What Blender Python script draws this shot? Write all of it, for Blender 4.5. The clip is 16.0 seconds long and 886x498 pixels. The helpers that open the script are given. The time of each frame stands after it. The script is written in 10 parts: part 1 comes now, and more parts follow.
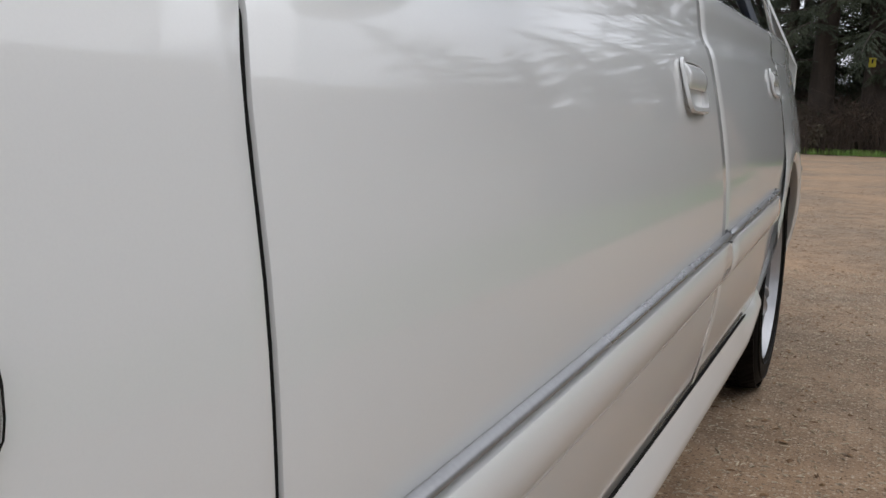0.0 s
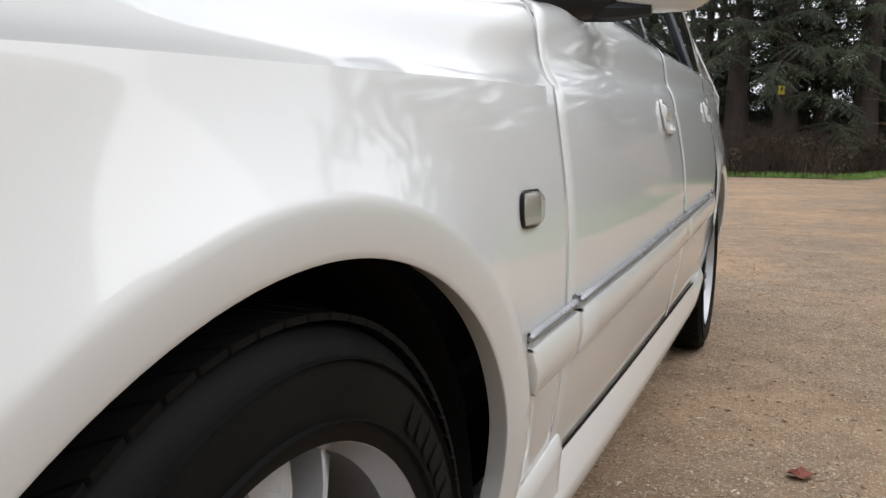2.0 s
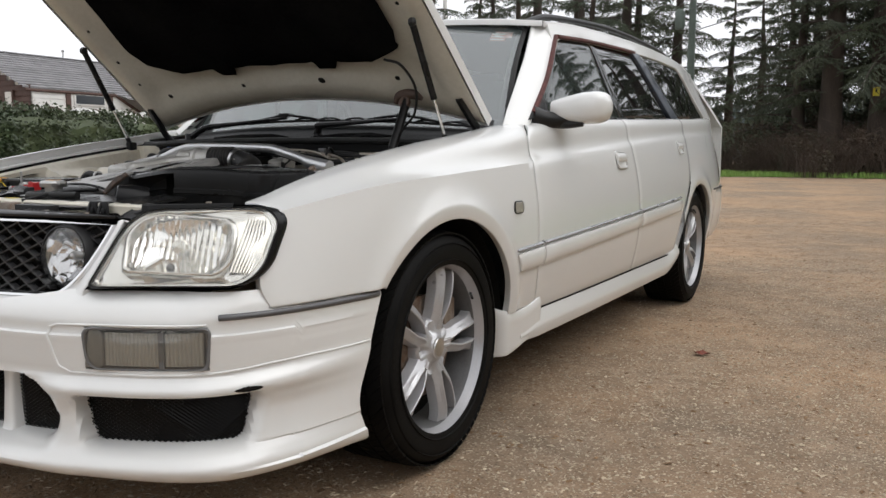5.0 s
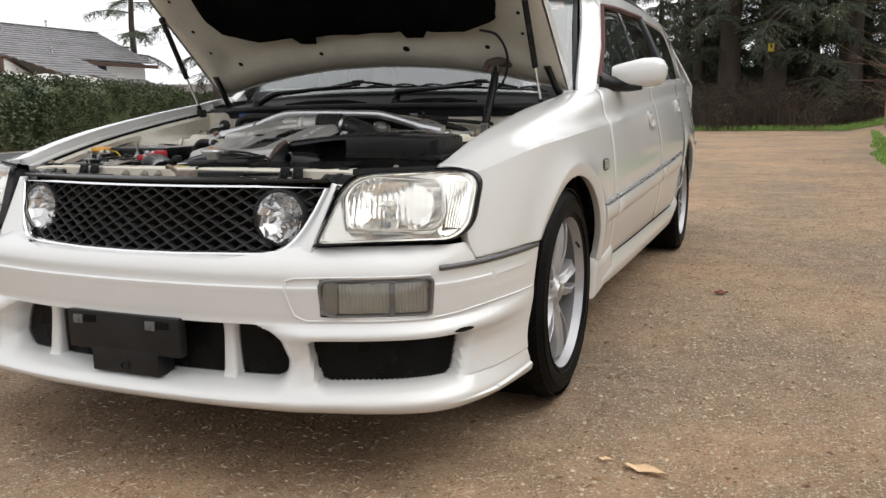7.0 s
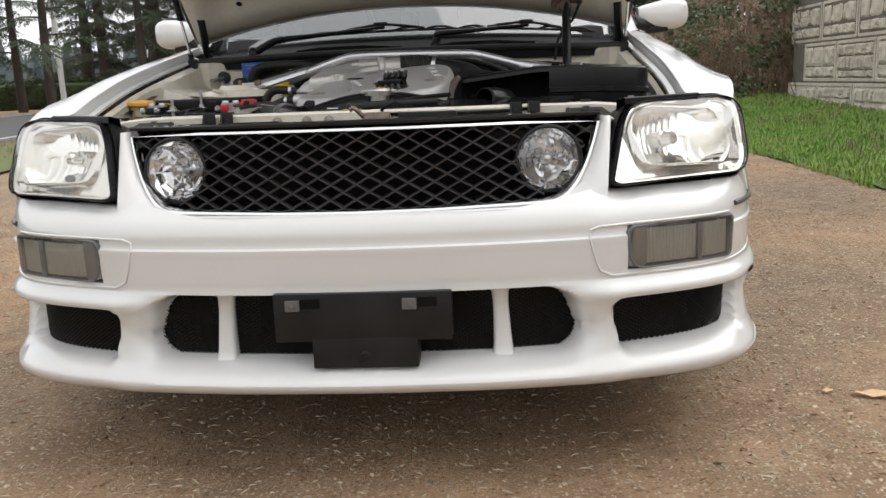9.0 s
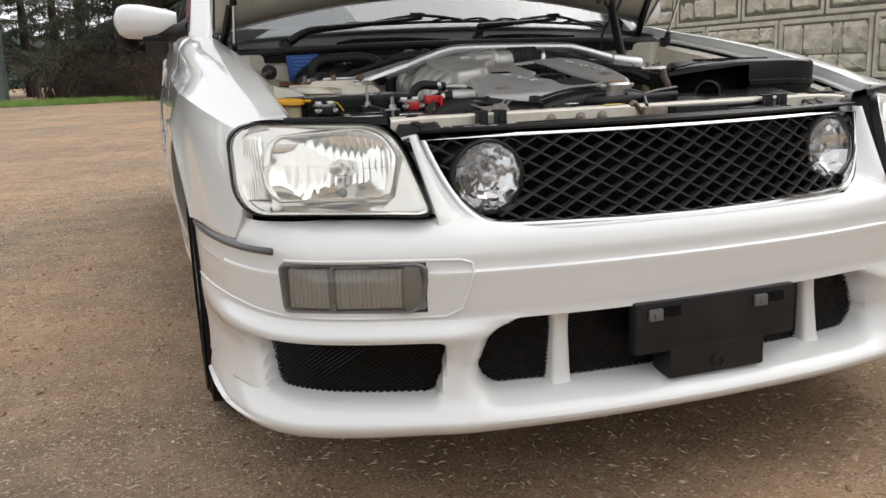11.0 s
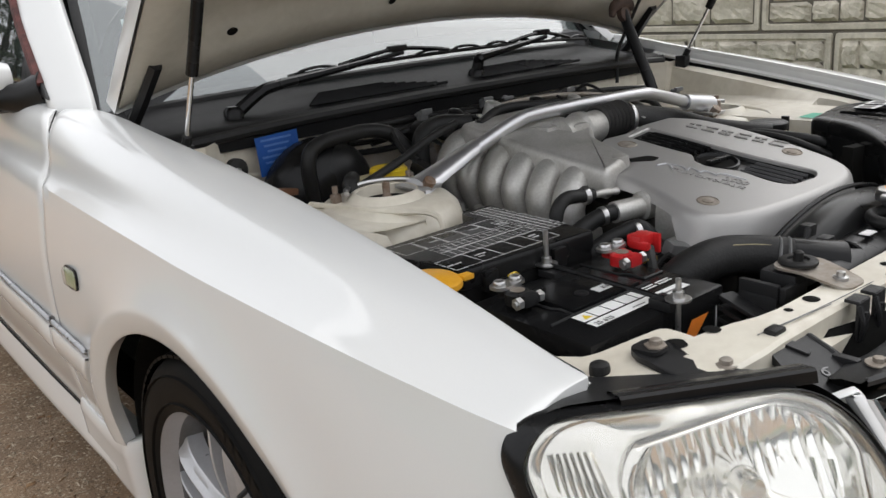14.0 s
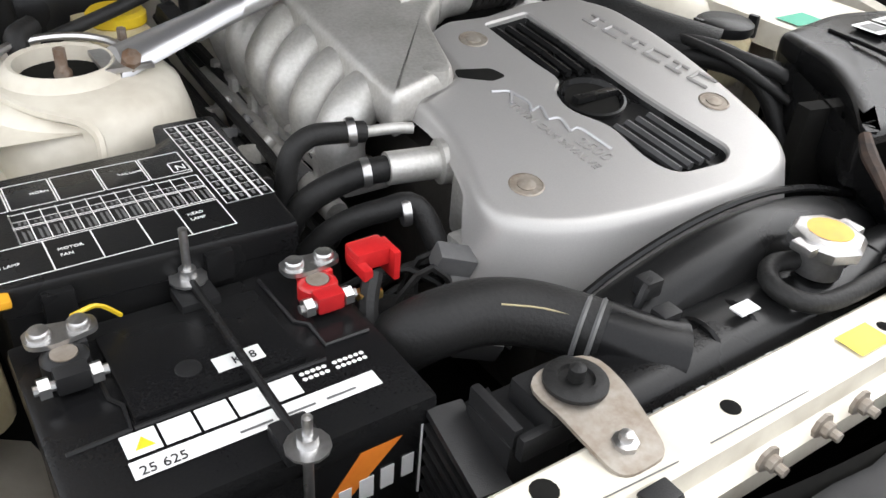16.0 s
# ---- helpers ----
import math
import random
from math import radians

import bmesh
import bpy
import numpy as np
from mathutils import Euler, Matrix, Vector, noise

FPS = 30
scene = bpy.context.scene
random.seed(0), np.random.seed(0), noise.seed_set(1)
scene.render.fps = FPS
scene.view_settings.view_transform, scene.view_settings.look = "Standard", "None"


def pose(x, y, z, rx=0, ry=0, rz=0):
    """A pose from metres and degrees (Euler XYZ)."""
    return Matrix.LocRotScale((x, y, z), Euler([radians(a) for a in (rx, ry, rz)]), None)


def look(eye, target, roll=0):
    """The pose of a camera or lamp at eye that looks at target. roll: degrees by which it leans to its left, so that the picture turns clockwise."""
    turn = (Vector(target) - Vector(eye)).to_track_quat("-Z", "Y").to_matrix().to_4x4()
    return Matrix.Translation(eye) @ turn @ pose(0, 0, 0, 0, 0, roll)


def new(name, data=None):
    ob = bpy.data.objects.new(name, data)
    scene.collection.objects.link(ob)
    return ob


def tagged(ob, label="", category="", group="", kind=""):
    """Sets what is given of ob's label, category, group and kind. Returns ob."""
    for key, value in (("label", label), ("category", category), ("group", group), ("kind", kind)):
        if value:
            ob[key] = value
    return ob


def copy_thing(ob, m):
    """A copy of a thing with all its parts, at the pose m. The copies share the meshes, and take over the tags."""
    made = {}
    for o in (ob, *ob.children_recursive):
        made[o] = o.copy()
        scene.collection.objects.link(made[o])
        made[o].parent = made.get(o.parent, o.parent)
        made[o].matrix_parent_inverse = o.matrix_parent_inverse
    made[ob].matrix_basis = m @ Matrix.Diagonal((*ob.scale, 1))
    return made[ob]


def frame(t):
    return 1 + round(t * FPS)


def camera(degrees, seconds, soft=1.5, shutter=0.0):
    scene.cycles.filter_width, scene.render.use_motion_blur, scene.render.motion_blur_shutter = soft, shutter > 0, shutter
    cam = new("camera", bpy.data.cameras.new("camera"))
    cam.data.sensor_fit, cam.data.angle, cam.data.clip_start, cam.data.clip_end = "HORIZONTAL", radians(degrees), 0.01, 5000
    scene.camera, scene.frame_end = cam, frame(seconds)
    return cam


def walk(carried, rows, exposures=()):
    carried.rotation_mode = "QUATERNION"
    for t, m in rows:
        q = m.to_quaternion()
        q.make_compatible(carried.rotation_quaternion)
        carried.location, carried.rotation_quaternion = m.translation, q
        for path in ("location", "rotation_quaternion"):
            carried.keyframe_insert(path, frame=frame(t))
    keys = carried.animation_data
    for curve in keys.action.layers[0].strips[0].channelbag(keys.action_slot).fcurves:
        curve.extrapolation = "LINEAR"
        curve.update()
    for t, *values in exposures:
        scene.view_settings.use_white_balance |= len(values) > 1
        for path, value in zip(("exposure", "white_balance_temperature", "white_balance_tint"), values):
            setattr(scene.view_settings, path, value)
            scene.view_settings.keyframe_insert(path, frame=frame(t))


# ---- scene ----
# ---- camera: carried round the nose of the car and down to the engine ----
cam = camera(56.0, 16.0)
PATH = [
    (0, (1.052, 0.277, 0.721), (0.146, 2.034, 0.412), 1.6),
    (0.5, (1.064, 0.275, 0.726), (0.288, 2.108, 0.538), 2.0),
    (1, (1.114, 0.128, 0.731), (0.355, 1.974, 0.606), 1.4),
    (1.5, (1.131, -0.101, 0.717), (0.342, 1.729, 0.559), 0.9),
    (2, (1.079, -0.395, 0.698), (0.317, 1.439, 0.461), 0.8),
    (2.5, (1.086, -0.635, 0.702), (0.323, 1.193, 0.424), -0.1),
    (3, (1.255, -0.888, 0.74), (0.398, 0.9, 0.473), 0.0),
    (3.2, (1.317, -0.977, 0.763), (0.422, 0.791, 0.495), 0.6),
    (5.3, (1.856, -1.928, 0.802), (0.863, -0.208, 0.569), 0.2),
    (5.5, (1.849, -1.991, 0.804), (0.844, -0.279, 0.562), 0.3),
    (6, (1.766, -2.165, 0.841), (0.806, -0.428, 0.589), 0.2),
    (6.5, (1.627, -2.267, 0.865), (0.784, -0.476, 0.583), 0.3),
    (7, (1.391, -2.293, 0.824), (0.633, -0.472, 0.493), -0.8),
    (7.5, (1.117, -2.293, 0.798), (0.486, -0.431, 0.433), -1.1),
    (8, (0.832, -2.349, 0.77), (0.408, -0.43, 0.399), -0.9),
    (8.5, (0.551, -2.358, 0.751), (0.275, -0.414, 0.369), -1.4),
    (9, (0.240, -2.303, 0.742), (0.128, -0.346, 0.3455), -2.2),
    (9.2, (0.142, -2.313, 0.729), (0.095, -0.350, 0.3525), -2.4),
    (11.3, (-0.989, -1.97, 0.801), (-0.312, -0.144, 0.347), -1.9),
    (11.5, (-1.056, -1.921, 0.816), (-0.348, -0.112, 0.342), -1.6),
    (12, (-1.179, -1.7, 0.83), (-0.432, 0.087, 0.334), -0.9),
    (12.5, (-1.308, -1.507, 0.888), (-0.514, 0.266, 0.415), -2.0),
    (13, (-1.41, -1.315, 0.985), (-0.533, 0.43, 0.555), -3.9),
    (13.5, (-1.358, -1.168, 1.053), (-0.349, 0.501, 0.608), -4.9),
    (14, (-1.163, -0.998, 1.04), (0.012, 0.507, 0.446), -4.6),
    (14.5, (-1.038, -0.887, 1.031), (0.283, 0.424, 0.299), -2.1),
    (15, (-0.923, -0.779, 1.044), (0.498, 0.355, 0.211), 1.0),
    (15.5, (-0.785, -0.773, 1.058), (0.537, 0.395, 0.116), 4.2),
    (16, (-0.594, -0.806, 1.075), (0.402, 0.533, -0.027), 4.7),
]
EXPOSURES = [(0.0, 0.28, 6120, 11), (0.5, 0.38, 6130, 11), (1.5, 0.46, 6200, 11), (2.0, 0.74, 6220, 10), (2.5, 0.84, 6280, 10), (3.2, 0.82, 6300, 10), (5.5, 0.56, 6500, 10), (6.5, 0.70, 6560, 10), (8.0, 0.76, 6560, 10), (9.0, 0.78, 6560, 10), (11.5, 0.74, 6540, 10), (12.5, 0.66, 6500, 10), (13.0, 0.66, 6480, 10), (14.0, 0.80, 6450, 10), (14.5, 0.86, 6430, 10), (15.0, 1.02, 6420, 10), (15.5, 1.40, 6420, 10), (16.0, 1.74, 6420, 10)]
walk(cam, [(t, look(eye, target, roll)) for t, eye, target, roll in PATH], EXPOSURES)


# ---- world and light: an overcast winter day ----
SUN_UP, SUN_TURN = 52.0, 76.0
world = bpy.data.worlds.new("overcast_sky")
scene.world = world
world.use_nodes = True
wn, wl = world.node_tree.nodes, world.node_tree.links
sky = wn.new("ShaderNodeTexSky")
sky.sky_type, sky.sun_disc = "NISHITA", False
sky.sun_elevation, sky.sun_rotation = radians(SUN_UP), radians(SUN_TURN)
sky.air_density, sky.dust_density, sky.ozone_density = 1.0, 4.0, 1.0
grey = wn.new("ShaderNodeHueSaturation")
grey.inputs["Saturation"].default_value = 0.10
cloud = wn.new("ShaderNodeMixRGB")
cloud.inputs["Fac"].default_value = 0.72
cloud.inputs["Color2"].default_value = (7.6, 7.7, 8.0, 1)
wl.new(sky.outputs["Color"], grey.inputs["Color"])
wl.new(grey.outputs["Color"], cloud.inputs["Color1"])
wl.new(cloud.outputs["Color"], wn["Background"].inputs["Color"])
wn["Background"].inputs["Strength"].default_value = 0.116
sun_lamp = bpy.data.lights.new("sun", "SUN")
sun_lamp.energy, sun_lamp.angle, sun_lamp.color = 0.70, radians(80), (1.0, 0.97, 0.93)
sun = new("sun", sun_lamp)
sun.matrix_world = look((0, 0, 30), (-30 * math.sin(radians(SUN_TURN)) / math.tan(radians(SUN_UP)), -30 * math.cos(radians(SUN_TURN)) / math.tan(radians(SUN_UP)), 0))


# ---- materials ----
def shader(name):
    m = bpy.data.materials.new(name)
    m.use_nodes = True
    return m, m.node_tree.nodes, m.node_tree.links, m.node_tree.nodes["Principled BSDF"]


def mat(name, c1, c2=None, scale=8.0, rough=0.5, metal=0.0, bump=0.0, bscale=180.0, coat=0.0, rvar=0.08, spec=0.5, rand=0.0, stretch=(1, 1, 1)):
    """Two-scale procedural surface: broad stains, fine grain, uneven gloss and relief."""
    m, n, l, p = shader(name)
    c2 = c2 or tuple(min(1, v * 0.86) for v in c1)
    co = n.new("ShaderNodeTexCoord")
    mp = n.new("ShaderNodeMapping")
    mp.inputs["Scale"].default_value = stretch
    l.new(co.outputs["Object"], mp.inputs["Vector"])
    big = n.new("ShaderNodeTexNoise")
    big.inputs["Scale"].default_value, big.inputs["Detail"].default_value = scale, 6
    fine = n.new("ShaderNodeTexNoise")
    fine.inputs["Scale"].default_value, fine.inputs["Detail"].default_value = bscale, 4
    for t in (big, fine):
        l.new(mp.outputs["Vector"], t.inputs["Vector"])
    add = n.new("ShaderNodeMath")
    add.operation = "MULTIPLY_ADD"
    l.new(fine.outputs["Fac"], add.inputs[0])
    add.inputs[1].default_value = 0.45
    l.new(big.outputs["Fac"], add.inputs[2])
    ramp = n.new("ShaderNodeValToRGB")
    ramp.color_ramp.elements[0].position, ramp.color_ramp.elements[1].position = 0.5, 0.95
    ramp.color_ramp.elements[0].color, ramp.color_ramp.elements[1].color = (*c1, 1), (*c2, 1)
    l.new(add.outputs[0], ramp.inputs["Fac"])
    col = ramp.outputs["Color"]
    if rand:
        info, isl, hs, mr = n.new("ShaderNodeObjectInfo"), n.new("ShaderNodeNewGeometry"), n.new("ShaderNodeHueSaturation"), n.new("ShaderNodeMapRange")
        sm = n.new("ShaderNodeMath")
        sm.operation = "ADD"
        l.new(info.outputs["Random"], sm.inputs[0])
        l.new(isl.outputs["Random Per Island"], sm.inputs[1])
        mr.inputs["From Max"].default_value = 2
        mr.inputs["To Min"].default_value, mr.inputs["To Max"].default_value = 1 - rand, 1 + rand
        l.new(sm.outputs[0], mr.inputs["Value"])
        l.new(mr.outputs[0], hs.inputs["Value"])
        l.new(col, hs.inputs["Color"])
        col = hs.outputs["Color"]
    l.new(col, p.inputs["Base Color"])
    rr = n.new("ShaderNodeMapRange")
    rr.inputs["To Min"].default_value, rr.inputs["To Max"].default_value = max(0.02, rough - rvar), min(1, rough + rvar)
    l.new(big.outputs["Fac"], rr.inputs["Value"])
    l.new(rr.outputs[0], p.inputs["Roughness"])
    p.inputs["Metallic"].default_value = metal
    p.inputs["Specular IOR Level"].default_value = spec
    p.inputs["Coat Weight"].default_value, p.inputs["Coat Roughness"].default_value = coat, 0.04
    if bump:
        b = n.new("ShaderNodeBump")
        b.inputs["Strength"].default_value, b.inputs["Distance"].default_value = bump, 0.004
        l.new(fine.outputs["Fac"], b.inputs["Height"])
        l.new(b.outputs["Normal"], p.inputs["Normal"])
    return m


def clear_glass(name, tint, rough=0.0, alpha=0.25, spec=0.5, ior=1.5):
    """A thin pane: mostly see-through, tinted, with a real surface gloss."""
    m, n, l, p = shader(name)
    p.inputs["Base Color"].default_value = (*tint, 1)
    p.inputs["Roughness"].default_value = rough
    p.inputs["Specular IOR Level"].default_value = spec
    tr, mx, gl, fr, top = n.new("ShaderNodeBsdfTransparent"), n.new("ShaderNodeMixShader"), n.new("ShaderNodeBsdfGlossy"), n.new("ShaderNodeMath"), n.new("ShaderNodeMixShader")
    tr.inputs["Color"].default_value = (*tint, 1)
    gl.inputs["Roughness"].default_value = rough + 0.01
    # Schlick's rise of the gloss towards grazing views
    lw, pw = n.new("ShaderNodeLayerWeight"), n.new("ShaderNodeMath")
    lw.inputs["Blend"].default_value = 0.5
    pw.operation, fr.operation = "POWER", "MULTIPLY_ADD"
    pw.inputs[1].default_value = 5.0
    f0 = ((ior - 1) / (ior + 1)) ** 2 * 1.6
    fr.inputs[1].default_value, fr.inputs[2].default_value = 1 - f0, f0
    l.new(lw.outputs["Facing"], pw.inputs[0])
    l.new(pw.outputs[0], fr.inputs[0])
    mx.inputs["Fac"].default_value = alpha
    l.new(tr.outputs[0], mx.inputs[1])
    l.new(p.outputs[0], mx.inputs[2])
    l.new(fr.outputs[0], top.inputs["Fac"])
    l.new(mx.outputs[0], top.inputs[1])
    l.new(gl.outputs[0], top.inputs[2])
    l.new(top.outputs[0], n["Material Output"].inputs["Surface"])
    return m


PAINT = mat("pearl_white_paint", (0.70, 0.70, 0.685), (0.665, 0.665, 0.65), scale=1.5, rough=0.34, coat=1.0, bscale=900, rvar=0.05)
PAINT.node_tree.nodes["Principled BSDF"].inputs["Coat IOR"].default_value = 1.55
PAINT.node_tree.nodes["Principled BSDF"].inputs["Coat Roughness"].default_value = 0.045
BAY = mat("cream_bay_paint", (0.72, 0.68, 0.58), (0.55, 0.50, 0.41), scale=9, rough=0.42, coat=0.25, bscale=60, rvar=0.12)
BLACK = mat("black_plastic", (0.009, 0.009, 0.0095), (0.017, 0.017, 0.0175), scale=14, rough=0.42, bump=0.12, bscale=900, rvar=0.12, spec=0.3)
SATIN = mat("satin_black_plastic", (0.006, 0.006, 0.0065), (0.013, 0.013, 0.013), scale=6, rough=0.27, bump=0.05, bscale=500, rvar=0.1, spec=0.20)
# near black of the underbody; elsewhere it paints in shade in hollows and gaps
VOID = mat("underbody_and_shade_black", (0.006, 0.006, 0.006), (0.012, 0.0115, 0.010), scale=6, rough=0.9, rvar=0.05, spec=0.1)
RUBBER = mat("black_rubber", (0.010, 0.010, 0.010), (0.020, 0.0195, 0.019), scale=12, rough=0.50, bump=0.2, bscale=300, rvar=0.1, spec=0.25)
TYRE = mat("tyre_rubber", (0.004, 0.004, 0.004), (0.010, 0.0097, 0.0092), scale=7, rough=0.55, bump=0.06, bscale=420, rvar=0.10, spec=0.07)
DARKMETAL = mat("dark_grey_metal", (0.055, 0.052, 0.050), (0.035, 0.033, 0.030), scale=9, rough=0.6, metal=0.2)
# wheel silver darkened to paint in the shade between the spokes
ALLOYSHADE = mat("shaded_silver_barrel", (0.17, 0.17, 0.172), (0.11, 0.107, 0.103), scale=9, rough=0.4, metal=0.3, rvar=0.08)
ALLOY = mat("silver_wheel_paint", (0.50, 0.50, 0.515), (0.42, 0.42, 0.43), scale=8, rough=0.30, metal=0.35, coat=0.5, rvar=0.08)
CAST = mat("cast_aluminium", (0.56, 0.55, 0.53), (0.36, 0.35, 0.32), scale=12, rough=0.50, metal=0.65, bump=0.14, bscale=260, rvar=0.12)
COVER = mat("silver_cover_paint", (0.40, 0.39, 0.378), (0.345, 0.336, 0.322), scale=4, rough=0.42, metal=0.45, bump=0.06, bscale=700, rvar=0.06)
STEEL = mat("brushed_steel", (0.60, 0.60, 0.60), (0.42, 0.41, 0.40), scale=14, rough=0.30, metal=0.95, bump=0.08, bscale=300)
GREYRUST = mat("stained_zinc_bracket", (0.36, 0.335, 0.295), (0.22, 0.175, 0.135), scale=26, rough=0.55, metal=0.5, bump=0.15, bscale=200)
RUSTY = mat("rust_stained_steel", (0.34, 0.30, 0.26), (0.16, 0.09, 0.05), scale=22, rough=0.6, metal=0.6, bump=0.4, bscale=160)
# near black: the shade below the engine cover is put into this colour
ENGINESHADE = mat("shade_dark_engine", (0.030, 0.027, 0.024), (0.055, 0.050, 0.044), scale=14, rough=0.6, metal=0.2, bump=0.3, bscale=60)
FOGREF = mat("fog_reflector", (0.50, 0.50, 0.485), (0.42, 0.42, 0.40), scale=18, rough=0.46, metal=0.7, rvar=0.05)
SPOTREF = mat("spot_lamp_mirror", (0.60, 0.60, 0.61), (0.54, 0.54, 0.55), scale=18, rough=0.06, metal=1.0, rvar=0.02, rand=0.40)
STRIPMETAL = mat("satin_metal_strip", (0.36, 0.36, 0.37), (0.27, 0.27, 0.275), scale=10, rough=0.28, metal=0.6, coat=0.3)
CHROME = mat("chrome", (0.86, 0.86, 0.86), (0.80, 0.80, 0.80), scale=6, rough=0.10, metal=1.0, rvar=0.03)
REFLECT = mat("lamp_reflector", (0.90, 0.90, 0.885), (0.85, 0.845, 0.82), scale=18, rough=0.11, metal=1.0, rvar=0.06)
LENS = clear_glass("clear_lamp_lens", (0.98, 0.975, 0.955), 0.02, 0.05)
SPOTLENS = clear_glass("clear_round_lens", (0.98, 0.98, 0.97), 0.01, 0.03)
LAMPRIM = mat("creamy_silver_lamp_rim", (0.74, 0.73, 0.70), (0.66, 0.65, 0.60), scale=20, rough=0.13, metal=0.9, coat=0.5)
FOGLENS = clear_glass("smoky_lamp_lens", (0.80, 0.79, 0.75), 0.03, 0.05)
WINDOW = clear_glass("tinted_window", (0.10, 0.125, 0.115), 0.0, 0.35)
DARKWIN = clear_glass("dark_tinted_window", (0.016, 0.018, 0.018), 0.0, 0.6)
SCREEN = clear_glass("windscreen_glass", (0.62, 0.72, 0.70), 0.0, 0.12, ior=2.25)
CLOTH = mat("dark_grey_cloth", (0.045, 0.045, 0.048), (0.07, 0.07, 0.072), scale=9, rough=0.9, bump=0.4, bscale=500)
DARKMOULD = mat("dark_grey_moulding", (0.075, 0.072, 0.075), (0.055, 0.054, 0.056), scale=10, rough=0.35, coat=0.2)
TRIMGREY = mat("grey_trim", (0.14, 0.14, 0.14), (0.10, 0.10, 0.10), scale=10, rough=0.4, coat=0.3)
MAROON = mat("peeling_maroon_seal", (0.12, 0.035, 0.03), (0.05, 0.02, 0.018), scale=40, rough=0.8, bump=0.5, bscale=200)
NAVY = mat("dark_blue_pillar_film", (0.03, 0.04, 0.06), (0.05, 0.06, 0.08), scale=20, rough=0.35, coat=0.4)
COWL = mat("weathered_black_cowl", (0.009, 0.009, 0.0095), (0.016, 0.016, 0.016), scale=9, rough=0.55, bump=0.15, bscale=600, rvar=0.1, spec=0.15)
LATTICE = mat("grey_black_lattice", (0.020, 0.020, 0.021), (0.034, 0.034, 0.035), scale=9, rough=0.38, bump=0.05, bscale=500, rvar=0.1, spec=0.6)
CHEEK = mat("silver_grey_lamp_cheek", (0.24, 0.235, 0.22), (0.19, 0.185, 0.175), scale=14, rough=0.4, metal=0.3)
# bay cream toned down: the shade under the open bonnet is in the colour
HOODSHADE = mat("shaded_cream_paint", (0.56, 0.53, 0.455), (0.46, 0.43, 0.36), scale=7, rough=0.55, coat=0.1, bscale=70, rvar=0.12)
SLOTRIB = mat("worn_grey_ribs", (0.055, 0.055, 0.057), (0.035, 0.035, 0.036), scale=30, rough=0.4)
BRACE = mat("satin_aluminium", (0.62, 0.62, 0.63), (0.54, 0.54, 0.55), scale=9, rough=0.34, metal=0.85, bump=0.05, bscale=420, rvar=0.08)
PAD = mat("black_felt_pad", (0.0035, 0.0035, 0.004), (0.008, 0.008, 0.008), scale=7, rough=1.0, bump=0.8, bscale=90, spec=0.0)
RED = mat("red_plastic", (0.55, 0.02, 0.02), (0.40, 0.012, 0.015), scale=20, rough=0.35, coat=0.3)
YELLOW = mat("yellow_plastic", (0.75, 0.55, 0.02), (0.62, 0.42, 0.02), scale=14, rough=0.4)
AMBERCAP = mat("amber_cap", (0.72, 0.36, 0.02), (0.6, 0.28, 0.02), scale=14, rough=0.42)
BLUE = mat("blue_plate", (0.02, 0.09, 0.34), (0.015, 0.07, 0.27), scale=14, rough=0.35)
GREEN = mat("green_sticker", (0.01, 0.36, 0.22), None, rough=0.5)
WHITE = mat("white_label", (0.80, 0.80, 0.79), (0.70, 0.70, 0.68), scale=30, rough=0.5)
ORANGE = mat("orange_label", (0.80, 0.25, 0.03), (0.7, 0.18, 0.02), scale=20, rough=0.5)
TANK = mat("aged_translucent_tank", (0.60, 0.54, 0.36), (0.45, 0.36, 0.20), scale=10, rough=0.45)
BRASS = mat("brass", (0.45, 0.32, 0.10), None, rough=0.4, metal=0.9)


# ---- mesh tools ----
def part(name, bm, material, parent=None, label="", smooth=40):
    me = bpy.data.meshes.new(name)
    bmesh.ops.recalc_face_normals(bm, faces=bm.faces)
    bm.to_mesh(me)
    bm.free()
    for mm in (material if isinstance(material, (list, tuple)) else [material]):
        me.materials.append(mm)
    if smooth:
        for f in me.polygons:
            f.use_smooth = True
        me.set_sharp_from_angle(angle=radians(smooth))
    ob = new(name, me)
    ob.parent = parent
    if label:
        tagged(ob, label)
    return ob


def thing(name, label, category, group="", at=(0, 0, 0)):
    ob = new(name)
    ob.location = at
    ob.empty_display_size = 0.1
    return tagged(ob, label, category, group)


def setting(name, bm, material, label="", smooth=0):
    return tagged(part(name, bm, material, None, label, smooth), kind="structure")


def grid(bm, rows, closed=False):
    """Quads between rows of points; closed joins each row's end to its start."""
    vs = [[bm.verts.new(p) for p in r] for r in rows]
    for a, b in zip(vs, vs[1:]):
        n = len(a)
        for i in range(n if closed else n - 1):
            j = (i + 1) % n
            try:
                bm.faces.new((a[i], a[j], b[j], b[i]))
            except ValueError:
                pass
    return vs


def solid_box(c, s, bevel=0.0, m=None):
    """A bevelled block in a bmesh of its own."""
    bm = bmesh.new()
    bmesh.ops.create_cube(bm, size=1)
    bmesh.ops.scale(bm, vec=s, verts=bm.verts)
    if bevel:
        bmesh.ops.bevel(bm, geom=list(bm.edges), offset=bevel, segments=2, affect="EDGES", profile=0.7)
    bmesh.ops.transform(bm, matrix=Matrix.Translation(c) @ (m or Matrix()), verts=bm.verts)
    return bm


def join(*bms):
    """Several bmeshes as one."""
    out = bmesh.new()
    for b in bms:
        me = bpy.data.meshes.new("tmp")
        b.to_mesh(me)
        b.free()
        out.from_mesh(me)
        bpy.data.meshes.remove(me)
    return out


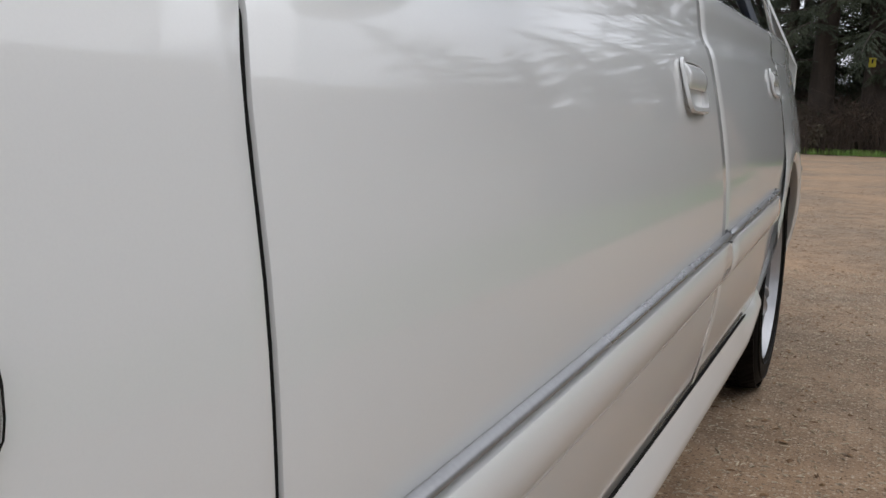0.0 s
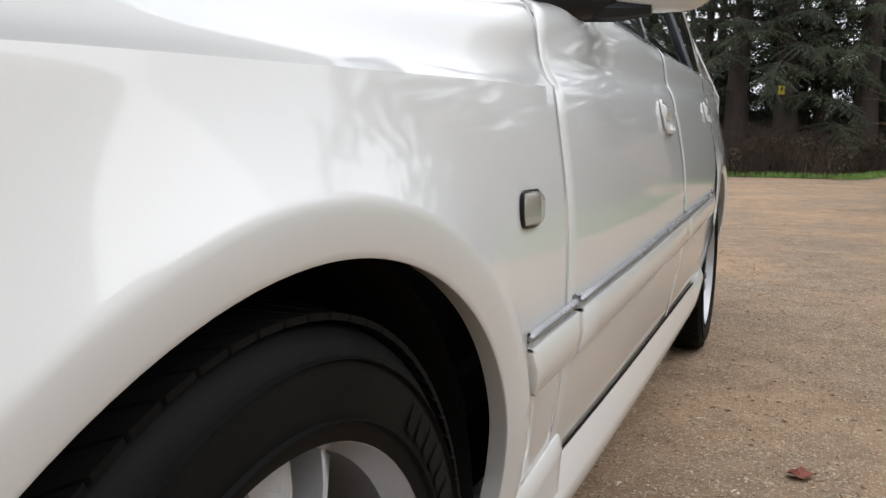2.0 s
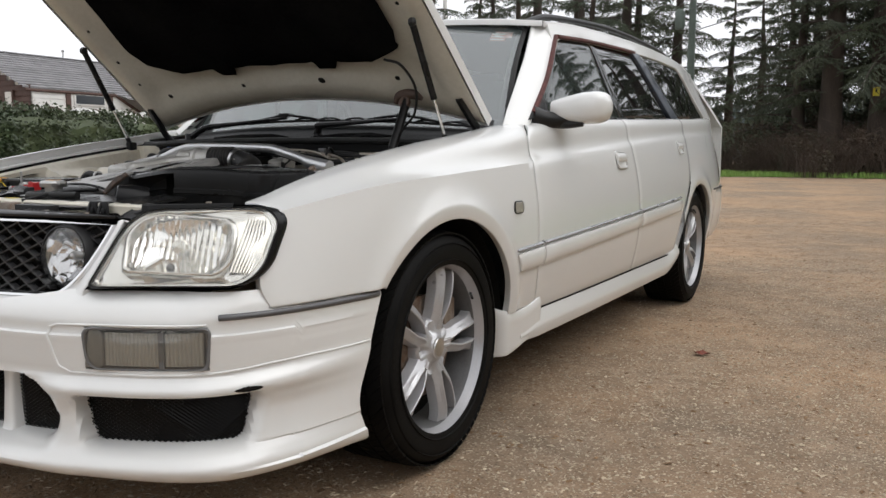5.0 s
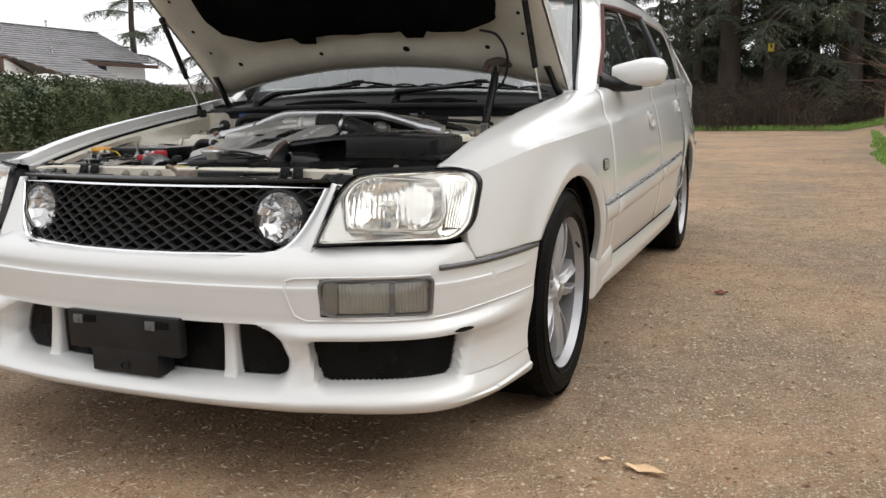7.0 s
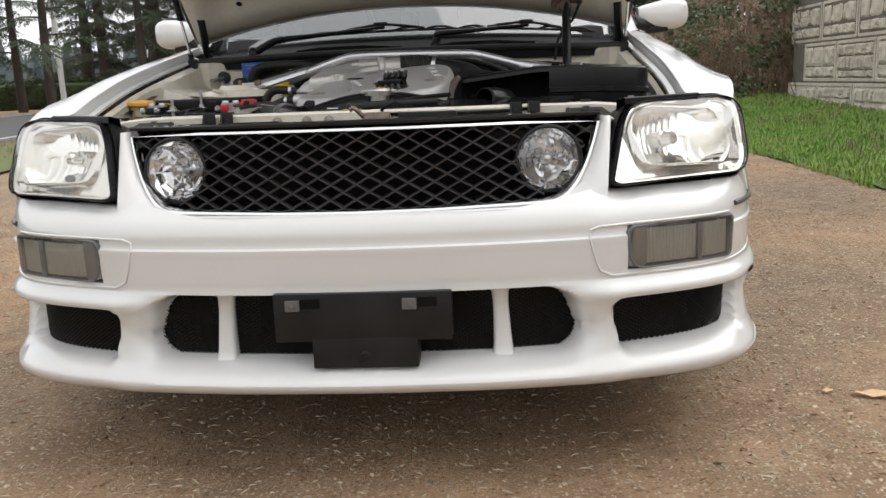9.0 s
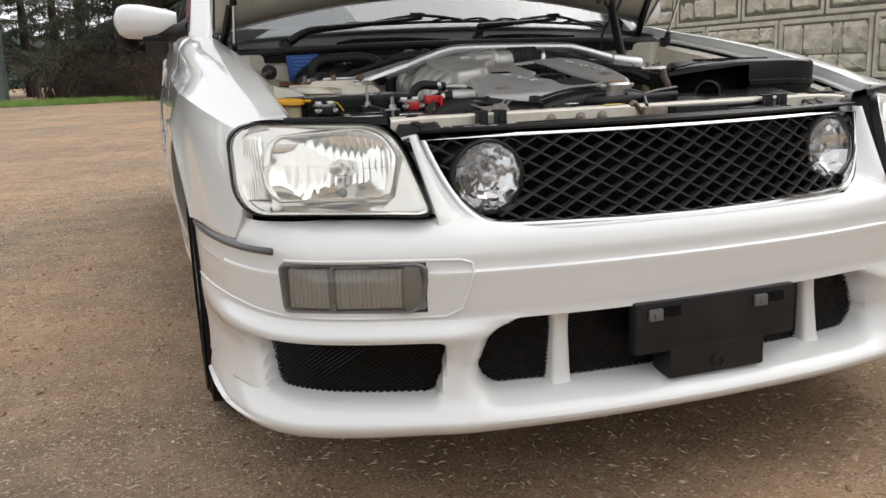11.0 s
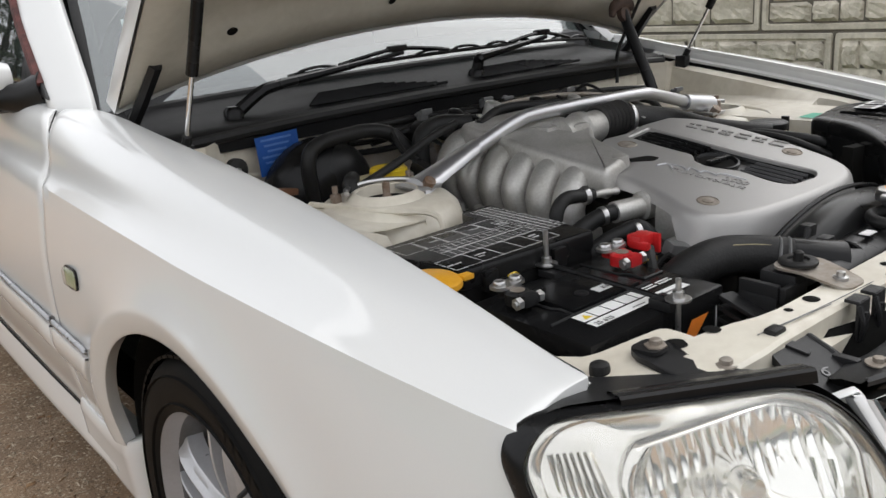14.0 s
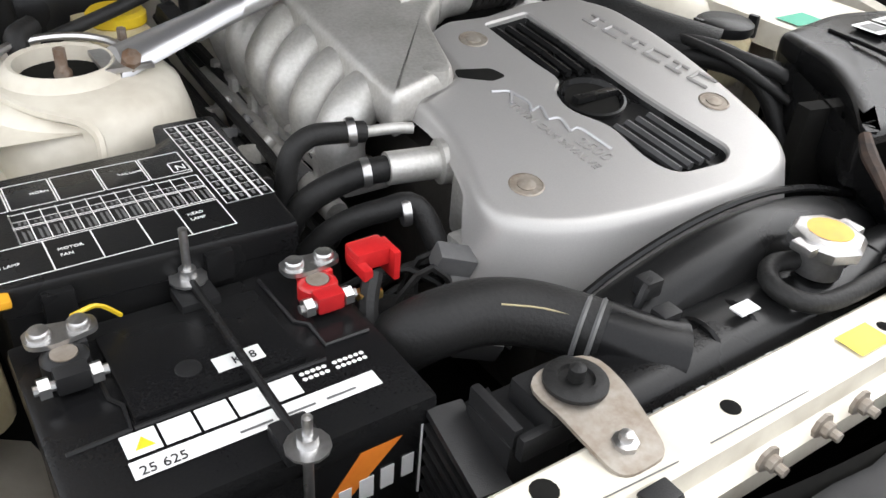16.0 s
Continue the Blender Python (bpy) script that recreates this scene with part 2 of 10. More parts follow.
def spline(pts, n):
    """Points along a smooth curve through pts."""
    p = [Vector(q) for q in pts]
    p = [2 * p[0] - p[1]] + p + [2 * p[-1] - p[-2]]
    out = []
    for i in range(1, len(p) - 2):
        for k in range(n):
            t = k / n
            a, b, c, d = p[i - 1], p[i], p[i + 1], p[i + 2]
            out.append(0.5 * (2 * b + (c - a) * t + (2 * a - 5 * b + 4 * c - d) * t * t + (3 * b - a - 3 * c + d) * t ** 3))
    return out + [p[-2]]


def tube(pts, r, seg=10, n=6, caps=True, bm=None):
    """A round bar along a smooth curve; r may be a list, one radius a point."""
    bm = bm or bmesh.new()
    path = spline(pts, n) if n > 1 else [Vector(q) for q in pts]
    rs = [r] * len(path) if not isinstance(r, (list, tuple)) else [r[min(len(r) - 1, int(i / (len(path) - 1) * (len(r) - 1)))] * (1 - f) + r[min(len(r) - 1, int(i / (len(path) - 1) * (len(r) - 1)) + 1)] * f for i in range(len(path)) for f in [(i / (len(path) - 1) * (len(r) - 1)) % 1]]
    side, rows = None, []
    for i, q in enumerate(path):
        d = (path[min(i + 1, len(path) - 1)] - path[max(i - 1, 0)]).normalized()
        if side is None:
            side = d.orthogonal().normalized()
        side = (side - d * side.dot(d)).normalized()
        up = d.cross(side)
        rows.append([q + rs[i] * (math.cos(2 * math.pi * k / seg) * side + math.sin(2 * math.pi * k / seg) * up) for k in range(seg)])
    vs = grid(bm, rows, True)
    if caps:
        bm.faces.new(vs[0])
        bm.faces.new(vs[-1])
    return bm


def lathe(profile, at=(0, 0, 0), axis=(0, 0, 1), seg=24, bm=None, caps=True):
    """Turns (radius, height) points round an axis through at."""
    bm = bm or bmesh.new()
    q = Vector((0, 0, 1)).rotation_difference(Vector(axis).normalized()).to_matrix()
    rows = [[Vector(at) + q @ Vector((r * math.cos(2 * math.pi * k / seg), r * math.sin(2 * math.pi * k / seg), h)) for k in range(seg)] for r, h in profile]
    vs = grid(bm, rows, True)
    if caps:
        for v, (r, h) in ((vs[0], profile[0]), (vs[-1], profile[-1])):
            if r > 1e-5:
                bm.faces.new(v)
    return bm


def plate(poly, fn, depth, bm=None):
    """A slab from a flat outline: fn(a, b, h) gives the place of a point h deep."""
    bm = bm or bmesh.new()
    t = [bm.verts.new(fn(a, b, 0)) for a, b in poly]
    u = [bm.verts.new(fn(a, b, depth)) for a, b in poly]
    bm.faces.new(t)
    bm.faces.new(u[::-1])
    n = len(poly)
    for i in range(n):
        bm.faces.new((t[i], t[(i + 1) % n], u[(i + 1) % n], u[i]))
    return bm


def rounded(poly, r, n=4):
    """A closed outline with rounded corners."""
    out = []
    k = len(poly)
    for i in range(k):
        p, q, s = Vector(poly[i - 1]), Vector(poly[i]), Vector(poly[(i + 1) % k])
        ri = r[i] if isinstance(r, (list, tuple)) else r
        a = q + (p - q).normalized() * min(ri, (p - q).length * 0.45)
        b = q + (s - q).normalized() * min(ri, (s - q).length * 0.45)
        for j in range(n + 1):
            t = j / n
            out.append(tuple((1 - t) ** 2 * a + 2 * t * (1 - t) * q + t * t * b))
    return out


def lerp_table(t, x):
    """Smooth reading of a table of (x, value)."""
    if x <= t[0][0]:
        return t[0][1]
    for i in range(len(t) - 1):
        (a, u), (b, v) = t[i], t[i + 1]
        if x <= b:
            h = b - a
            m0 = (v - t[i - 1][1]) / (b - t[i - 1][0]) if i else (v - u) / h
            m1 = (t[i + 2][1] - u) / (t[i + 2][0] - a) if i + 2 < len(t) else (v - u) / h
            s = (x - a) / h
            return (2 * s ** 3 - 3 * s * s + 1) * u + (s ** 3 - 2 * s * s + s) * h * m0 + (-2 * s ** 3 + 3 * s * s) * v + (s ** 3 - s * s) * h * m1
    return t[-1][1]


def panel(surface, nu, nv, r=0.004, depth=0.018, rims="lrtb", flip=False):
    """A pressed panel: surface(u, v) over the unit square, its rims rolled inwards by the radius r and turned in by depth."""
    bm = bmesh.new()
    e = 1e-3
    us = [i / nu for i in range(nu + 1)]
    vsn = [j / nv for j in range(nv + 1)]
    pts = [[Vector(surface(u, v)) for u in us] for v in vsn]

    def normal(u, v):
        a = Vector(surface(min(1, u + e), v)) - Vector(surface(max(0, u - e), v))
        b = Vector(surface(u, min(1, v + e))) - Vector(surface(u, max(0, v - e)))
        q = a.cross(b).normalized()
        return -q if flip else q
    vs = grid(bm, pts)
    sides = {"b": ([(u, 0.0) for u in us], vs[0], [p for p in pts[1]]), "t": ([(u, 1.0) for u in us], vs[-1], [p for p in pts[-2]]), "l": ([(0.0, v) for v in vsn], [row[0] for row in vs], [row[1] for row in pts]), "r": ([(1.0, v) for v in vsn], [row[-1] for row in vs], [row[-2] for row in pts])}
    for key in rims:
        uv, edge, inner = sides[key]
        prev = edge
        for out, inn in ((0.7, 0.3), (1.0, 1.0), (1.0, depth / r)):
            ring = []
            for (u, v), w, q in zip(uv, edge, inner):
                tdir = (w.co - q).normalized()
                ring.append(bm.verts.new(w.co + tdir * r * out - normal(u, v) * r * inn))
            for i in range(len(ring) - 1):
                bm.faces.new((prev[i], prev[i + 1], ring[i + 1], ring[i]))
            prev = ring
    return bm


def mirrored(bm):
    bmesh.ops.scale(bm, vec=(-1, 1, 1), verts=bm.verts)
    bmesh.ops.reverse_faces(bm, faces=bm.faces)
    return bm


def text_mesh(body, size, m, depth=0.0004, align="LEFT", shear=0.0, spacing=1.0):
    """Lettering in the built-in font as a bmesh, at the pose m."""
    cu = bpy.data.curves.new("lettering", "FONT")
    cu.body, cu.size, cu.extrude, cu.align_x, cu.shear, cu.space_character = body, size, depth, align, shear, spacing
    cu.resolution_u = 2
    ob = bpy.data.objects.new("lettering", cu)
    scene.collection.objects.link(ob)
    bpy.context.view_layer.update()
    me = bpy.data.meshes.new_from_object(ob.evaluated_get(bpy.context.evaluated_depsgraph_get()))
    bm = bmesh.new()
    bm.from_mesh(me)
    bpy.data.objects.remove(ob)
    bpy.data.curves.remove(cu)
    bpy.data.meshes.remove(me)
    bmesh.ops.transform(bm, matrix=m, verts=bm.verts)
    return bm

# ---- the station wagon: nose at -y, front axle at y = 0, rear axle at y = 2.72 ----
car = thing("station_wagon", "pearl white station wagon standing with its bonnet open", "car")
WB, ARCH_R, ARCH_H, ARCH_Z = 2.72, 0.358, 0.335, 0.300
PLAN = [(-0.62, 0.715), (-0.53, 0.757), (-0.40, 0.797), (-0.29, 0.820), (-0.15, 0.834), (0.0, 0.841), (0.4, 0.848), (1.0, 0.855), (2.0, 0.855), (2.7, 0.850), (3.1, 0.838), (3.4, 0.812), (3.65, 0.765), (3.85, 0.68)]
BELOW = [(0.15, -0.066), (0.22, -0.052), (0.30, -0.036), (0.38, -0.018), (0.45, -0.006), (0.55, 0.0), (0.64, -0.003), (0.72, -0.014), (0.80, -0.030), (0.88, -0.050)]
CREASE = [(-0.6, 0.676), (-0.53, 0.689), (-0.43, 0.706), (-0.27, 0.728), (0.0, 0.744), (0.35, 0.761), (0.55, 0.771), (1.0, 0.795), (1.5, 0.826), (2.3, 0.868), (3.0, 0.89), (3.8, 0.90)]
FENDER_TOP = [(-0.60, 0.695), (-0.53, 0.704), (-0.40, 0.735), (-0.20, 0.778), (0.07, 0.822), (0.33, 0.856), (0.50, 0.880), (0.66, 0.892), (0.72, 0.895)]
FENDER_IN = [(-0.60, 0.635), (-0.53, 0.646), (-0.4, 0.657), (-0.2, 0.665), (0.0, 0.671), (0.2, 0.682), (0.5, 0.704), (0.66, 0.740), (0.72, 0.752)]
BELT = [(0.50, 0.880), (0.66, 0.892), (0.74, 0.902), (0.84, 0.920), (1.5, 0.936), (2.5, 0.968), (3.0, 0.985), (3.45, 1.005), (3.8, 1.01)]

WING_X = [(0.0, 0.0), (0.08, 0.055), (0.16, 0.14), (0.60, 0.60), (0.70, 0.70), (0.80, 0.80), (1.0, 1.0)]
WING_Z = [(0.0, 0.0), (0.08, 0.075), (0.16, 0.18), (0.60, 0.84), (0.70, 0.935), (0.80, 0.97), (1.0, 1.0)]
SHELF_X = [(0.0, 0.0), (0.10, 0.09), (0.20, 0.19), (0.30, 0.26), (0.45, 0.31), (0.60, 0.36), (0.72, 0.45), (0.82, 0.58), (0.92, 0.79), (1.0, 1.0)]
SHELF_Z = [(0.0, 0.0), (0.10, 0.06), (0.20, 0.15), (0.30, 0.28), (0.45, 0.48), (0.60, 0.66), (0.72, 0.80), (0.82, 0.90), (0.92, 0.97), (1.0, 1.0)]


def belt_x(y):
    return lerp_table(PLAN, y) - 0.094 - 0.018 * max(0.0, min(1.0, (0.84 - y) / 0.26))


def flank(y, t, top=None, xin=None):
    """The body side at y: t from 0 at the bottom over 0.6 at the shoulder crease to 1 at the top edge."""
    zc = lerp_table(CREASE, y)
    w = lerp_table(PLAN, y)
    if t <= 0.6:
        z = 0.20 + (zc - 0.20) * t / 0.6
        return Vector((w + lerp_table(BELOW, z), y, z))
    zt = top if top is not None else lerp_table(BELT, y)
    xt = xin if xin is not None else belt_x(y)
    xc = w + lerp_table(BELOW, zc)
    s = max(0.0, min(1.0, (t - 0.6) / 0.4))
    # the crease is a soft shelf at the doors and fades out towards the lamp, where the panel runs nearly flat to its top edge
    e = max(0.0, min(1.0, (y + 0.60) / 1.15))
    e = e * e * (3 - 2 * e)
    fz = (1 - e) * lerp_table(WING_Z, s) + e * lerp_table(SHELF_Z, s)
    xr = belt_x(y)
    shelf = (xr - xc) * lerp_table(SHELF_X, s) + (xt - xr) * max(0.0, (s - 0.5) / 0.5) ** 2
    return Vector((xc + (1 - e) * (xt - xc) * lerp_table(WING_X, s) + e * shelf, y, zc + (zt - zc) * fz))


def side_at(y, z):
    """A point of the body side below the crease at height z."""
    return Vector((lerp_table(PLAN, y) + lerp_table(BELOW, z), y, z))


def arch_low(y, yc, base):
    """The lower edge of the body over a wheel at yc."""
    d = abs(y - yc)
    if d < ARCH_R:
        return max(base, ARCH_Z + ARCH_H * math.sqrt(1 - (d / ARCH_R) ** 2))
    return base


def lipped(p, yc):
    """Rolls the panel out slightly round the wheel opening."""
    d = math.hypot((p.y - yc) * ARCH_H / ARCH_R, p.z - ARCH_Z) - ARCH_H
    if d < 0.034:
        p.x += 0.013 - 0.009 * (1 - max(0, d) / 0.034) ** 1.3
    elif d < 0.115:
        p.x += 0.013 * ((0.115 - d) / 0.081) ** 2.3
    return p


def both(name, make, material, parent, label="", smooth=40):
    """A part on either side of the car."""
    return [part(name, make(), material, parent, label, smooth), part(name, mirrored(make()), material, parent, label, smooth)]


GAP, MIDGAP, AC = 0.0040, 0.0022, 0.012
DOOR_EDGE = [(0.20, 0.575), (0.32, 0.568), (0.40, 0.550), (0.46, 0.540), (0.55, 0.532), (0.66, 0.530), (0.72, 0.531), (0.76, 0.536), (0.775, 0.541), (0.79, 0.551), (0.80, 0.554), (0.83, 0.558), (0.86, 0.574), (0.887, 0.620), (0.95, 0.70)]
MID_EDGE = [(0.20, 1.60), (0.55, 1.595), (0.78, 1.575), (0.97, 1.555)]
TAIL_EDGE = [(0.20, 2.30), (0.42, 2.32), (0.55, 2.40), (0.66, 2.50), (0.80, 2.54), (1.0, 2.56)]


WING_FRONT = [(0.490, -0.590), (0.525, -0.604), (0.555, -0.606), (0.60, -0.586), (0.69, -0.540), (0.72, -0.535)]
NOSE_SIDE = [(-0.66, 0.735), (-0.58, 0.772), (-0.48, 0.798), (-0.38, 0.814), (-0.30, 0.820)]


def fender():
    """Front wing: from the lamp to the door, open over the wheel."""
    def surface(u, v):
        # columns gather towards the ends of the wheel opening
        y0, y1 = AC - ARCH_R, AC + ARCH_R
        if u < 0.12:
            y = y0 - (y0 + 0.56) * (1 - u / 0.12) ** 1.2
        elif u < 0.82:
            y = AC - math.cos((u - 0.12) / 0.70 * math.pi) * ARCH_R
        else:
            y = y1 + (0.535 - y1) * ((u - 0.82) / 0.18) ** 1.5
        base = 0.502 if y < -0.28 else 0.330
        low = arch_low(y, AC, base)
        if y <= y0 + 1e-4:
            low = 0.502
        zt, xi = lerp_table(FENDER_TOP, y), lerp_table(FENDER_IN, y)
        zc = lerp_table(CREASE, y)
        tl = 0.6 * (low - 0.20) / (zc - 0.20)
        # the lowest rows lie close together over the flare
        band = 0.6 * 0.044 / (zc - 0.20)
        tv = tl + band * v / 0.25 if v < 0.25 else tl + band + (0.6 - tl - band) * (v - 0.25) / 0.35 if v < 0.6 else v
        p = flank(y, tv, zt, xi)
        if y < -0.20:
            # the front edge follows the lamp, and towards the nose the panel leans out to the bumper
            w = max(0.0, min(1.0, (y0 - y) / (y0 + 0.56))) ** 1.4
            p.y = y + w * (lerp_table(WING_FRONT, p.z) + 0.56)
            k = max(0.0, min(1.0, (0.690 - p.z) / 0.185)) ** 1.25 * max(0.0, min(1.0, (-0.20 - p.y) / 0.16))
            p.x += lerp_table(PLAN, p.y) - lerp_table(PLAN, y)
            p.x += (lerp_table(NOSE_SIDE, p.y) - 0.0015 - side_at(p.y, 0.50).x) * k
        if u > 0.82:
            yy = y + (lerp_table(DOOR_EDGE, p.z) - GAP - 0.535) * ((u - 0.82) / 0.18) ** 1.5
            p = flank(yy, tv, lerp_table(FENDER_TOP, yy), lerp_table(FENDER_IN, yy))
        return lipped(p, AC)
    return panel(surface, 96, 40, 0.002, 0.022, "btlr")


def fender_foot():
    """The skirt's front end: a flared piece behind the wheel, below the rubbing strip."""
    def surface(u, v):
        low = 0.200 + 0.050 * u ** 1.5
        top = 0.343 - 0.020 * math.sin(math.pi * min(1, u * 1.1)) ** 0.8
        z = low + (top - low) * v
        y0 = 0.338 + 0.012 * (1 - v)
        y = y0 + (0.597 - y0) * u
        p = side_at(y, z)
        p.x += 0.004 + 0.006 * min(1, (1 - v) / 0.15) + 0.014 * (1 - v) ** 1.1 - 0.030 * max(0, 1 - u / 0.16) ** 2
        return p
    return panel(surface, 18, 12, 0.003, 0.06, "lrtb")


def shut_line(edge, z0, z1):
    """Dark rubber seal behind a door gap."""
    rows = []
    for k in range(24):
        z = z0 + (z1 - z0) * k / 23
        y = lerp_table(edge, z)
        zc = lerp_table(CREASE, y)
        x = side_at(y, z).x
        if z > zc:
            x = min((flank(y, 0.6 + 0.4 * j / 60) for j in range(61)), key=lambda q: abs(q.z - z)).x
        rows.append([(x - 0.0030, y - 0.0046, z), (x - 0.0026, y, z), (x - 0.0030, y + 0.0046, z)])
    bm = bmesh.new()
    grid(bm, rows)
    return bm


def door_skin(edge_a, edge_b, nu, arch=False, ga=0.0022, gb=0.0022):
    def surface(u, v):
        t = 0.107 + (1 - 0.107) * v
        y = 1.0
        for k in range(3):
            z = flank(y, t).z
            ya, yb = lerp_table(edge_a, z) + ga, lerp_table(edge_b, z) - gb
            if arch and abs(z - ARCH_Z) < ARCH_H:
                yb = min(yb, WB - 0.012 - ARCH_R * math.sqrt(1 - ((z - ARCH_Z) / ARCH_H) ** 2))
            y = ya + (yb - ya) * u
        return flank(y, t)
    return panel(surface, nu, 26, 0.0018, 0.022, "btlr")


def quarter():
    """Rear side panel: over the rear wheel to the tail."""
    def surface(u, v):
        y0, y1 = WB - ARCH_R, WB + ARCH_R
        if u < 0.62:
            y = WB - math.cos(u / 0.62 * math.pi) * ARCH_R
        else:
            y = y1 + (3.83 - y1) * (u - 0.62) / 0.38
        low = arch_low(y, WB, 0.30)
        zc = lerp_table(CREASE, y)
        tl = 0.6 * (low - 0.20) / (zc - 0.20)
        t = tl + (1 - tl) * v
        p = flank(y, t)
        if y < 2.57:
            p = flank(max(y, lerp_table(TAIL_EDGE, p.z) + MIDGAP), t)
        return lipped(p, WB)
    return panel(surface, 46, 26, 0.003, 0.022, "btr")


for ob in both("front_fender", fender, PAINT, car):
    pass
both("skirt_end", fender_foot, PAINT, car)
front_doors = both("front_door", lambda: door_skin(DOOR_EDGE, MID_EDGE, 30, ga=GAP), PAINT, car)
rear_doors = both("rear_door", lambda: door_skin(MID_EDGE, TAIL_EDGE, 24, True), PAINT, car)
both("rear_quarter_panel", quarter, PAINT, car)
for edge, lo, hi in ((DOOR_EDGE, 0.30, 0.885), (MID_EDGE, 0.30, 0.93), (TAIL_EDGE, 0.34, 0.95)):
    both("door_seal", lambda edge=edge, lo=lo, hi=hi: shut_line(edge, lo, hi), VOID, car, "black rubber door seal")


def strip(y0, y1, z0, z1, proud, nose=False):
    """A rubbing strip moulded on the side."""
    def surface(u, v):
        y = y0 + (y1 - y0) * u
        rise = 0.034 * (y - 0.5)
        z = z0 + rise + (z1 - z0) * v
        p = side_at(y, z)
        p.x += proud + 0.004 * math.sin(math.pi * v)
        if nose:
            p.y += 0.025 * (1 - u) ** 4 * (1 - v)
        return p
    return panel(surface, 12, 5, 0.004, proud + 0.006, "lrtb")


for dr, (ya, yb) in zip(("front_fender", "front_door", "rear_door"), ((0.372, 0.552), (0.568, 1.588), (1.604, 2.27))):
    holder = {"front_fender": [o for o in car.children if o.name.startswith("front_fender")], "front_door": front_doors, "rear_door": rear_doors}[dr]
    for k, h in enumerate(holder):
        mk = (lambda ya=ya, yb=yb, dr=dr: strip(ya, yb, 0.458, 0.508, 0.012, dr == "front_fender"))
        part("rubbing_strip", mk() if k == 0 else mirrored(mk()), PAINT, h, "white rubbing strip")
        mk2 = (lambda ya=ya, yb=yb: strip(ya, yb, 0.5165, 0.5255, 0.008))
        part("strip_insert", mk2() if k == 0 else mirrored(mk2()), STRIPMETAL, h, "glossy grey strip insert")


def handle_frame():
    ring = rounded([(-0.062, -0.034), (0.062, -0.034), (0.062, 0.034), (-0.062, 0.034)], 0.018)
    inner = [(a * 0.90, b * 0.84) for a, b in ring]
    bm = bmesh.new()
    grid(bm, [[(0.002, a * 1.03, b * 1.04) for a, b in ring], [(0.006, a, b) for a, b in ring], [(0.006, *q) for q in inner], [(-0.001, *q) for q in inner]], True)
    return bm


def handle_flap():
    def surface(u, v):
        a, b = -0.054 + 0.108 * u, -0.004 + 0.030 * v
        return Vector((0.006 + 0.005 * math.sin(math.pi * v), a, b))
    return panel(surface, 10, 4, 0.003, 0.008, "lrtb")


def handle_cup():
    rows = []
    ring = rounded([(-0.054, -0.028), (0.054, -0.028), (0.054, 0.002), (-0.054, 0.002)], 0.012)
    for k, (s, d) in enumerate(((1, 0.0015), (0.92, -0.010), (0.6, -0.018), (0.05, -0.020))):
        rows.append([(d, a * s, (b + 0.013) * s - 0.013) for a, b in ring])
    bm = bmesh.new()
    grid(bm, rows, True)
    return bm


for k, (y, z, doors) in enumerate(((1.385, 0.770, front_doors), (2.375, 0.822, rear_doors))):
    for s, d in zip((1, -1), doors):
        q = side_at(y, z)
        m = Matrix.Translation((s * (q.x + 0.001), y, z)) @ Euler((0, radians(-16 if s > 0 else 16), 0)).to_matrix().to_4x4()
        if s < 0:
            m = m @ Matrix.Diagonal((-1, 1, 1, 1))
        if k == 1:
            m = m @ Matrix.Diagonal((1, 0.86, 0.95, 1))
        hd = part("door_handle", handle_frame(), PAINT, d, "white flush pull handle")
        for nm, mk, mt in (("handle_flap", handle_flap, PAINT), ("handle_cup", handle_cup, PAINT)):
            sub = mk()
            bmesh.ops.transform(sub, matrix=m, verts=sub.verts)
            part(nm, sub, mt, d)
        hd.data.transform(m)


def repeater():
    ring = rounded([(-0.028, -0.0175), (0.028, -0.0175), (0.028, 0.0175), (-0.028, 0.0175)], 0.013)
    bm = bmesh.new()
    vs = grid(bm, [[(0.0, a, b) for a, b in ring], [(0.010, a * 0.93, b * 0.92) for a, b in ring], [(0.015, a * 0.75, b * 0.72) for a, b in ring], [(0.0165, a * 0.4, b * 0.4) for a, b in ring]], True)
    bm.faces.new(vs[-1])
    return bm


def repeater_rim():
    ring = rounded([(-0.0292, -0.0187), (0.0292, -0.0187), (0.0292, 0.0187), (-0.0292, 0.0187)], 0.014)
    bm = bmesh.new()
    grid(bm, [[(-0.001, a, b) for a, b in ring], [(0.004, a, b) for a, b in ring], [(0.005, a * 0.86, b * 0.83) for a, b in ring], [(0.0, a * 0.84, b * 0.8) for a, b in ring]], True)
    return bm


def repeater_base():
    bm = bmesh.new()
    for i in range(8):
        y = -0.024 + i * 0.006
        grid(bm, [[(0.003, y, -0.015), (0.003, y, 0.015)], [(0.007, y + 0.003, -0.015), (0.007, y + 0.003, 0.015)], [(0.003, y + 0.006, -0.015), (0.003, y + 0.006, 0.015)]])
    return bm


for s in (1, -1):
    q = side_at(0.386, 0.642)
    m = Matrix.Translation((s * (q.x + 0.001), 0.386, 0.642)) @ Matrix.Diagonal((s * 0.62, 1, 1, 1)) @ Euler((0, radians(-4), radians(-2))).to_matrix().to_4x4()
    for nm, mk, mt in (("side_repeater", repeater, LENS), ("repeater_rim", repeater_rim, SATIN), ("repeater_reflector", repeater_base, REFLECT)):
        b = mk()
        bmesh.ops.transform(b, matrix=m, verts=b.verts)
        part(nm, b, mt, car, "clear side repeater lens" if mt is LENS else "")


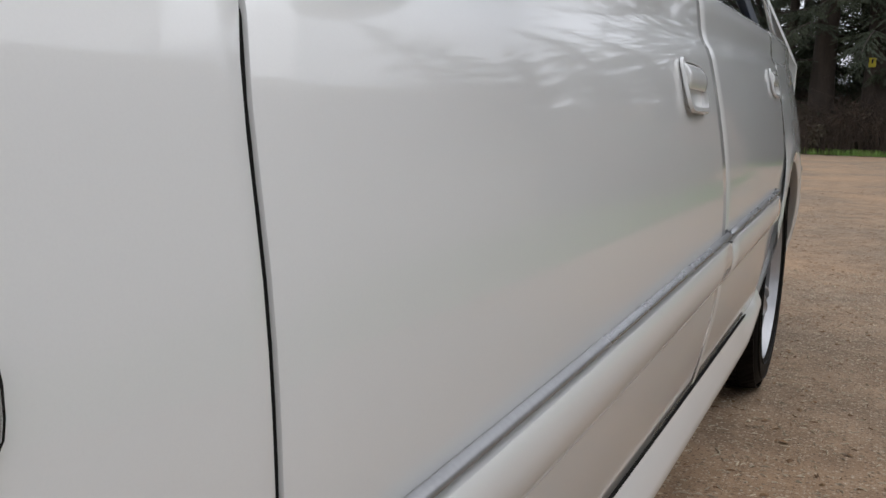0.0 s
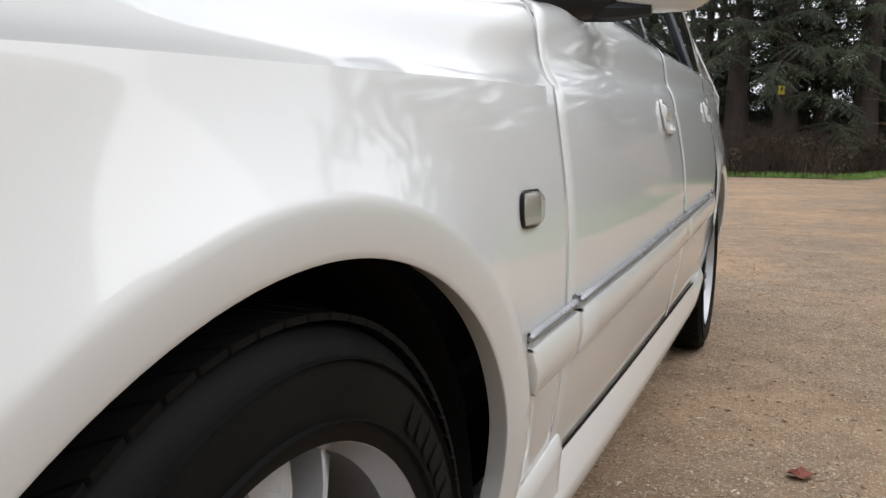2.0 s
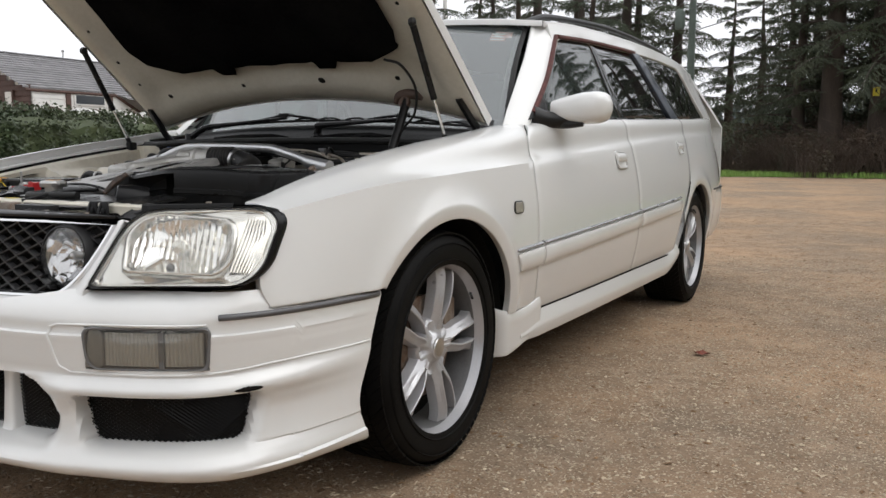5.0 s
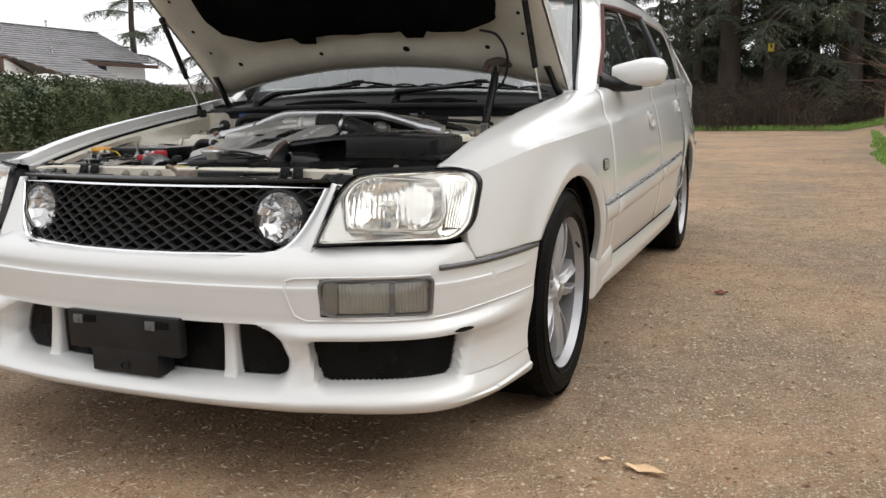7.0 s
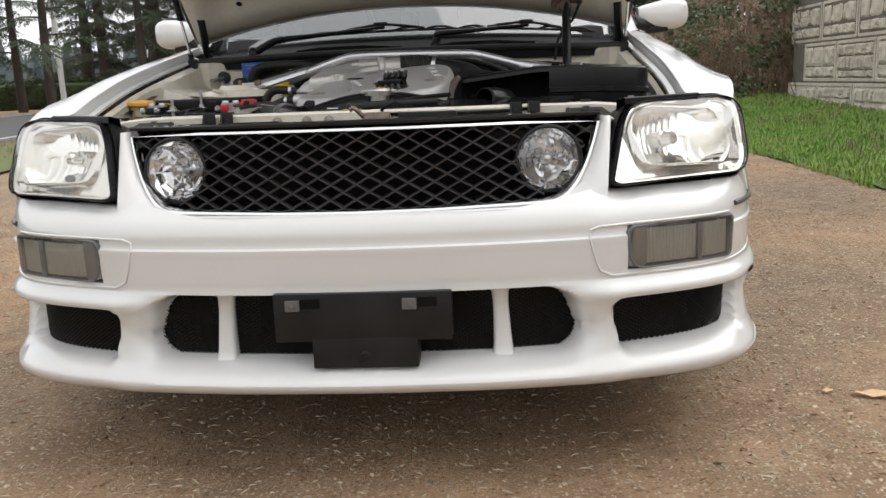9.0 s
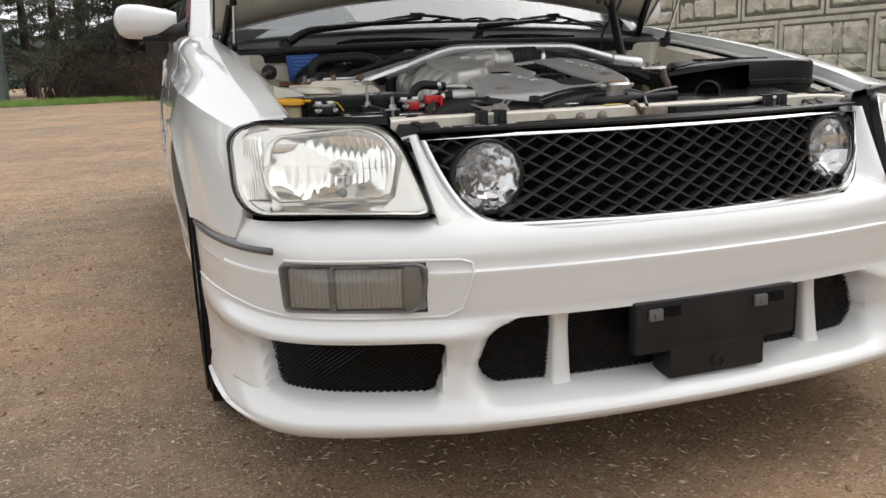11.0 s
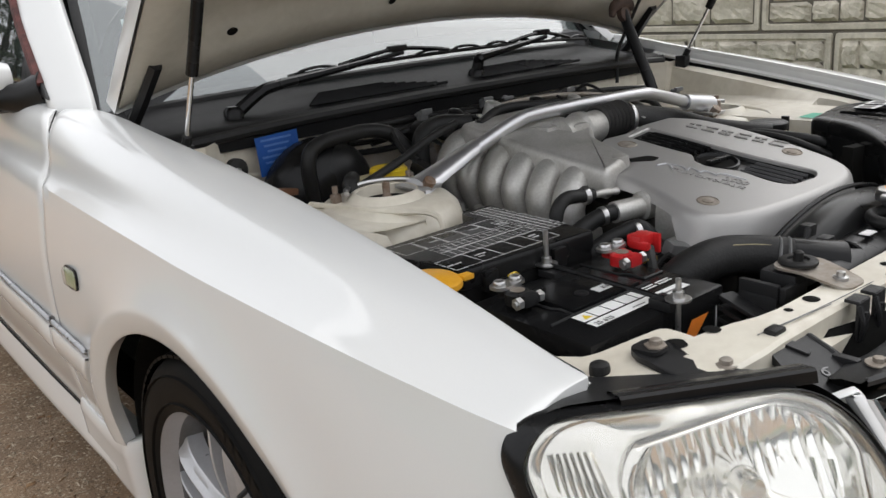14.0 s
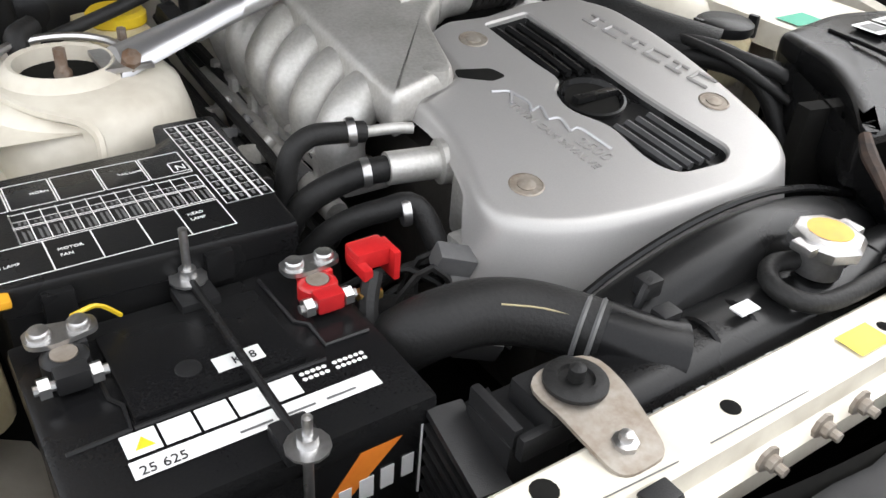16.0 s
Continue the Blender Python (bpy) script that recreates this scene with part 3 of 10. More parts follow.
def sill():
    """The flared side skirt between the wheels; its bright upper face runs out in a point on the front end piece."""
    prof = [(-0.012, 0.345), (-0.012, 0.322), (0.000, 0.319), (0.009, 0.298), (0.022, 0.264), (0.023, 0.252), (0.010, 0.218), (-0.03, 0.200), (-0.12, 0.190)]
    rows = []
    for i in range(61):
        u = i / 60
        y = 0.462 + (2.335 - 0.462) * u
        w = lerp_table(PLAN, y) + lerp_table(BELOW, 0.30)
        front = max(0.0, min(1.0, (0.600 - y) / 0.135))
        back = max(0, (u - 0.90) / 0.10)
        row = []
        for d, z in prof:
            if z > 0.25:
                z += (0.238 + 0.1 * (z - 0.25) - z) * front
                d += (0.014 - d) * front
            elif z > 0.21:
                z += 0.004 * front
                d -= 0.004 * front
            zz = z + 0.05 * back ** 1.5 * (1 if z < 0.31 else 0.4)
            row.append((w + d - 0.004, y + 0.05 * back * (0.345 - z) / 0.15, zz))
        rows.append(row)
    bm = bmesh.new()
    vs = grid(bm, rows)
    bm.faces.new(vs[0])
    bm.faces.new(vs[-1])
    return bm


both("side_skirt", sill, PAINT, car)
# black tube drawn in for the shaded seam between doors and skirt
both("sill_seal", lambda: tube([(lerp_table(PLAN, y) - 0.0345, y, 0.3065) for y in (0.60, 1.0, 1.5, 2.0, 2.28)], 0.0035, 6, 3), VOID, car)

# ---- front bumper ----
OUT = spline([(0, -0.872, 0), (0.13, -0.868, 0), (0.26, -0.858, 0), (0.42, -0.832, 0), (0.50, -0.806, 0), (0.60, -0.768, 0), (0.68, -0.722, 0), (0.735, -0.660, 0), (0.772, -0.580, 0), (0.798, -0.480, 0), (0.814, -0.380, 0), (0.820, -0.300, 0), (0.822, -0.270, 0)], 8)
LEN = [0.0]
for a, b in zip(OUT, OUT[1:]):
    LEN.append(LEN[-1] + (b - a).length)
S_END = LEN[-1]
BUMP = [(0.168, -0.030), (0.176, 0.004), (0.188, 0.022), (0.206, 0.030), (0.224, 0.020), (0.245, 0.006), (0.30, -0.004), (0.330, 0.006), (0.348, 0.018), (0.360, 0.017), (0.370, 0.006), (0.378, -0.001), (0.40, 0.0), (0.445, 0.003), (0.4555, 0.004), (0.4595, -0.0015), (0.485, -0.004), (0.505, -0.014), (0.520, -0.030), (0.538, -0.056)]


def out_at(s):
    """A point of the nose's outline and its outward direction, s metres from the centre line."""
    sg, s = (1, s) if s >= 0 else (-1, -s)
    s = min(s, S_END - 1e-6)
    k = 0
    while LEN[k + 1] < s:
        k += 1
    f = (s - LEN[k]) / (LEN[k + 1] - LEN[k])
    p = OUT[k].lerp(OUT[k + 1], f)
    d0 = (OUT[k + 1] - OUT[max(0, k - 1)]).normalized()
    d1 = (OUT[min(k + 2, len(OUT) - 1)] - OUT[k]).normalized()
    d = d0.lerp(d1, f).normalized()
    if k == 0 and f < 0.5:
        d = Vector((1, 0, 0)).lerp(d, f * 2).normalized()
    return Vector((sg * p.x, p.y, 0)), Vector((sg * d.y, -d.x, 0))


def s_of(x):
    """Arc length at which the outline reaches the half width x."""
    for k in range(len(OUT) - 1):
        if OUT[k + 1].x >= x:
            return LEN[k] + (LEN[k + 1] - LEN[k]) * (x - OUT[k].x) / (OUT[k + 1].x - OUT[k].x)
    return S_END


def bumper_at(s, z, extra=0.0):
    p, n = out_at(s)
    # the ledge over the ducts rises towards the wheel and is missing above the mouth
    side = max(0.0, min(1.0, (abs(s) - s_of(0.70)) / 0.42))
    mid = max(0.0, min(1.0, (abs(s) - 0.38) / 0.08))
    zz = z - 0.018 * side * max(0.0, 1 - abs(z - 0.385) / 0.06) if 0.325 < z < 0.445 else z
    o = lerp_table(BUMP, zz)
    if 0.2 < z < 0.45:
        o *= 1 - 0.62 * side
    if 0.30 < z < 0.378:
        o = o * mid + 0.001 * (1 - mid)
    if z < 0.24:
        o -= 0.010 * side
    if 0.43 < z < 0.485:
        o *= 1 - 0.9 * side
    if z < 0.45:
        # ledge and lip run out softly at the wheel
        o *= 1 - 0.7 * max(0.0, min(1.0, (p.y + 0.54) / 0.20))
    if z > 0.485:
        # under the lamp the shoulder stands nearly flush with the wing
        o *= 1 - 0.65 * max(0.0, min(1.0, (abs(p.x) - 0.66) / 0.08))
    # behind the seam the wing laps over the bumper's upper edge
    o -= 0.020 * max(0.0, min(1.0, (p.y + 0.596) / 0.008)) * max(0.0, min(1.0, (z - 0.4965) / 0.004))
    q = p + n * (o + extra)
    return Vector((q.x, q.y, z))


WHEEL_EDGE = [(0.168, -0.340), (0.20, -0.357), (0.262, -0.374), (0.35, -0.346), (0.43, -0.318), (0.50, -0.290), (0.54, -0.285)]


def s_end(z):
    """Where the bumper ends at the wheel opening."""
    y = lerp_table(WHEEL_EDGE, z)
    for k in range(len(OUT) - 1):
        if OUT[k + 1].y >= y:
            return LEN[k] + (LEN[k + 1] - LEN[k]) * (y - OUT[k].y) / (OUT[k + 1].y - OUT[k].y)
    return S_END


def rounded_box_gap(a, b, ha, hb, r):
    """Signed distance to a rounded rectangle about the origin."""
    qa, qb = abs(a) - ha + r, abs(b) - hb + r
    return math.hypot(max(qa, 0), max(qb, 0)) + min(max(qa, qb), 0) - r


S_DUCT = (s_of(0.474), s_of(0.752))


def mouth_gap(s, z):
    """Distance to the middle mouth, and how wide its lip is rounded there."""
    lean = 0.030 * max(0, min(1, (z - 0.29) / 0.08))
    d = rounded_box_gap(abs(s) + lean, z - 0.306, 0.408, 0.062, 0.040)
    top = max(0, min(1, (z - 0.335) / 0.03))
    return d, 0.042 * (1 - top) + 0.008 * top


def duct_gap(s, z):
    """Distance to the duct at the bumper's corner, and the width of its rounding."""
    c, h = (S_DUCT[0] + S_DUCT[1]) / 2, (S_DUCT[1] - S_DUCT[0]) / 2
    f = (z - 0.242) / 0.10
    a = abs(s) - c
    a += 0.022 * (f - 0.5) if a < 0 else -0.030 * (f - 0.6)
    d = rounded_box_gap(a, z - 0.290, h, 0.049, 0.018)
    wide = max(0, min(1, (abs(s) - c) / h)) * 0.020
    low = max(0, min(1, (0.26 - z) / 0.02)) * 0.018
    top = max(0, min(1, (z - 0.325) / 0.02))
    return d, (0.010 + wide + low) * (1 - top) + 0.007 * top


def fascia_at(s, z):
    """The moulded bumper skin, drawn in round its openings."""
    sink, cut_out = 0.0, False
    for (d, w), deep in ((mouth_gap(s, z), 0.050), (duct_gap(s, z), 0.030)):
        if d < w:
            t = max(0.0, min(1.0, 1 - d / w))
            sink = max(sink, deep * (1 - math.sqrt(max(0.0, 1 - t * t))) if d > 0 else deep + min(0.06, -d * 14))
        cut_out = cut_out or d < -0.020
    if s_of(0.490) + 0.0005 < abs(s) < s_of(0.7025) - 0.0005 and 0.3935 < z < 0.4715:
        sink = 0.034
    return bumper_at(s, z, -sink), cut_out


def lip_rise(s, z):
    """The lip's lower edge bows up towards the middle of the car."""
    return (0.013 - 0.016 * min(1.0, (abs(s) / s_of(0.72)) ** 2)) * max(0.0, min(1.0, (0.235 - z) / 0.067))


def fascia():
    """Lip, ledge, struts and brow of the bumper in one moulding."""
    zs = [0.168 + 0.0042 * k for k in range(52)] + [0.388, 0.3915, 0.394, 0.398, 0.41, 0.425, 0.438, 0.445, 0.4505, 0.456, 0.459, 0.462, 0.4665, 0.471, 0.4735, 0.478, 0.486, 0.495, 0.505, 0.512, 0.52, 0.528, 0.536]
    n = 300
    bm = bmesh.new()
    rows, gone = [], []
    for z0 in zs:
        row, out = [], []
        for k in range(n + 1):
            u = -1 + 2 * k / n
            s = S_END * u
            for edge in (s_of(0.490), s_of(0.7025)):
                if abs(abs(s) - edge) <= S_END / n:
                    s = math.copysign(edge, s)
            f = max(0, min(1, (abs(s) - s_of(0.785)) / 0.02))
            z = 0.168 + (z0 - 0.168) * (1 - f * 0.029 / 0.368)
            if z0 > 0.47:
                # the brow dips below the grille
                top = 0.511 + 0.025 * max(0, min(1, (abs(s) - 0.27) / 0.17))
                z = 0.47 + (z0 - 0.47) * (top - 0.47) / 0.066 if abs(s) < 0.44 else z
            p, c = fascia_at(s if abs(s) < s_of(0.72) else s * (1 - (1 - min(1, s_end(z) / S_END)) * (abs(s) - s_of(0.72)) / (S_END - s_of(0.72))), z)
            p.z += lip_rise(s, z)
            row.append(p)
            out.append(c)
        rows.append(row)
        gone.append(out)
    under = [bumper_at(S_END * (-1 + 2 * k / n) * s_end(0.168) / S_END, 0.168, -0.09) + Vector((0, 0, 0.006 + lip_rise(S_END * (-1 + 2 * k / n), 0.168))) for k in range(n + 1)]
    back = [bumper_at(S_END * (-1 + 2 * k / n), 0.536, -0.03) + Vector((0, 0, -0.004 - (0.036 if k in (0, n) else 0))) for k in range(n + 1)]
    vs = [[bm.verts.new(q) for q in r] for r in [under] + rows]
    for j in range(len(vs) - 1):
        for i in range(n):
            if j and gone[j - 1][i] and gone[j - 1][i + 1] and gone[j][i] and gone[j][i + 1]:
                continue
            bm.faces.new((vs[j][i], vs[j][i + 1], vs[j + 1][i + 1], vs[j + 1][i]))
    for col in (0, n):
        edge = [r[col] for r in vs]
        inner = [bm.verts.new(v.co + Vector((-0.05 if col == n else 0.05, -0.004, 0))) for v in edge]
        for j in range(len(edge) - 1):
            bm.faces.new((edge[j], edge[j + 1], inner[j + 1], inner[j]))
    bmesh.ops.delete(bm, geom=[v for v in bm.verts if not v.link_faces], context="VERTS")
    return bm


bumper = part("front_bumper", fascia(), PAINT, car, "white moulded front bumper scuffed at the corner", 26)


def pillar():
    bm = bmesh.new()
    rows = []
    for k in range(9):
        v = k / 8
        z = 0.216 + 0.160 * v
        w = 0.0125 + 0.010 * (abs(v - 0.5) * 2) ** 5 + 0.006 * (1 - v)
        y = -0.828 + 0.012 * v
        ring = rounded([(-w, 0), (w, 0), (w * 1.2, 0.09), (-w * 1.2, 0.09)], [0.010, 0.010, 0.002, 0.002])
        rows.append([(0.262 - 0.006 * v + a, y + b - 0.022 * max(0, 1 - v / 0.25) ** 2, z) for a, b in ring])
    grid(bm, rows, True)
    return bm


for mk in (pillar, lambda: mirrored(pillar())):
    part("mouth_pillar", mk(), PAINT, bumper)


def wire_net(s0, s1, z0, z1, depth, dx, dz, r, y_fn):
    """Expanded-metal mesh: two families of slanting strands."""
    bm = bmesh.new()
    n = int((s1 - s0) / dx) + 1
    rise = (z1 - z0) / dz * dx
    for sg in (1, -1):
        k = -int((z1 - z0) / dz) - 1
        while k <= n:
            a = s0 + k * dx
            pts = []
            for t in (0, 0.25, 0.5, 0.75, 1):
                s = a + rise * t if sg > 0 else a + rise * (1 - t)
                pts.append((s, z0 + (z1 - z0) * t))
            pts = [q for q in pts if s0 <= q[0] <= s1]
            if len(pts) > 1:
                tube([y_fn(s, z) for s, z in pts], r, 4, 1, False, bm)
            k += 1
    return bm


def net_side():
    def y_fn(s, z):
        return bumper_at(s, 0.29, -0.036).to_2d().to_3d() + Vector((0, 0, z))
    return wire_net(s_of(0.44), s_of(0.765), 0.225, 0.350, 0.05, 0.0125, 0.0075, 0.0012, y_fn)


def net_mid():
    def y_fn(s, z):
        return bumper_at(s, 0.30, -0.052).to_2d().to_3d() + Vector((0, 0, z))
    return wire_net(-0.44, 0.44, 0.215, 0.370, 0.05, 0.0125, 0.0075, 0.0012, y_fn)


for mk in (net_side, lambda: mirrored(net_side()), net_mid):
    part("mesh_insert", mk(), SATIN, bumper, "black expanded-metal mesh")
# black sheets close behind the nets stand in for the shade in the ducts
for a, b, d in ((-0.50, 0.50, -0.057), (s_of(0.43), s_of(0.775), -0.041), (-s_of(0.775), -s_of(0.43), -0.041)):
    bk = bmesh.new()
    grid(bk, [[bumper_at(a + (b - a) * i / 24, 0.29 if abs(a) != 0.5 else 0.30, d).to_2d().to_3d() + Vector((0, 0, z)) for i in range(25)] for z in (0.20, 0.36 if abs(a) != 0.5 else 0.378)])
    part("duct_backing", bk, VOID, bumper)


def scuff():
    bm = bmesh.new()
    pts = []
    for k in range(14):
        t = k / 13
        s = s_of(0.728) + 0.055 * t
        for sgn in (0, 1):
            w = 0.006 * math.sin(math.pi * t) ** 0.6 * (1 + 0.5 * noise.noise((k * 0.9, sgn * 4, 3)))
            pts.append(bumper_at(s, 0.352 + (w if sgn else -w * 0.8), 0.002))
    grid(bm, [pts[0::2], pts[1::2]])
    return bm


part("paint_chip", scuff(), VOID, bumper, "chipped paint showing black plastic")


def bumper_strip():
    def surface(u, v):
        s = s_of(0.716) + (s_end(0.486) - 0.008 - s_of(0.716)) * u
        return bumper_at(s, 0.4845 + 0.0115 * v, 0.003 + 0.003 * math.sin(math.pi * v))
    return panel(surface, 20, 4, 0.002, 0.01, "lrtb")


for mk in (bumper_strip, lambda: mirrored(bumper_strip())):
    part("bumper_moulding", mk(), DARKMOULD, bumper, "dark grey bumper moulding")


# fog lamps in their recesses
def fog(z0, z1, xa, xb, d, slant=0.0):
    def surface(u, v):
        a, b = s_of(xa), s_of(xb)
        s = a + (b - a) * u + slant * (v - 0.5) * (1 - u)
        return bumper_at(s, 0.42, d).to_2d().to_3d() + Vector((0, 0, z0 + (z1 - z0) * v))
    return surface


def fog_bits():
    a, b = s_of(0.489), s_of(0.703)
    ring = rounded([(a + 0.006, 0.3925), (b - 0.002, 0.3925), (b + 0.004, 0.473), (a - 0.004, 0.473)], [0.030, 0.014, 0.016, 0.024], 6)
    c = (sum(q[0] for q in ring) / len(ring), 0.432)

    def pt(q, sc, d):
        return bumper_at(c[0] + (q[0] - c[0]) * sc, 0.42, d).to_2d().to_3d() + Vector((0, 0, c[1] + (q[1] - c[1]) * (1 + (sc - 1) * 2.0 if sc > 0.8 else sc * 0.75)))
    bezel = bmesh.new()
    grid(bezel, [[pt(q, 1.012, -0.006) for q in ring], [pt(q, 1.008, 0.002) for q in ring], [pt(q, 0.990, 0.004) for q in ring], [pt(q, 0.955, 0.003) for q in ring], [pt(q, 0.950, -0.028) for q in ring], [pt(q, 0.5, -0.036) for q in ring]], True)
    lens = bmesh.new()
    vs = grid(lens, [[pt(q, 0.957, -0.004) for q in ring], [pt(q, 0.953, 0.0035) for q in ring], [pt(q, 0.80, 0.005) for q in ring], [pt(q, 0.6, 0.0055) for q in ring], [pt(q, 0.4, 0.006) for q in ring], [pt(q, 0.2, 0.006) for q in ring], [pt(q, 0.04, 0.006) for q in ring]], True)
    lens.faces.new(vs[-1])
    refl = bmesh.new()
    # bowed flutes: the fog beam's field and the smaller signal field
    for xa, xb, n in ((0.527, 0.628, 15), (0.636, 0.696, 9)):
        sa, sb = s_of(xa), s_of(xb)
        w = (sb - sa) / n
        for i in range(n):
            s0 = sa + w * i
            for k in range(8):
                z0, z1 = 0.400 + 0.064 * k / 8, 0.400 + 0.064 * (k + 1) / 8

                grid(refl, [[bumper_at(s0 + w * f, 0.42, -0.006 + 0.0022 * math.sin(f * math.pi)).to_2d().to_3d() + Vector((0, 0, z)) for f in (0, 0.25, 0.5, 0.75, 1)] for z in (z0, z1)])
    bar = panel(fog(0.397, 0.467, 0.628, 0.636, 0.001), 2, 3, 0.001, 0.02, "lr")
    cheek = panel(fog(0.400, 0.466, 0.498, 0.522, 0.0015, 0.010), 4, 4, 0.004, 0.014, "lrtb")
    return (("fog_lamp_lens", lens, FOGLENS), ("fog_lamp_bezel", bezel, TRIMGREY), ("fog_lamp_reflector", refl, FOGREF), ("fog_lamp_divider", bar, TRIMGREY), ("fog_lamp_cheek", cheek, CHEEK))


for s in (1, -1):
    for nm, b, mt in fog_bits():
        part(nm, b if s > 0 else mirrored(b), mt, bumper)


def recess_edge():
    """The raised line of the pocket round the fog lamp."""
    a = s_of(0.418)
    pts = [(s_of(0.700), 0.4775), (s_of(0.55), 0.4775), (a + 0.02, 0.476), (a + 0.002, 0.470), (a, 0.455), (a + 0.010, 0.420), (a + 0.020, 0.396), (a + 0.045, 0.384), (s_of(0.6), 0.383), (s_of(0.70), 0.384), (s_of(0.742), 0.388), (s_of(0.764), 0.392), (s_of(0.79), 0.393), (s_end(0.391) - 0.006, 0.391)]
    run = []
    for (s0, z0), (s1, z1) in zip(pts, pts[1:]):
        n = max(2, int(abs(s1 - s0) / 0.010))
        run += [bumper_at(s0 + (s1 - s0) * k / n, z0 + (z1 - z0) * k / n, 0.0008) for k in range(n)]
    return tube(run + [bumper_at(*pts[-1], 0.0008)], 0.0024, 6, 1)


for mk in (recess_edge, lambda: mirrored(recess_edge())):
    part("pocket_edge", mk(), PAINT, bumper)

# number plate bracket, empty
pb = part("plate_bracket", join(solid_box((0.010, -0.866, 0.333), (0.322, 0.026, 0.090), 0.006), solid_box((0.012, -0.852, 0.266), (0.192, 0.055, 0.056), 0.004)), BLACK, bumper, "black plastic number plate bracket without a plate")
for x in (-0.095, 0.115):
    part("bracket_slot", solid_box((x + 0.012, -0.8802, 0.360), (0.034, 0.003, 0.017)), VOID, pb)
    part("screw_clip", join(solid_box((x - 0.020, -0.8815, 0.357), (0.026, 0.007, 0.020), 0.002), lathe([(0.005, 0), (0.005, 0.003), (0.0, 0.004)], (x - 0.02, -0.885, 0.357), (0, -1, 0), 10)), TRIMGREY, pb, "small metal clip")
part("bracket_boss", lathe([(0.013, 0), (0.013, 0.003), (0.009, 0.004), (0.009, 0.001), (0.0, 0.001)], (0.012, -0.8795, 0.258), (0, -1, 0), 18), BLACK, pb)

# ---- grille ----
def grille_y(x, z):
    return -0.822 + 0.075 * (abs(x) / 0.45) ** 2 + (z - 0.515) * 0.40


GTOP, GBOT = 0.656, 0.522


def grille_half(z):
    """Half width of the grille opening at height z."""
    f = (z - GBOT) / (GTOP - GBOT)
    return 0.335 + 0.112 * min(1.0, f ** 0.36) if f > 0 else 0.335


def grille_ring(scale=0.0):
    pts = []
    n = 14
    for k in range(n + 1):
        t = k / n
        z = GBOT + (GTOP - GBOT) * t ** 1.7
        pts.append((grille_half(z) + scale, z - scale * (1 - t)))
    top = [(x, GTOP + scale) for x in (0.30, 0.15, 0, -0.15, -0.30)]
    left = [(-x, z) for x, z in pts[::-1]]
    bottom = [(x, GBOT - scale - 0.003 * (1 - (x / 0.3) ** 2)) for x in (-0.28, -0.14, 0, 0.14, 0.28)]
    return pts + top + left + bottom


def trim():
    bm = bmesh.new()
    rows = []
    for sc, d in ((0.009, 0.010), (0.009, -0.008), (0.006, -0.012), (0.002, -0.012), (-0.001, -0.006), (-0.002, 0.012)):
        rows.append([(x, grille_y(x, z) + d, z) for x, z in grille_ring(sc)])
    grid(bm, rows, True)
    return bm


grille = part("grille", trim(), CHROME, car, "chrome-edged grille with black lattice")


def lattice():
    bm = bmesh.new()
    dx, dz = 0.0475, 0.0265
    z0, z1 = GBOT - 0.005, GTOP + 0.004
    for sg in (1, -1):
        for k in range(-18, 19):
            pts, runs = [], []
            for j in range(25):
                z = z0 + (z1 - z0) * j / 24
                x = k * dx + sg * (z - 0.588) / dz * dx
                if abs(x) < grille_half(max(z, GBOT + 0.001)) - 0.001 and math.hypot(abs(x) - 0.354, z - 0.592) > 0.052:
                    pts.append((x, z))
                elif pts:
                    runs.append(pts)
                    pts = []
            for pts in runs + [pts]:
                if len(pts) > 1:
                    grid(bm, [[(x, grille_y(x, z) + d, z + h) for d, h in ((0.016, 0.0028), (0.001, 0.0016), (0.001, -0.0016), (0.016, -0.0028))] for x, z in pts], True)
    return bm


part("lattice", lattice(), LATTICE, grille, "black diamond lattice")
# black sheet put in for the darkness behind the lattice
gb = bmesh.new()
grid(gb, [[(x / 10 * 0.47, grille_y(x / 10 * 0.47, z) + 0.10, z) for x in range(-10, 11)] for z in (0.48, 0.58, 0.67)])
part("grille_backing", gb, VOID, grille)
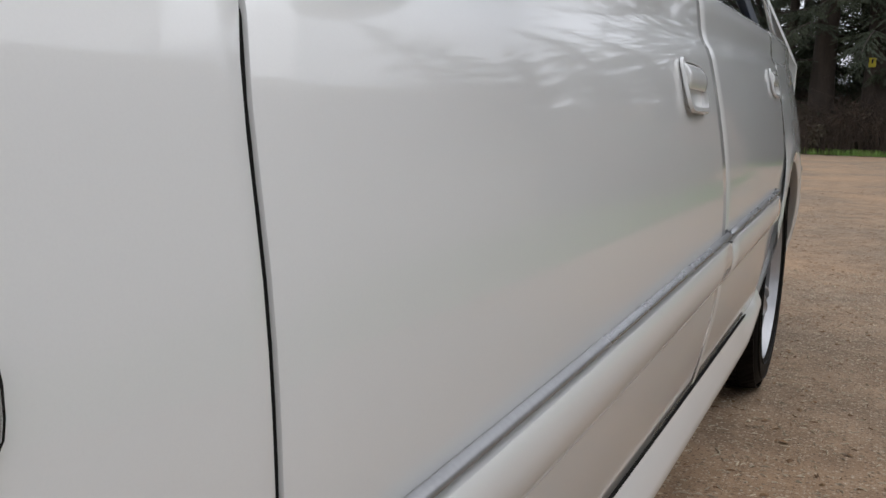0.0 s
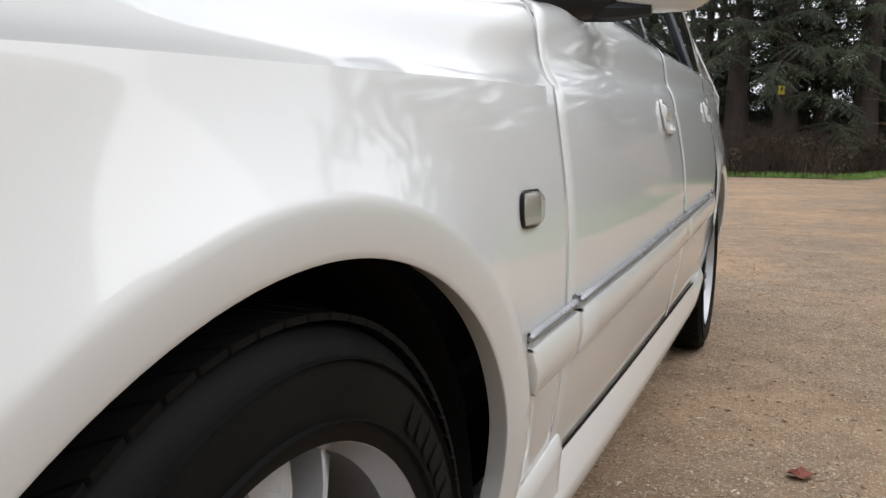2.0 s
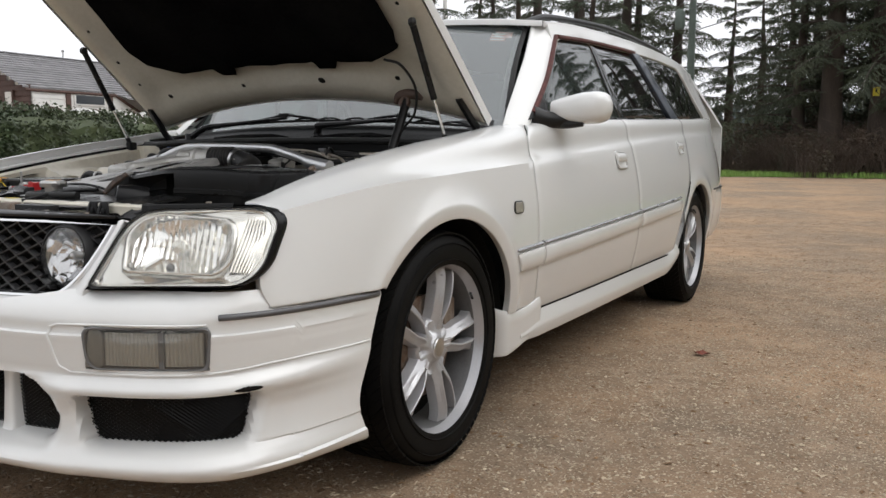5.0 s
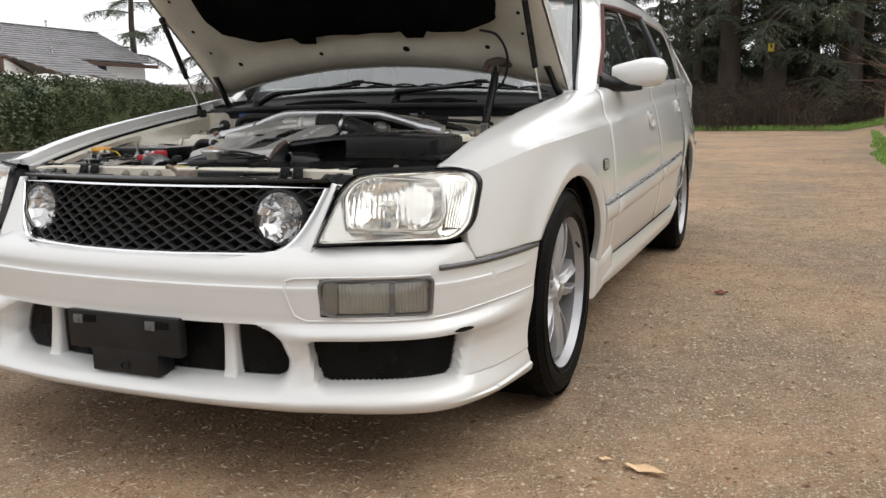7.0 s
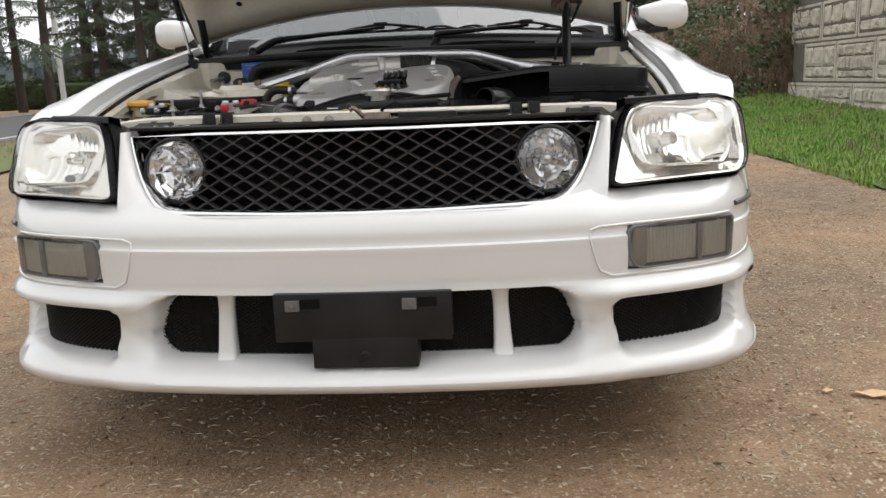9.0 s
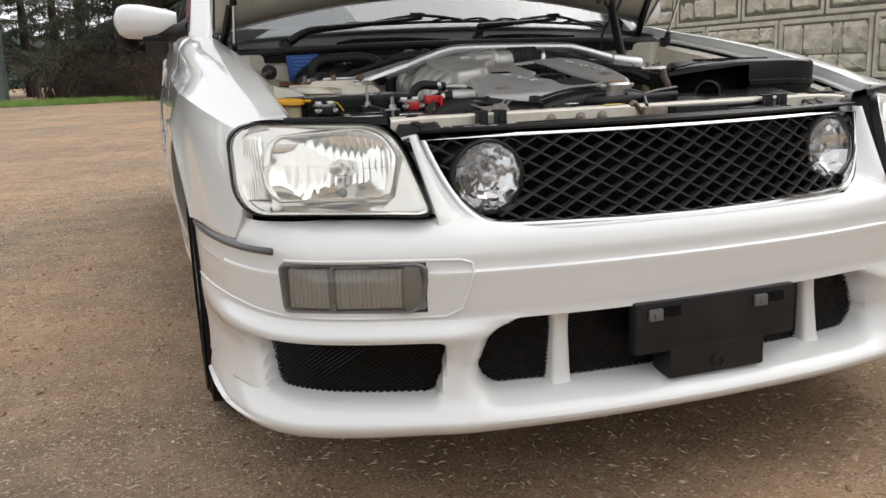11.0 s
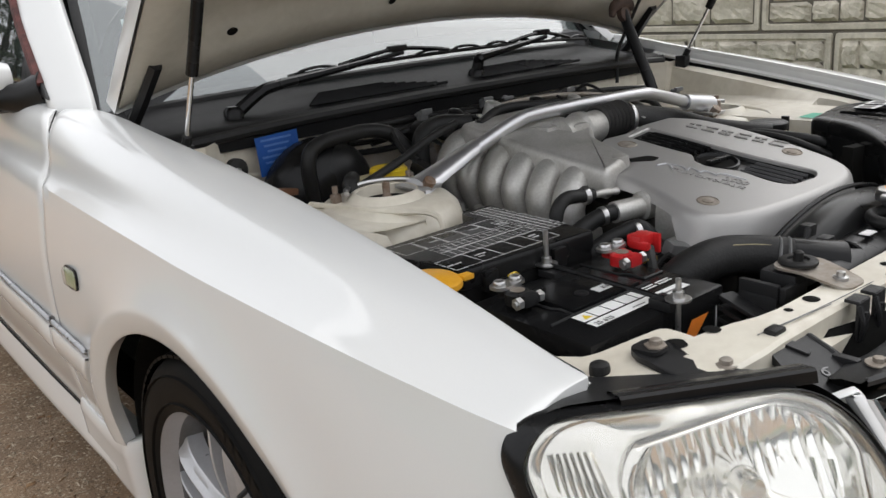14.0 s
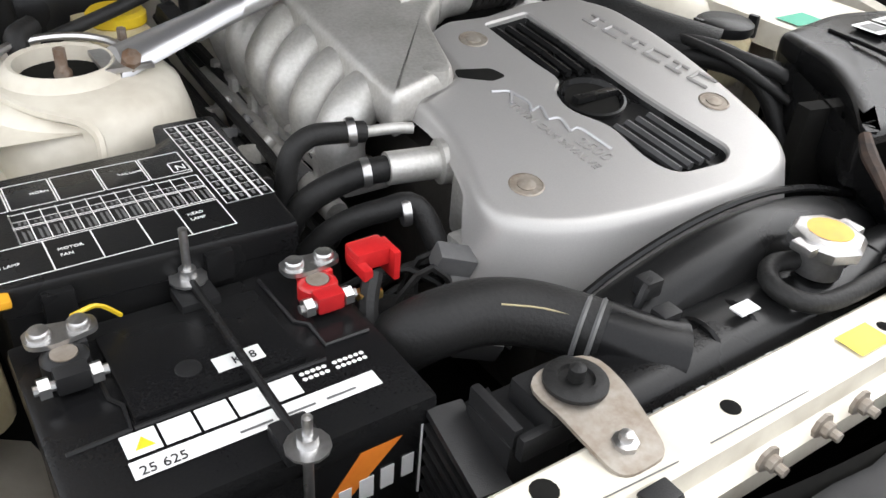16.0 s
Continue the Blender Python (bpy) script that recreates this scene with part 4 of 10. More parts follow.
for s in (1, -1):
    c = Vector((s * 0.354, grille_y(0.354, 0.592) + 0.002, 0.592))
    ax = (s * 0.10, -1, 0.10)
    part("spot_lamp_housing", lathe([(0.064, -0.03), (0.064, 0.000), (0.0625, 0.004), (0.0595, 0.005), (0.057, -0.004)], c, ax, 32, None, False), BLACK, grille, "black ring of the round driving lamp")
    fr = random.Random(7 + s)
    q = Vector((0, 0, 1)).rotation_difference(Vector(ax).normalized()).to_matrix()
    rings = ((0.010, -0.040), (0.025, -0.035), (0.039, -0.025), (0.049, -0.015), (0.0565, -0.004))
    for (r0, h0), (r1, h1) in zip(rings, rings[1:]):
        for k in range(12):
            a0, a1 = 2 * math.pi * k / 12, 2 * math.pi * (k + 0.96) / 12
            fc = bmesh.new()
            grid(fc, [[c + q @ Vector((r * math.cos(a), r * math.sin(a), h + fr.uniform(-0.0035, 0.0035))) for a in (a0, a1)] for r, h in ((r0, h0), (r1, h1))])
            part("spot_lamp_facet", fc, SPOTREF, grille, smooth=0)
    bowl = lathe([(0.006, -0.045), (0.024, -0.037), (0.042, -0.022), (0.057, -0.006)], c, ax, 20, None, False)
    part("spot_lamp_reflector", bowl, SPOTREF, grille, smooth=20)
    part("spot_lamp_bulb", lathe([(0.010, -0.04), (0.010, -0.022), (0.007, -0.016), (0.0, -0.014)], c, ax, 14), STEEL, grille)
    part("spot_lamp_lens", lathe([(0.0585, 0.003), (0.048, 0.011), (0.028, 0.016), (0.0, 0.018)], c, ax, 32, None, False), SPOTLENS, grille, "clear round lens")


def nose_side():
    """The painted bridge between grille and headlamp, and the bumper's top round the grille."""
    def surface(u, v):
        z = 0.505 + (0.664 - 0.505) * v
        xa = grille_half(max(z, GBOT + 1e-4)) + 0.009 if z > GBOT else 0.335
        xb = 0.455 + 0.020 * max(0, (z - 0.535) / 0.13)
        ya = grille_y(xa, z) - 0.002
        yb = -0.783 + 0.088 * max(0, (z - 0.535) / 0.13)
        p = Vector((xa + (xb - xa) * u, ya + (yb - ya) * u, z))
        if z < 0.535:
            q = bumper_at(s_of(p.x), z)
            f = (0.535 - z) / 0.03
            p.y = p.y * (1 - f) + q.y * f
        p.y += -0.008 * math.sin(math.pi * u) * max(0, min(1, (z - 0.515) / 0.05)) + 0.003 * max(0, (0.53 - z) / 0.025)
        return p
    return panel(surface, 10, 16, 0.003, 0.03, "lrt")


for mk in (nose_side, lambda: mirrored(nose_side())):
    part("nose_bridge", mk(), PAINT, bumper)


def under_grille():
    def surface(u, v):
        x = -0.345 + 0.69 * u
        a = bumper_at(math.copysign(s_of(abs(x)), x), 0.500)
        b = Vector((x, grille_y(x, GBOT) - 0.004, GBOT - 0.009))
        return a.lerp(b, v) + Vector((0, 0, 0.004 * math.sin(math.pi * v)))
    return panel(surface, 30, 4, 0.002, 0.02, "t")


part("nose_sill", under_grille(), PAINT, bumper)

# ---- headlamps ----
HL = {"A": Vector((0.464, -0.776, 0.541)), "B": Vector((0.752, -0.626, 0.543)), "C": Vector((0.750, -0.538, 0.692)), "D": Vector((0.486, -0.684, 0.688))}


def lamp_point(u, v, d=0.0):
    """The headlamp's face: u outwards, v upwards, bulged forwards and round the corner."""
    p = HL["A"].lerp(HL["B"], u).lerp(HL["D"].lerp(HL["C"], u), v)
    out = Vector((0.50, -0.80, 0.30)).lerp(Vector((0.95, -0.42, 0.22)), u).normalized()
    # the lens stands out below and falls back to a nearly straight top edge
    lift = 0.72 + 0.28 * math.sin(math.pi * v) if v < 0.5 else 0.06 + 0.94 * (1 - min(1.0, (v - 0.5) / 0.5) ** 2.6)
    bulge = 0.052 * max(0.0, math.sin(math.pi * min(1, max(0, u * 0.96 + 0.02)))) ** 0.8 * lift
    return p + out * (bulge + d)


LAMP_RING = rounded([(0.0, 0.0), (0.885, 0.0), (1.0, 0.24), (1.005, 0.80), (0.885, 1.0), (0.13, 0.985), (0.035, 0.78)], [0.09, 0.12, 0.13, 0.11, 0.11, 0.13, 0.2], 6)


def lamp_ring(scale, d):
    return [lamp_point(0.53 + (u - 0.53) * scale, 0.47 + (v - 0.47) * (1 + (scale - 1) * 1.7), d) for u, v in LAMP_RING]


def lamp_lens():
    bm = bmesh.new()
    rows = [lamp_ring(1.0, -0.012), lamp_ring(1.0, -0.002)] + [lamp_ring(s, d) for s, d in ((0.985, 0.003), (0.85, 0.004), (0.65, 0.004), (0.45, 0.004), (0.25, 0.004), (0.08, 0.004))]
    vs = grid(bm, rows, True)
    bm.faces.new(vs[-1])
    return bm


def lamp_gasket():
    """Black rubber round the lens; on the outer side it runs back to the wing."""
    bm = bmesh.new()

    def ring(k, d, back):
        out = []
        for u, v in LAMP_RING:
            far = max(0.0, min(1.0, (u - 0.55) / 0.4))
            low = max(0.0, min(1.0, (0.3 - v) / 0.25))
            g = 1 + k * (0.010 + 0.012 * far)
            h = 1 + k * (0.012 + 0.044 * low)
            out.append(lamp_point(0.53 + (u - 0.53) * g, 0.47 + (v - 0.47) * h, d) + Vector((0.004 * far * back, 0.022 * far * back, 0.002 * far * back)))
        return out
    grid(bm, [ring(-0.1, 0.001, 0), ring(0.1, 0.005, 0), ring(0.7, 0.005, 0.25), ring(1.0, 0.002, 0.75), ring(1.05, -0.001, 1.0), ring(1.1, -0.03, 1.0)], True)
    return bm


BOWL = 40


def bowl_uv(k, a):
    """A point of the reflector's rounded-square outline, k times its size."""
    du = k * 0.312 * math.copysign(abs(math.cos(a)) ** 0.72, math.cos(a))
    dv = k * 0.405 * math.copysign(abs(math.sin(a)) ** 0.72, math.sin(a))
    return 0.430 + du - 0.13 * dv, 0.505 + dv


def bowl_depth(u, v):
    dv = (v - 0.505) / 0.405
    du = (u - 0.430 + 0.13 * (v - 0.505)) / 0.312
    r = min(1.0, (abs(du) ** 2.78 + abs(dv) ** 2.78) ** 0.36)
    return -0.100 + 0.062 * r ** 2.2


def lamp_bowl():
    """The reflector's steep outer wall."""
    bm = bmesh.new()
    ang = [2 * math.pi * k / BOWL for k in range(BOWL)]
    rows = [[lamp_point(*bowl_uv(k, a), d) for a in ang] for k, d in ((1.0, -0.014), (0.985, -0.026), (0.955, -0.040))]
    rows.append([lamp_point(*bowl_uv(0.90, a), bowl_depth(*bowl_uv(0.90, a)) - 0.004) for a in ang])
    rows.append([lamp_point(*bowl_uv(0.10, a), -0.106) for a in ang])
    vs = grid(bm, rows, True)
    bm.faces.new(vs[-1])
    return bm


def lamp_rim():
    """Silver surround between the lens edge and the reflector, with a raised bead round the reflector."""
    bm = bmesh.new()
    c = (0.430, 0.505)
    ang = [math.atan2((v - c[1]) / 0.405, (u - c[0] + 0.13 * (v - c[1])) / 0.312) for u, v in LAMP_RING]
    rows = [lamp_ring(0.995, -0.004), lamp_ring(0.965, -0.006), lamp_ring(0.945, -0.012)]
    for k, d in ((1.16, -0.020), (1.13, -0.012), (1.09, -0.008), (1.05, -0.007), (1.02, -0.009), (1.0, -0.015)):
        rows.append([lamp_point(*bowl_uv(k, a), d) for a in ang])
    grid(bm, rows, True)
    return bm


def lamp_flutes():
    """The turn signal's hollow at the lamp's outer end, with bowed upright fins."""
    bm = bmesh.new()
    for i in range(7):
        rows = []
        for k in range(9):
            w = k / 8
            v = 0.17 + 0.66 * w
            bow = math.sin(math.pi * w)
            u0 = 0.792 + 0.020 * i + 0.022 * bow * (i / 6)
            rows.append([lamp_point(u0 + f * 0.020, v, -0.012 - 0.010 * bow + 0.006 * math.sin(f * math.pi)) for f in (0, 0.3, 0.7, 1)])
        grid(bm, rows)
    return bm


def lamp_facets():
    """Upright bent facets of the reflector, stepped along a level line above the bulb."""
    bm = bmesh.new()
    fr = random.Random(3)
    n = 15
    for i in range(n):
        ua, ub = 0.430 + 0.30 * (-1 + 2 * i / n), 0.430 + 0.30 * (-1 + 2 * (i + 1) / n)
        um = (ua + ub) / 2 - 0.430
        h = 0.385 * max(0.12, 1 - (abs(um) / 0.312) ** 2.78) ** 0.36
        for lo, hi, lean in ((-h, 0.12 * h, 0.004), (0.12 * h, h, -0.006)):
            turn = fr.uniform(-0.0006, 0.0006)
            rows = []
            for k in range(6):
                dv = lo + (hi - lo) * k / 5
                row = []
                for f in (0, 0.25, 0.5, 0.75, 1):
                    u, v = ua + (ub - ua) * f - 0.13 * dv, 0.505 + dv
                    row.append(lamp_point(u, v, bowl_depth(u, v) + turn * (f - 0.5) + lean * (k / 5 - 0.5) + 0.0020 * math.sin(f * math.pi)))
                rows.append(row)
            grid(bm, rows)
    return bm


def lamp_bulb():
    q = lamp_point(0.44, 0.52, -0.07)
    ax = Vector((0.55, -0.80, 0.12))
    return lathe([(0.016, -0.03), (0.016, 0.0), (0.013, 0.002), (0.013, 0.020), (0.011, 0.025), (0.0, 0.027)], q, ax, 18)


def lamp_pilot():
    return lathe([(0.0, -0.010), (0.006, -0.008), (0.009, 0.0), (0.006, 0.008), (0.0, 0.010)], lamp_point(0.44, 0.245, -0.050), (0.55, -0.80, 0.12), 14)


def lamp_back():
    bm = bmesh.new()
    vs = grid(bm, [lamp_ring(1.05, -0.006), [p + Vector((-0.05, 0.14, 0)) for p in lamp_ring(0.8, -0.06)]], True)
    bm.faces.new(vs[-1])
    return bm


for s in (1, -1):
    f = (lambda b: b) if s > 0 else mirrored
    hl = part("headlamp", f(lamp_bowl()), REFLECT, car, "large clear headlamp with chromed reflector", smooth=30)
    part("lamp_rim", f(lamp_rim()), LAMPRIM, hl, "cream and silver lamp surround")
    part("lamp_lens", f(lamp_lens()), LENS, hl, "clear slightly yellowed lens")
    part("lamp_gasket", f(lamp_gasket()), SATIN, hl, "black rubber gasket")
    part("turn_signal_flutes", f(lamp_flutes()), LAMPRIM, hl)
    part("reflector_flutes", f(lamp_facets()), REFLECT, hl, smooth=45)
    part("lamp_bulb", f(lamp_bulb()), LAMPRIM, hl)
    part("pilot_bulb", f(lamp_pilot()), TRIMGREY, hl)
    part("lamp_back", f(lamp_back()), BLACK, hl)


# ---- wheels ----
def tyre():
    bm = bmesh.new()
    prof = [(0.226, 0.010), (0.232, 0.012), (0.245, 0.014), (0.270, 0.016), (0.290, 0.012), (0.302, 0.002), (0.309, -0.010), (0.313, -0.025), (0.3145, -0.06), (0.3150, -0.10), (0.3145, -0.14), (0.313, -0.175), (0.305, -0.195), (0.28, -0.208), (0.24, -0.205), (0.226, -0.20)]
    lathe(prof, (0, 0, 0), (1, 0, 0), 72, bm, False)
    return bm


def tread():
    """Shoulder blocks, ribs and cross grooves that stand proud of the carcass."""
    bm = bmesh.new()
    for k in range(72):
        a = 2 * math.pi * k / 72
        for x0, x1, sk in ((0.006, -0.030, 0.11), (-0.038, -0.066, 0.03), (-0.074, -0.110, -0.02), (-0.118, -0.146, -0.03), (-0.154, -0.188, -0.02)):
            q = []
            for x in (x0, x1):
                for da in (0.005, 0.080):
                    for r in (0.3075 if x > -0.005 else 0.3125, 0.3125 if x > -0.005 else 0.3178):
                        aa = a + da + sk * (x - x0) / (x1 - x0)
                        q.append(bm.verts.new((x, r * math.cos(aa), r * math.sin(aa))))
            for f in ((1, 3, 7, 5), (0, 1, 5, 4), (2, 6, 7, 3), (0, 2, 3, 1), (4, 5, 7, 6)):
                bm.faces.new([q[i] for i in f])
    return bm


def tyre_ring():
    """Raised rings and worn lettering blocks on the tyre's wall."""
    bm = bmesh.new()
    for r in (0.241, 0.283):
        lathe([(r - 0.002, 0.0125), (r, 0.0172), (r + 0.002, 0.0125)], (0, 0, 0), (1, 0, 0), 64, bm, False)
    for start, n in ((0.35, 7), (2.9, 7)):
        for k in range(n):
            a = start + k * 0.085
            h = 0.012 if n == 7 else 0.007
            q = [(0.0166, (0.262 + dr) * math.cos(a + da), (0.262 + dr) * math.sin(a + da)) for dr, da in ((-h, 0), (-h, 0.055), (h, 0.055), (h, 0))]
            grid(bm, [q[0:2], [q[3], q[2]]])
    return bm


def rim_barrel():
    prof = [(0.228, 0.006), (0.230, 0.009), (0.228, 0.0105), (0.2255, 0.009), (0.2225, 0.000), (0.217, -0.016)]
    return lathe(prof, (0, 0, 0), (1, 0, 0), 72, None, False)


def barrel():
    return lathe([(0.217, -0.016), (0.208, -0.06), (0.200, -0.12), (0.206, -0.18), (0.226, -0.196)], (0, 0, 0), (1, 0, 0), 72, None, False)


def spoke(turn):
    """One of five twin spokes: two arms with a ridge along the slot between them and broad faces that fall away outwards."""
    bm = bmesh.new()
    c, sn = math.cos(turn), math.sin(turn)

    def at(r, m, x):
        return (x, r * c - m * sn, r * sn + m * c)
    for sg in (1, -1):
        rows = []
        for k in range(13):
            t = k / 12
            r = 0.040 + (0.2225 - 0.040) * t
            gap = 0.0025 + 0.0120 * min(1.0, max(0.0, (t - 0.20) / 0.25)) + 0.008 * t
            wide = 0.0270 - 0.003 * math.sin(math.pi * t) + 0.014 * max(0, t - 0.74) / 0.26 + 0.008 * max(0, 0.30 - t) / 0.30
            x = -0.012 - 0.012 * (1 - t) ** 2 + 0.008 * math.sin(math.pi * min(1, t * 1.05)) - 0.006 * max(0, t - 0.88) / 0.12
            deep = 0.040
            ring = [(gap, x - deep), (gap, x - 0.0015), (gap + 0.0015, x), (gap + 0.0045, x), (gap + wide * 0.5, x - 0.0080), (gap + wide * 0.86, x - 0.0115), (gap + wide, x - 0.0145), (gap + wide + 0.004, x - deep)]
            rows.append([at(r, sg * m, xx) for m, xx in ring])
        vs = grid(bm, rows, True)
        bm.faces.new(vs[0])
        bm.faces.new(vs[-1])
    # the web that closes the slot towards the hub
    rows = []
    for k in range(6):
        t = 0.27 * k / 5
        r = 0.036 + 0.180 * t
        x = -0.017 - 0.010 * (1 - t) ** 2 + 0.012 * math.sin(math.pi * t) - (0.03 if k == 5 else 0)
        rows.append([at(r, m, x) for m in (-0.012, 0.0, 0.012)])
    grid(bm, rows)
    return bm


def hub():
    """The hub's dish with a scallop round each nut."""
    bm = bmesh.new()
    rows = []
    for r, x in ((0.082, -0.062), (0.081, -0.036), (0.074, -0.026), (0.054, -0.024), (0.042, -0.021), (0.034, -0.018), (0.031, -0.013), (0.028, -0.012)):
        row = []
        for k in range(60):
            a = 2 * math.pi * k / 60
            dip = max(0.0, math.cos(5 * (a - 0.03 - math.pi / 5))) ** 3 * max(0.0, 1 - abs(r - 0.057) / 0.020)
            row.append((x - 0.022 * dip, r * math.cos(a), r * math.sin(a)))
        rows.append(row)
    vs = grid(bm, rows, True)
    bm.faces.new(vs[-1])
    return bm


def make_wheel():
    w = part("wheel", rim_barrel(), ALLOY, car, "silver five-spoke alloy wheel")
    part("tyre", tyre(), TYRE, w, "worn black road tyre", smooth=30)
    tagged(part("tread", tread(), TYRE, w, "", 30), kind="stuff")
    part("tyre_lettering", tyre_ring(), TYRE, w)
    for k in range(5):
        part("spoke", spoke(2 * math.pi * k / 5 + 0.03), ALLOY, w, smooth=24)
    part("barrel", barrel(), ALLOYSHADE, w, "inner barrel coloured dark grey for shade behind the spokes")
    part("hub", hub(), ALLOY, w)
    for k in range(5):
        a = 2 * math.pi * (k + 0.5) / 5 + 0.03
        part("wheel_nut", lathe([(0.0105, -0.050), (0.0105, -0.038), (0.007, -0.035), (0.0, -0.035)], (0, 0.057 * math.cos(a), 0.057 * math.sin(a)), (1, 0, 0), 8), DARKMETAL, w)
    part("centre_cap", lathe([(0.027, -0.014), (0.024, -0.009), (0.0, -0.008)], (0, 0, 0), (1, 0, 0), 24), STEEL, w)
    part("brake_disc", lathe([(0.14, -0.068), (0.14, -0.058), (0.07, -0.058), (0.07, -0.05), (0.0, -0.05)], (0, 0, 0), (1, 0, 0), 32), RUSTY, w)
    part("brake_caliper", solid_box((-0.08, 0.125, 0.05), (0.07, 0.06, 0.13), 0.012), RUSTY, w)
    # added black disc, no real part: stands for the dark inside the wheel
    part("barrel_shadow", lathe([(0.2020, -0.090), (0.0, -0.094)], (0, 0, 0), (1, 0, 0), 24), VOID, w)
    a = 0.03 + 2 * math.pi * 0.5 / 5
    part("tyre_valve", tube([(-0.002, 0.206 * math.cos(a), 0.206 * math.sin(a)), (0.012, 0.186 * math.cos(a), 0.186 * math.sin(a))], 0.004, 8, 1), RUBBER, w)
    return w


first = make_wheel()
WS, WZ = 0.955, 0.3005
first.matrix_basis = pose(0.808, 0.006, WZ) @ Matrix.Diagonal((1, WS, WS, 1))
copy_thing(first, pose(0.812, WB, WZ, 40, 0, 0))
for y, tn in ((0, 0), (WB, 25)):
    copy_thing(first, pose(-0.808 if y == 0 else -0.812, y, WZ, tn + 18, 0, 180))

# wheel housings and underbody
for y in (0.0, WB):
    for s in (1, -1):
        bm = bmesh.new()
        rows = []
        for k in range(25):
            a = math.pi * (-0.05 + 1.10 * k / 24)
            dr = 0.010
            rows.append([(s * x, y + AC + (ARCH_R + dr) * math.cos(a), ARCH_Z + (ARCH_H + dr) * math.sin(a)) for x in (0.796, 0.77, 0.60, 0.53)])
        vs = grid(bm, rows)
        bm.faces.new([r[-1] for r in vs])
        part("wheel_housing", bm, VOID, car, "black wheel housing liner")
part("underbody", join(solid_box((0, 1.75, 0.27), (1.36, 2.7, 0.12)), solid_box((0, -0.30, 0.24), (0.9, 0.9, 0.06)), solid_box((0, 3.40, 0.30), (1.3, 0.7, 0.14))), VOID, car)


# ---- cabin ----
def cab(y, z):
    """The side of the glasshouse."""
    x = belt_x(min(max(y, 0.6), 3.2)) + 0.004 - (z - 0.93) * 0.30 - 0.06 * max(0, z - 1.20) / 0.1 * max(0, z - 1.20)
    return Vector((x - 0.05 * max(0, y - 3.0) ** 1.5, y, z))


def cab_patch(a, b, c, d, nu=10, nv=6, out=0.0, r=0.003, depth=0.015, rims="lrtb"):
    """A piece of the glasshouse between four corners in (y, z)."""
    def surface(u, v):
        y = (a[0] * (1 - u) + b[0] * u) * (1 - v) + (d[0] * (1 - u) + c[0] * u) * v
        z = (a[1] * (1 - u) + b[1] * u) * (1 - v) + (d[1] * (1 - u) + c[1] * u) * v
        p = cab(y, z)
        p.x += out
        return p
    return panel(surface, nu, nv, r, depth, rims)


ROOF = [(0.98, 1.285), (1.15, 1.318), (1.5, 1.352), (2.0, 1.372), (2.6, 1.372), (3.1, 1.352), (3.35, 1.325)]
RAIL = [(1.00, 1.262), (1.3, 1.288), (1.7, 1.306), (2.2, 1.318), (2.8, 1.312), (3.15, 1.290), (3.33, 1.262)]


def roof():
    def surface(u, v):
        y = 0.98 + (3.36 - 0.98) * v
        zr = lerp_table(RAIL, y)
        xe = cab(y, zr).x
        x = xe * (2 * u - 1)
        f = abs(2 * u - 1)
        front = 0.09 * (1 - f ** 2) * max(0, 1 - v * 6)
        return Vector((x, y - front, zr + (lerp_table(ROOF, y) - zr) * (1 - f ** 2.6)))
    return panel(surface, 24, 30, 0.003, 0.02, "tblr")


part("roof", roof(), PAINT, car)


def roof_rail():
    pts = [(cab(y, 1.27).x - 0.085, y, lerp_table(ROOF, y) + h) for y, h in ((0.985, -0.034), (1.10, -0.022), (1.3, -0.014), (2.0, -0.010), (2.8, -0.012), (3.1, -0.022))]
    return tube(pts, 0.012, 8, 6)


both("roof_rail", roof_rail, BLACK, car, "black roof rail")
WT = [(1.09, 1.216), (1.4, 1.236), (1.8, 1.252), (2.06, 1.260), (2.5, 1.268), (2.92, 1.262)]


def upper_rail():
    """Painted strip between the side windows and the roof."""
    def surface(u, v):
        y = 1.02 + (3.30 - 1.02) * u
        zt = lerp_table(RAIL, y)
        zb = lerp_table(WT, y) if y < 2.92 else 1.262 - (y - 2.92) * 0.52
        zb = zb if y > 1.09 else 1.216 - (1.09 - y) * 0.85
        z = zb + (zt - zb) * v
        return cab(y, z)
    return panel(surface, 40, 6, 0.003, 0.015, "tblr")


def a_pillar():
    def surface(u, v):
        z = 0.880 + (1.262 - 0.880) * v
        yr = 0.675 + (z - 0.905) * (1.078 - 0.675) / (1.23 - 0.905)
        yf = 0.585 + (z - 0.905) * (1.00 - 0.585) / (1.262 - 0.905)
        y = yf + (yr - yf) * u
        p = cab(max(y, 0.6), z)
        p.y = y
        p.x -= 0.045 * (1 - u) ** 2
        return p
    return panel(surface, 8, 16, 0.004, 0.02, "lrtb")


both("roof_side_rail", upper_rail, PAINT, car)
both("windscreen_pillar", a_pillar, PAINT, car)
both("tail_pillar", lambda: cab_patch((3.41, 1.00), (3.66, 1.0), (3.28, 1.27), (2.97, 1.262), 8, 8), PAINT, car)
both("front_side_window", lambda: cab_patch((0.715, 0.926), (1.60, 0.938), (1.46, 1.238), (1.068, 1.214), 10, 6, -0.008, 0.001, 0.003), WINDOW, front_doors[0].parent, "clear green-tinted front side window")
both("rear_side_window", lambda: cab_patch((1.60, 0.938), (2.46, 0.966), (2.05, 1.257), (1.46, 1.238), 10, 6, -0.008, 0.001, 0.003), DARKWIN, car, "dark tinted rear side window")
both("cargo_window", lambda: cab_patch((2.60, 0.970), (3.40, 1.000), (2.94, 1.262), (2.13, 1.262), 10, 6, -0.004, 0.001, 0.003), DARKWIN, car, "dark tinted cargo window")
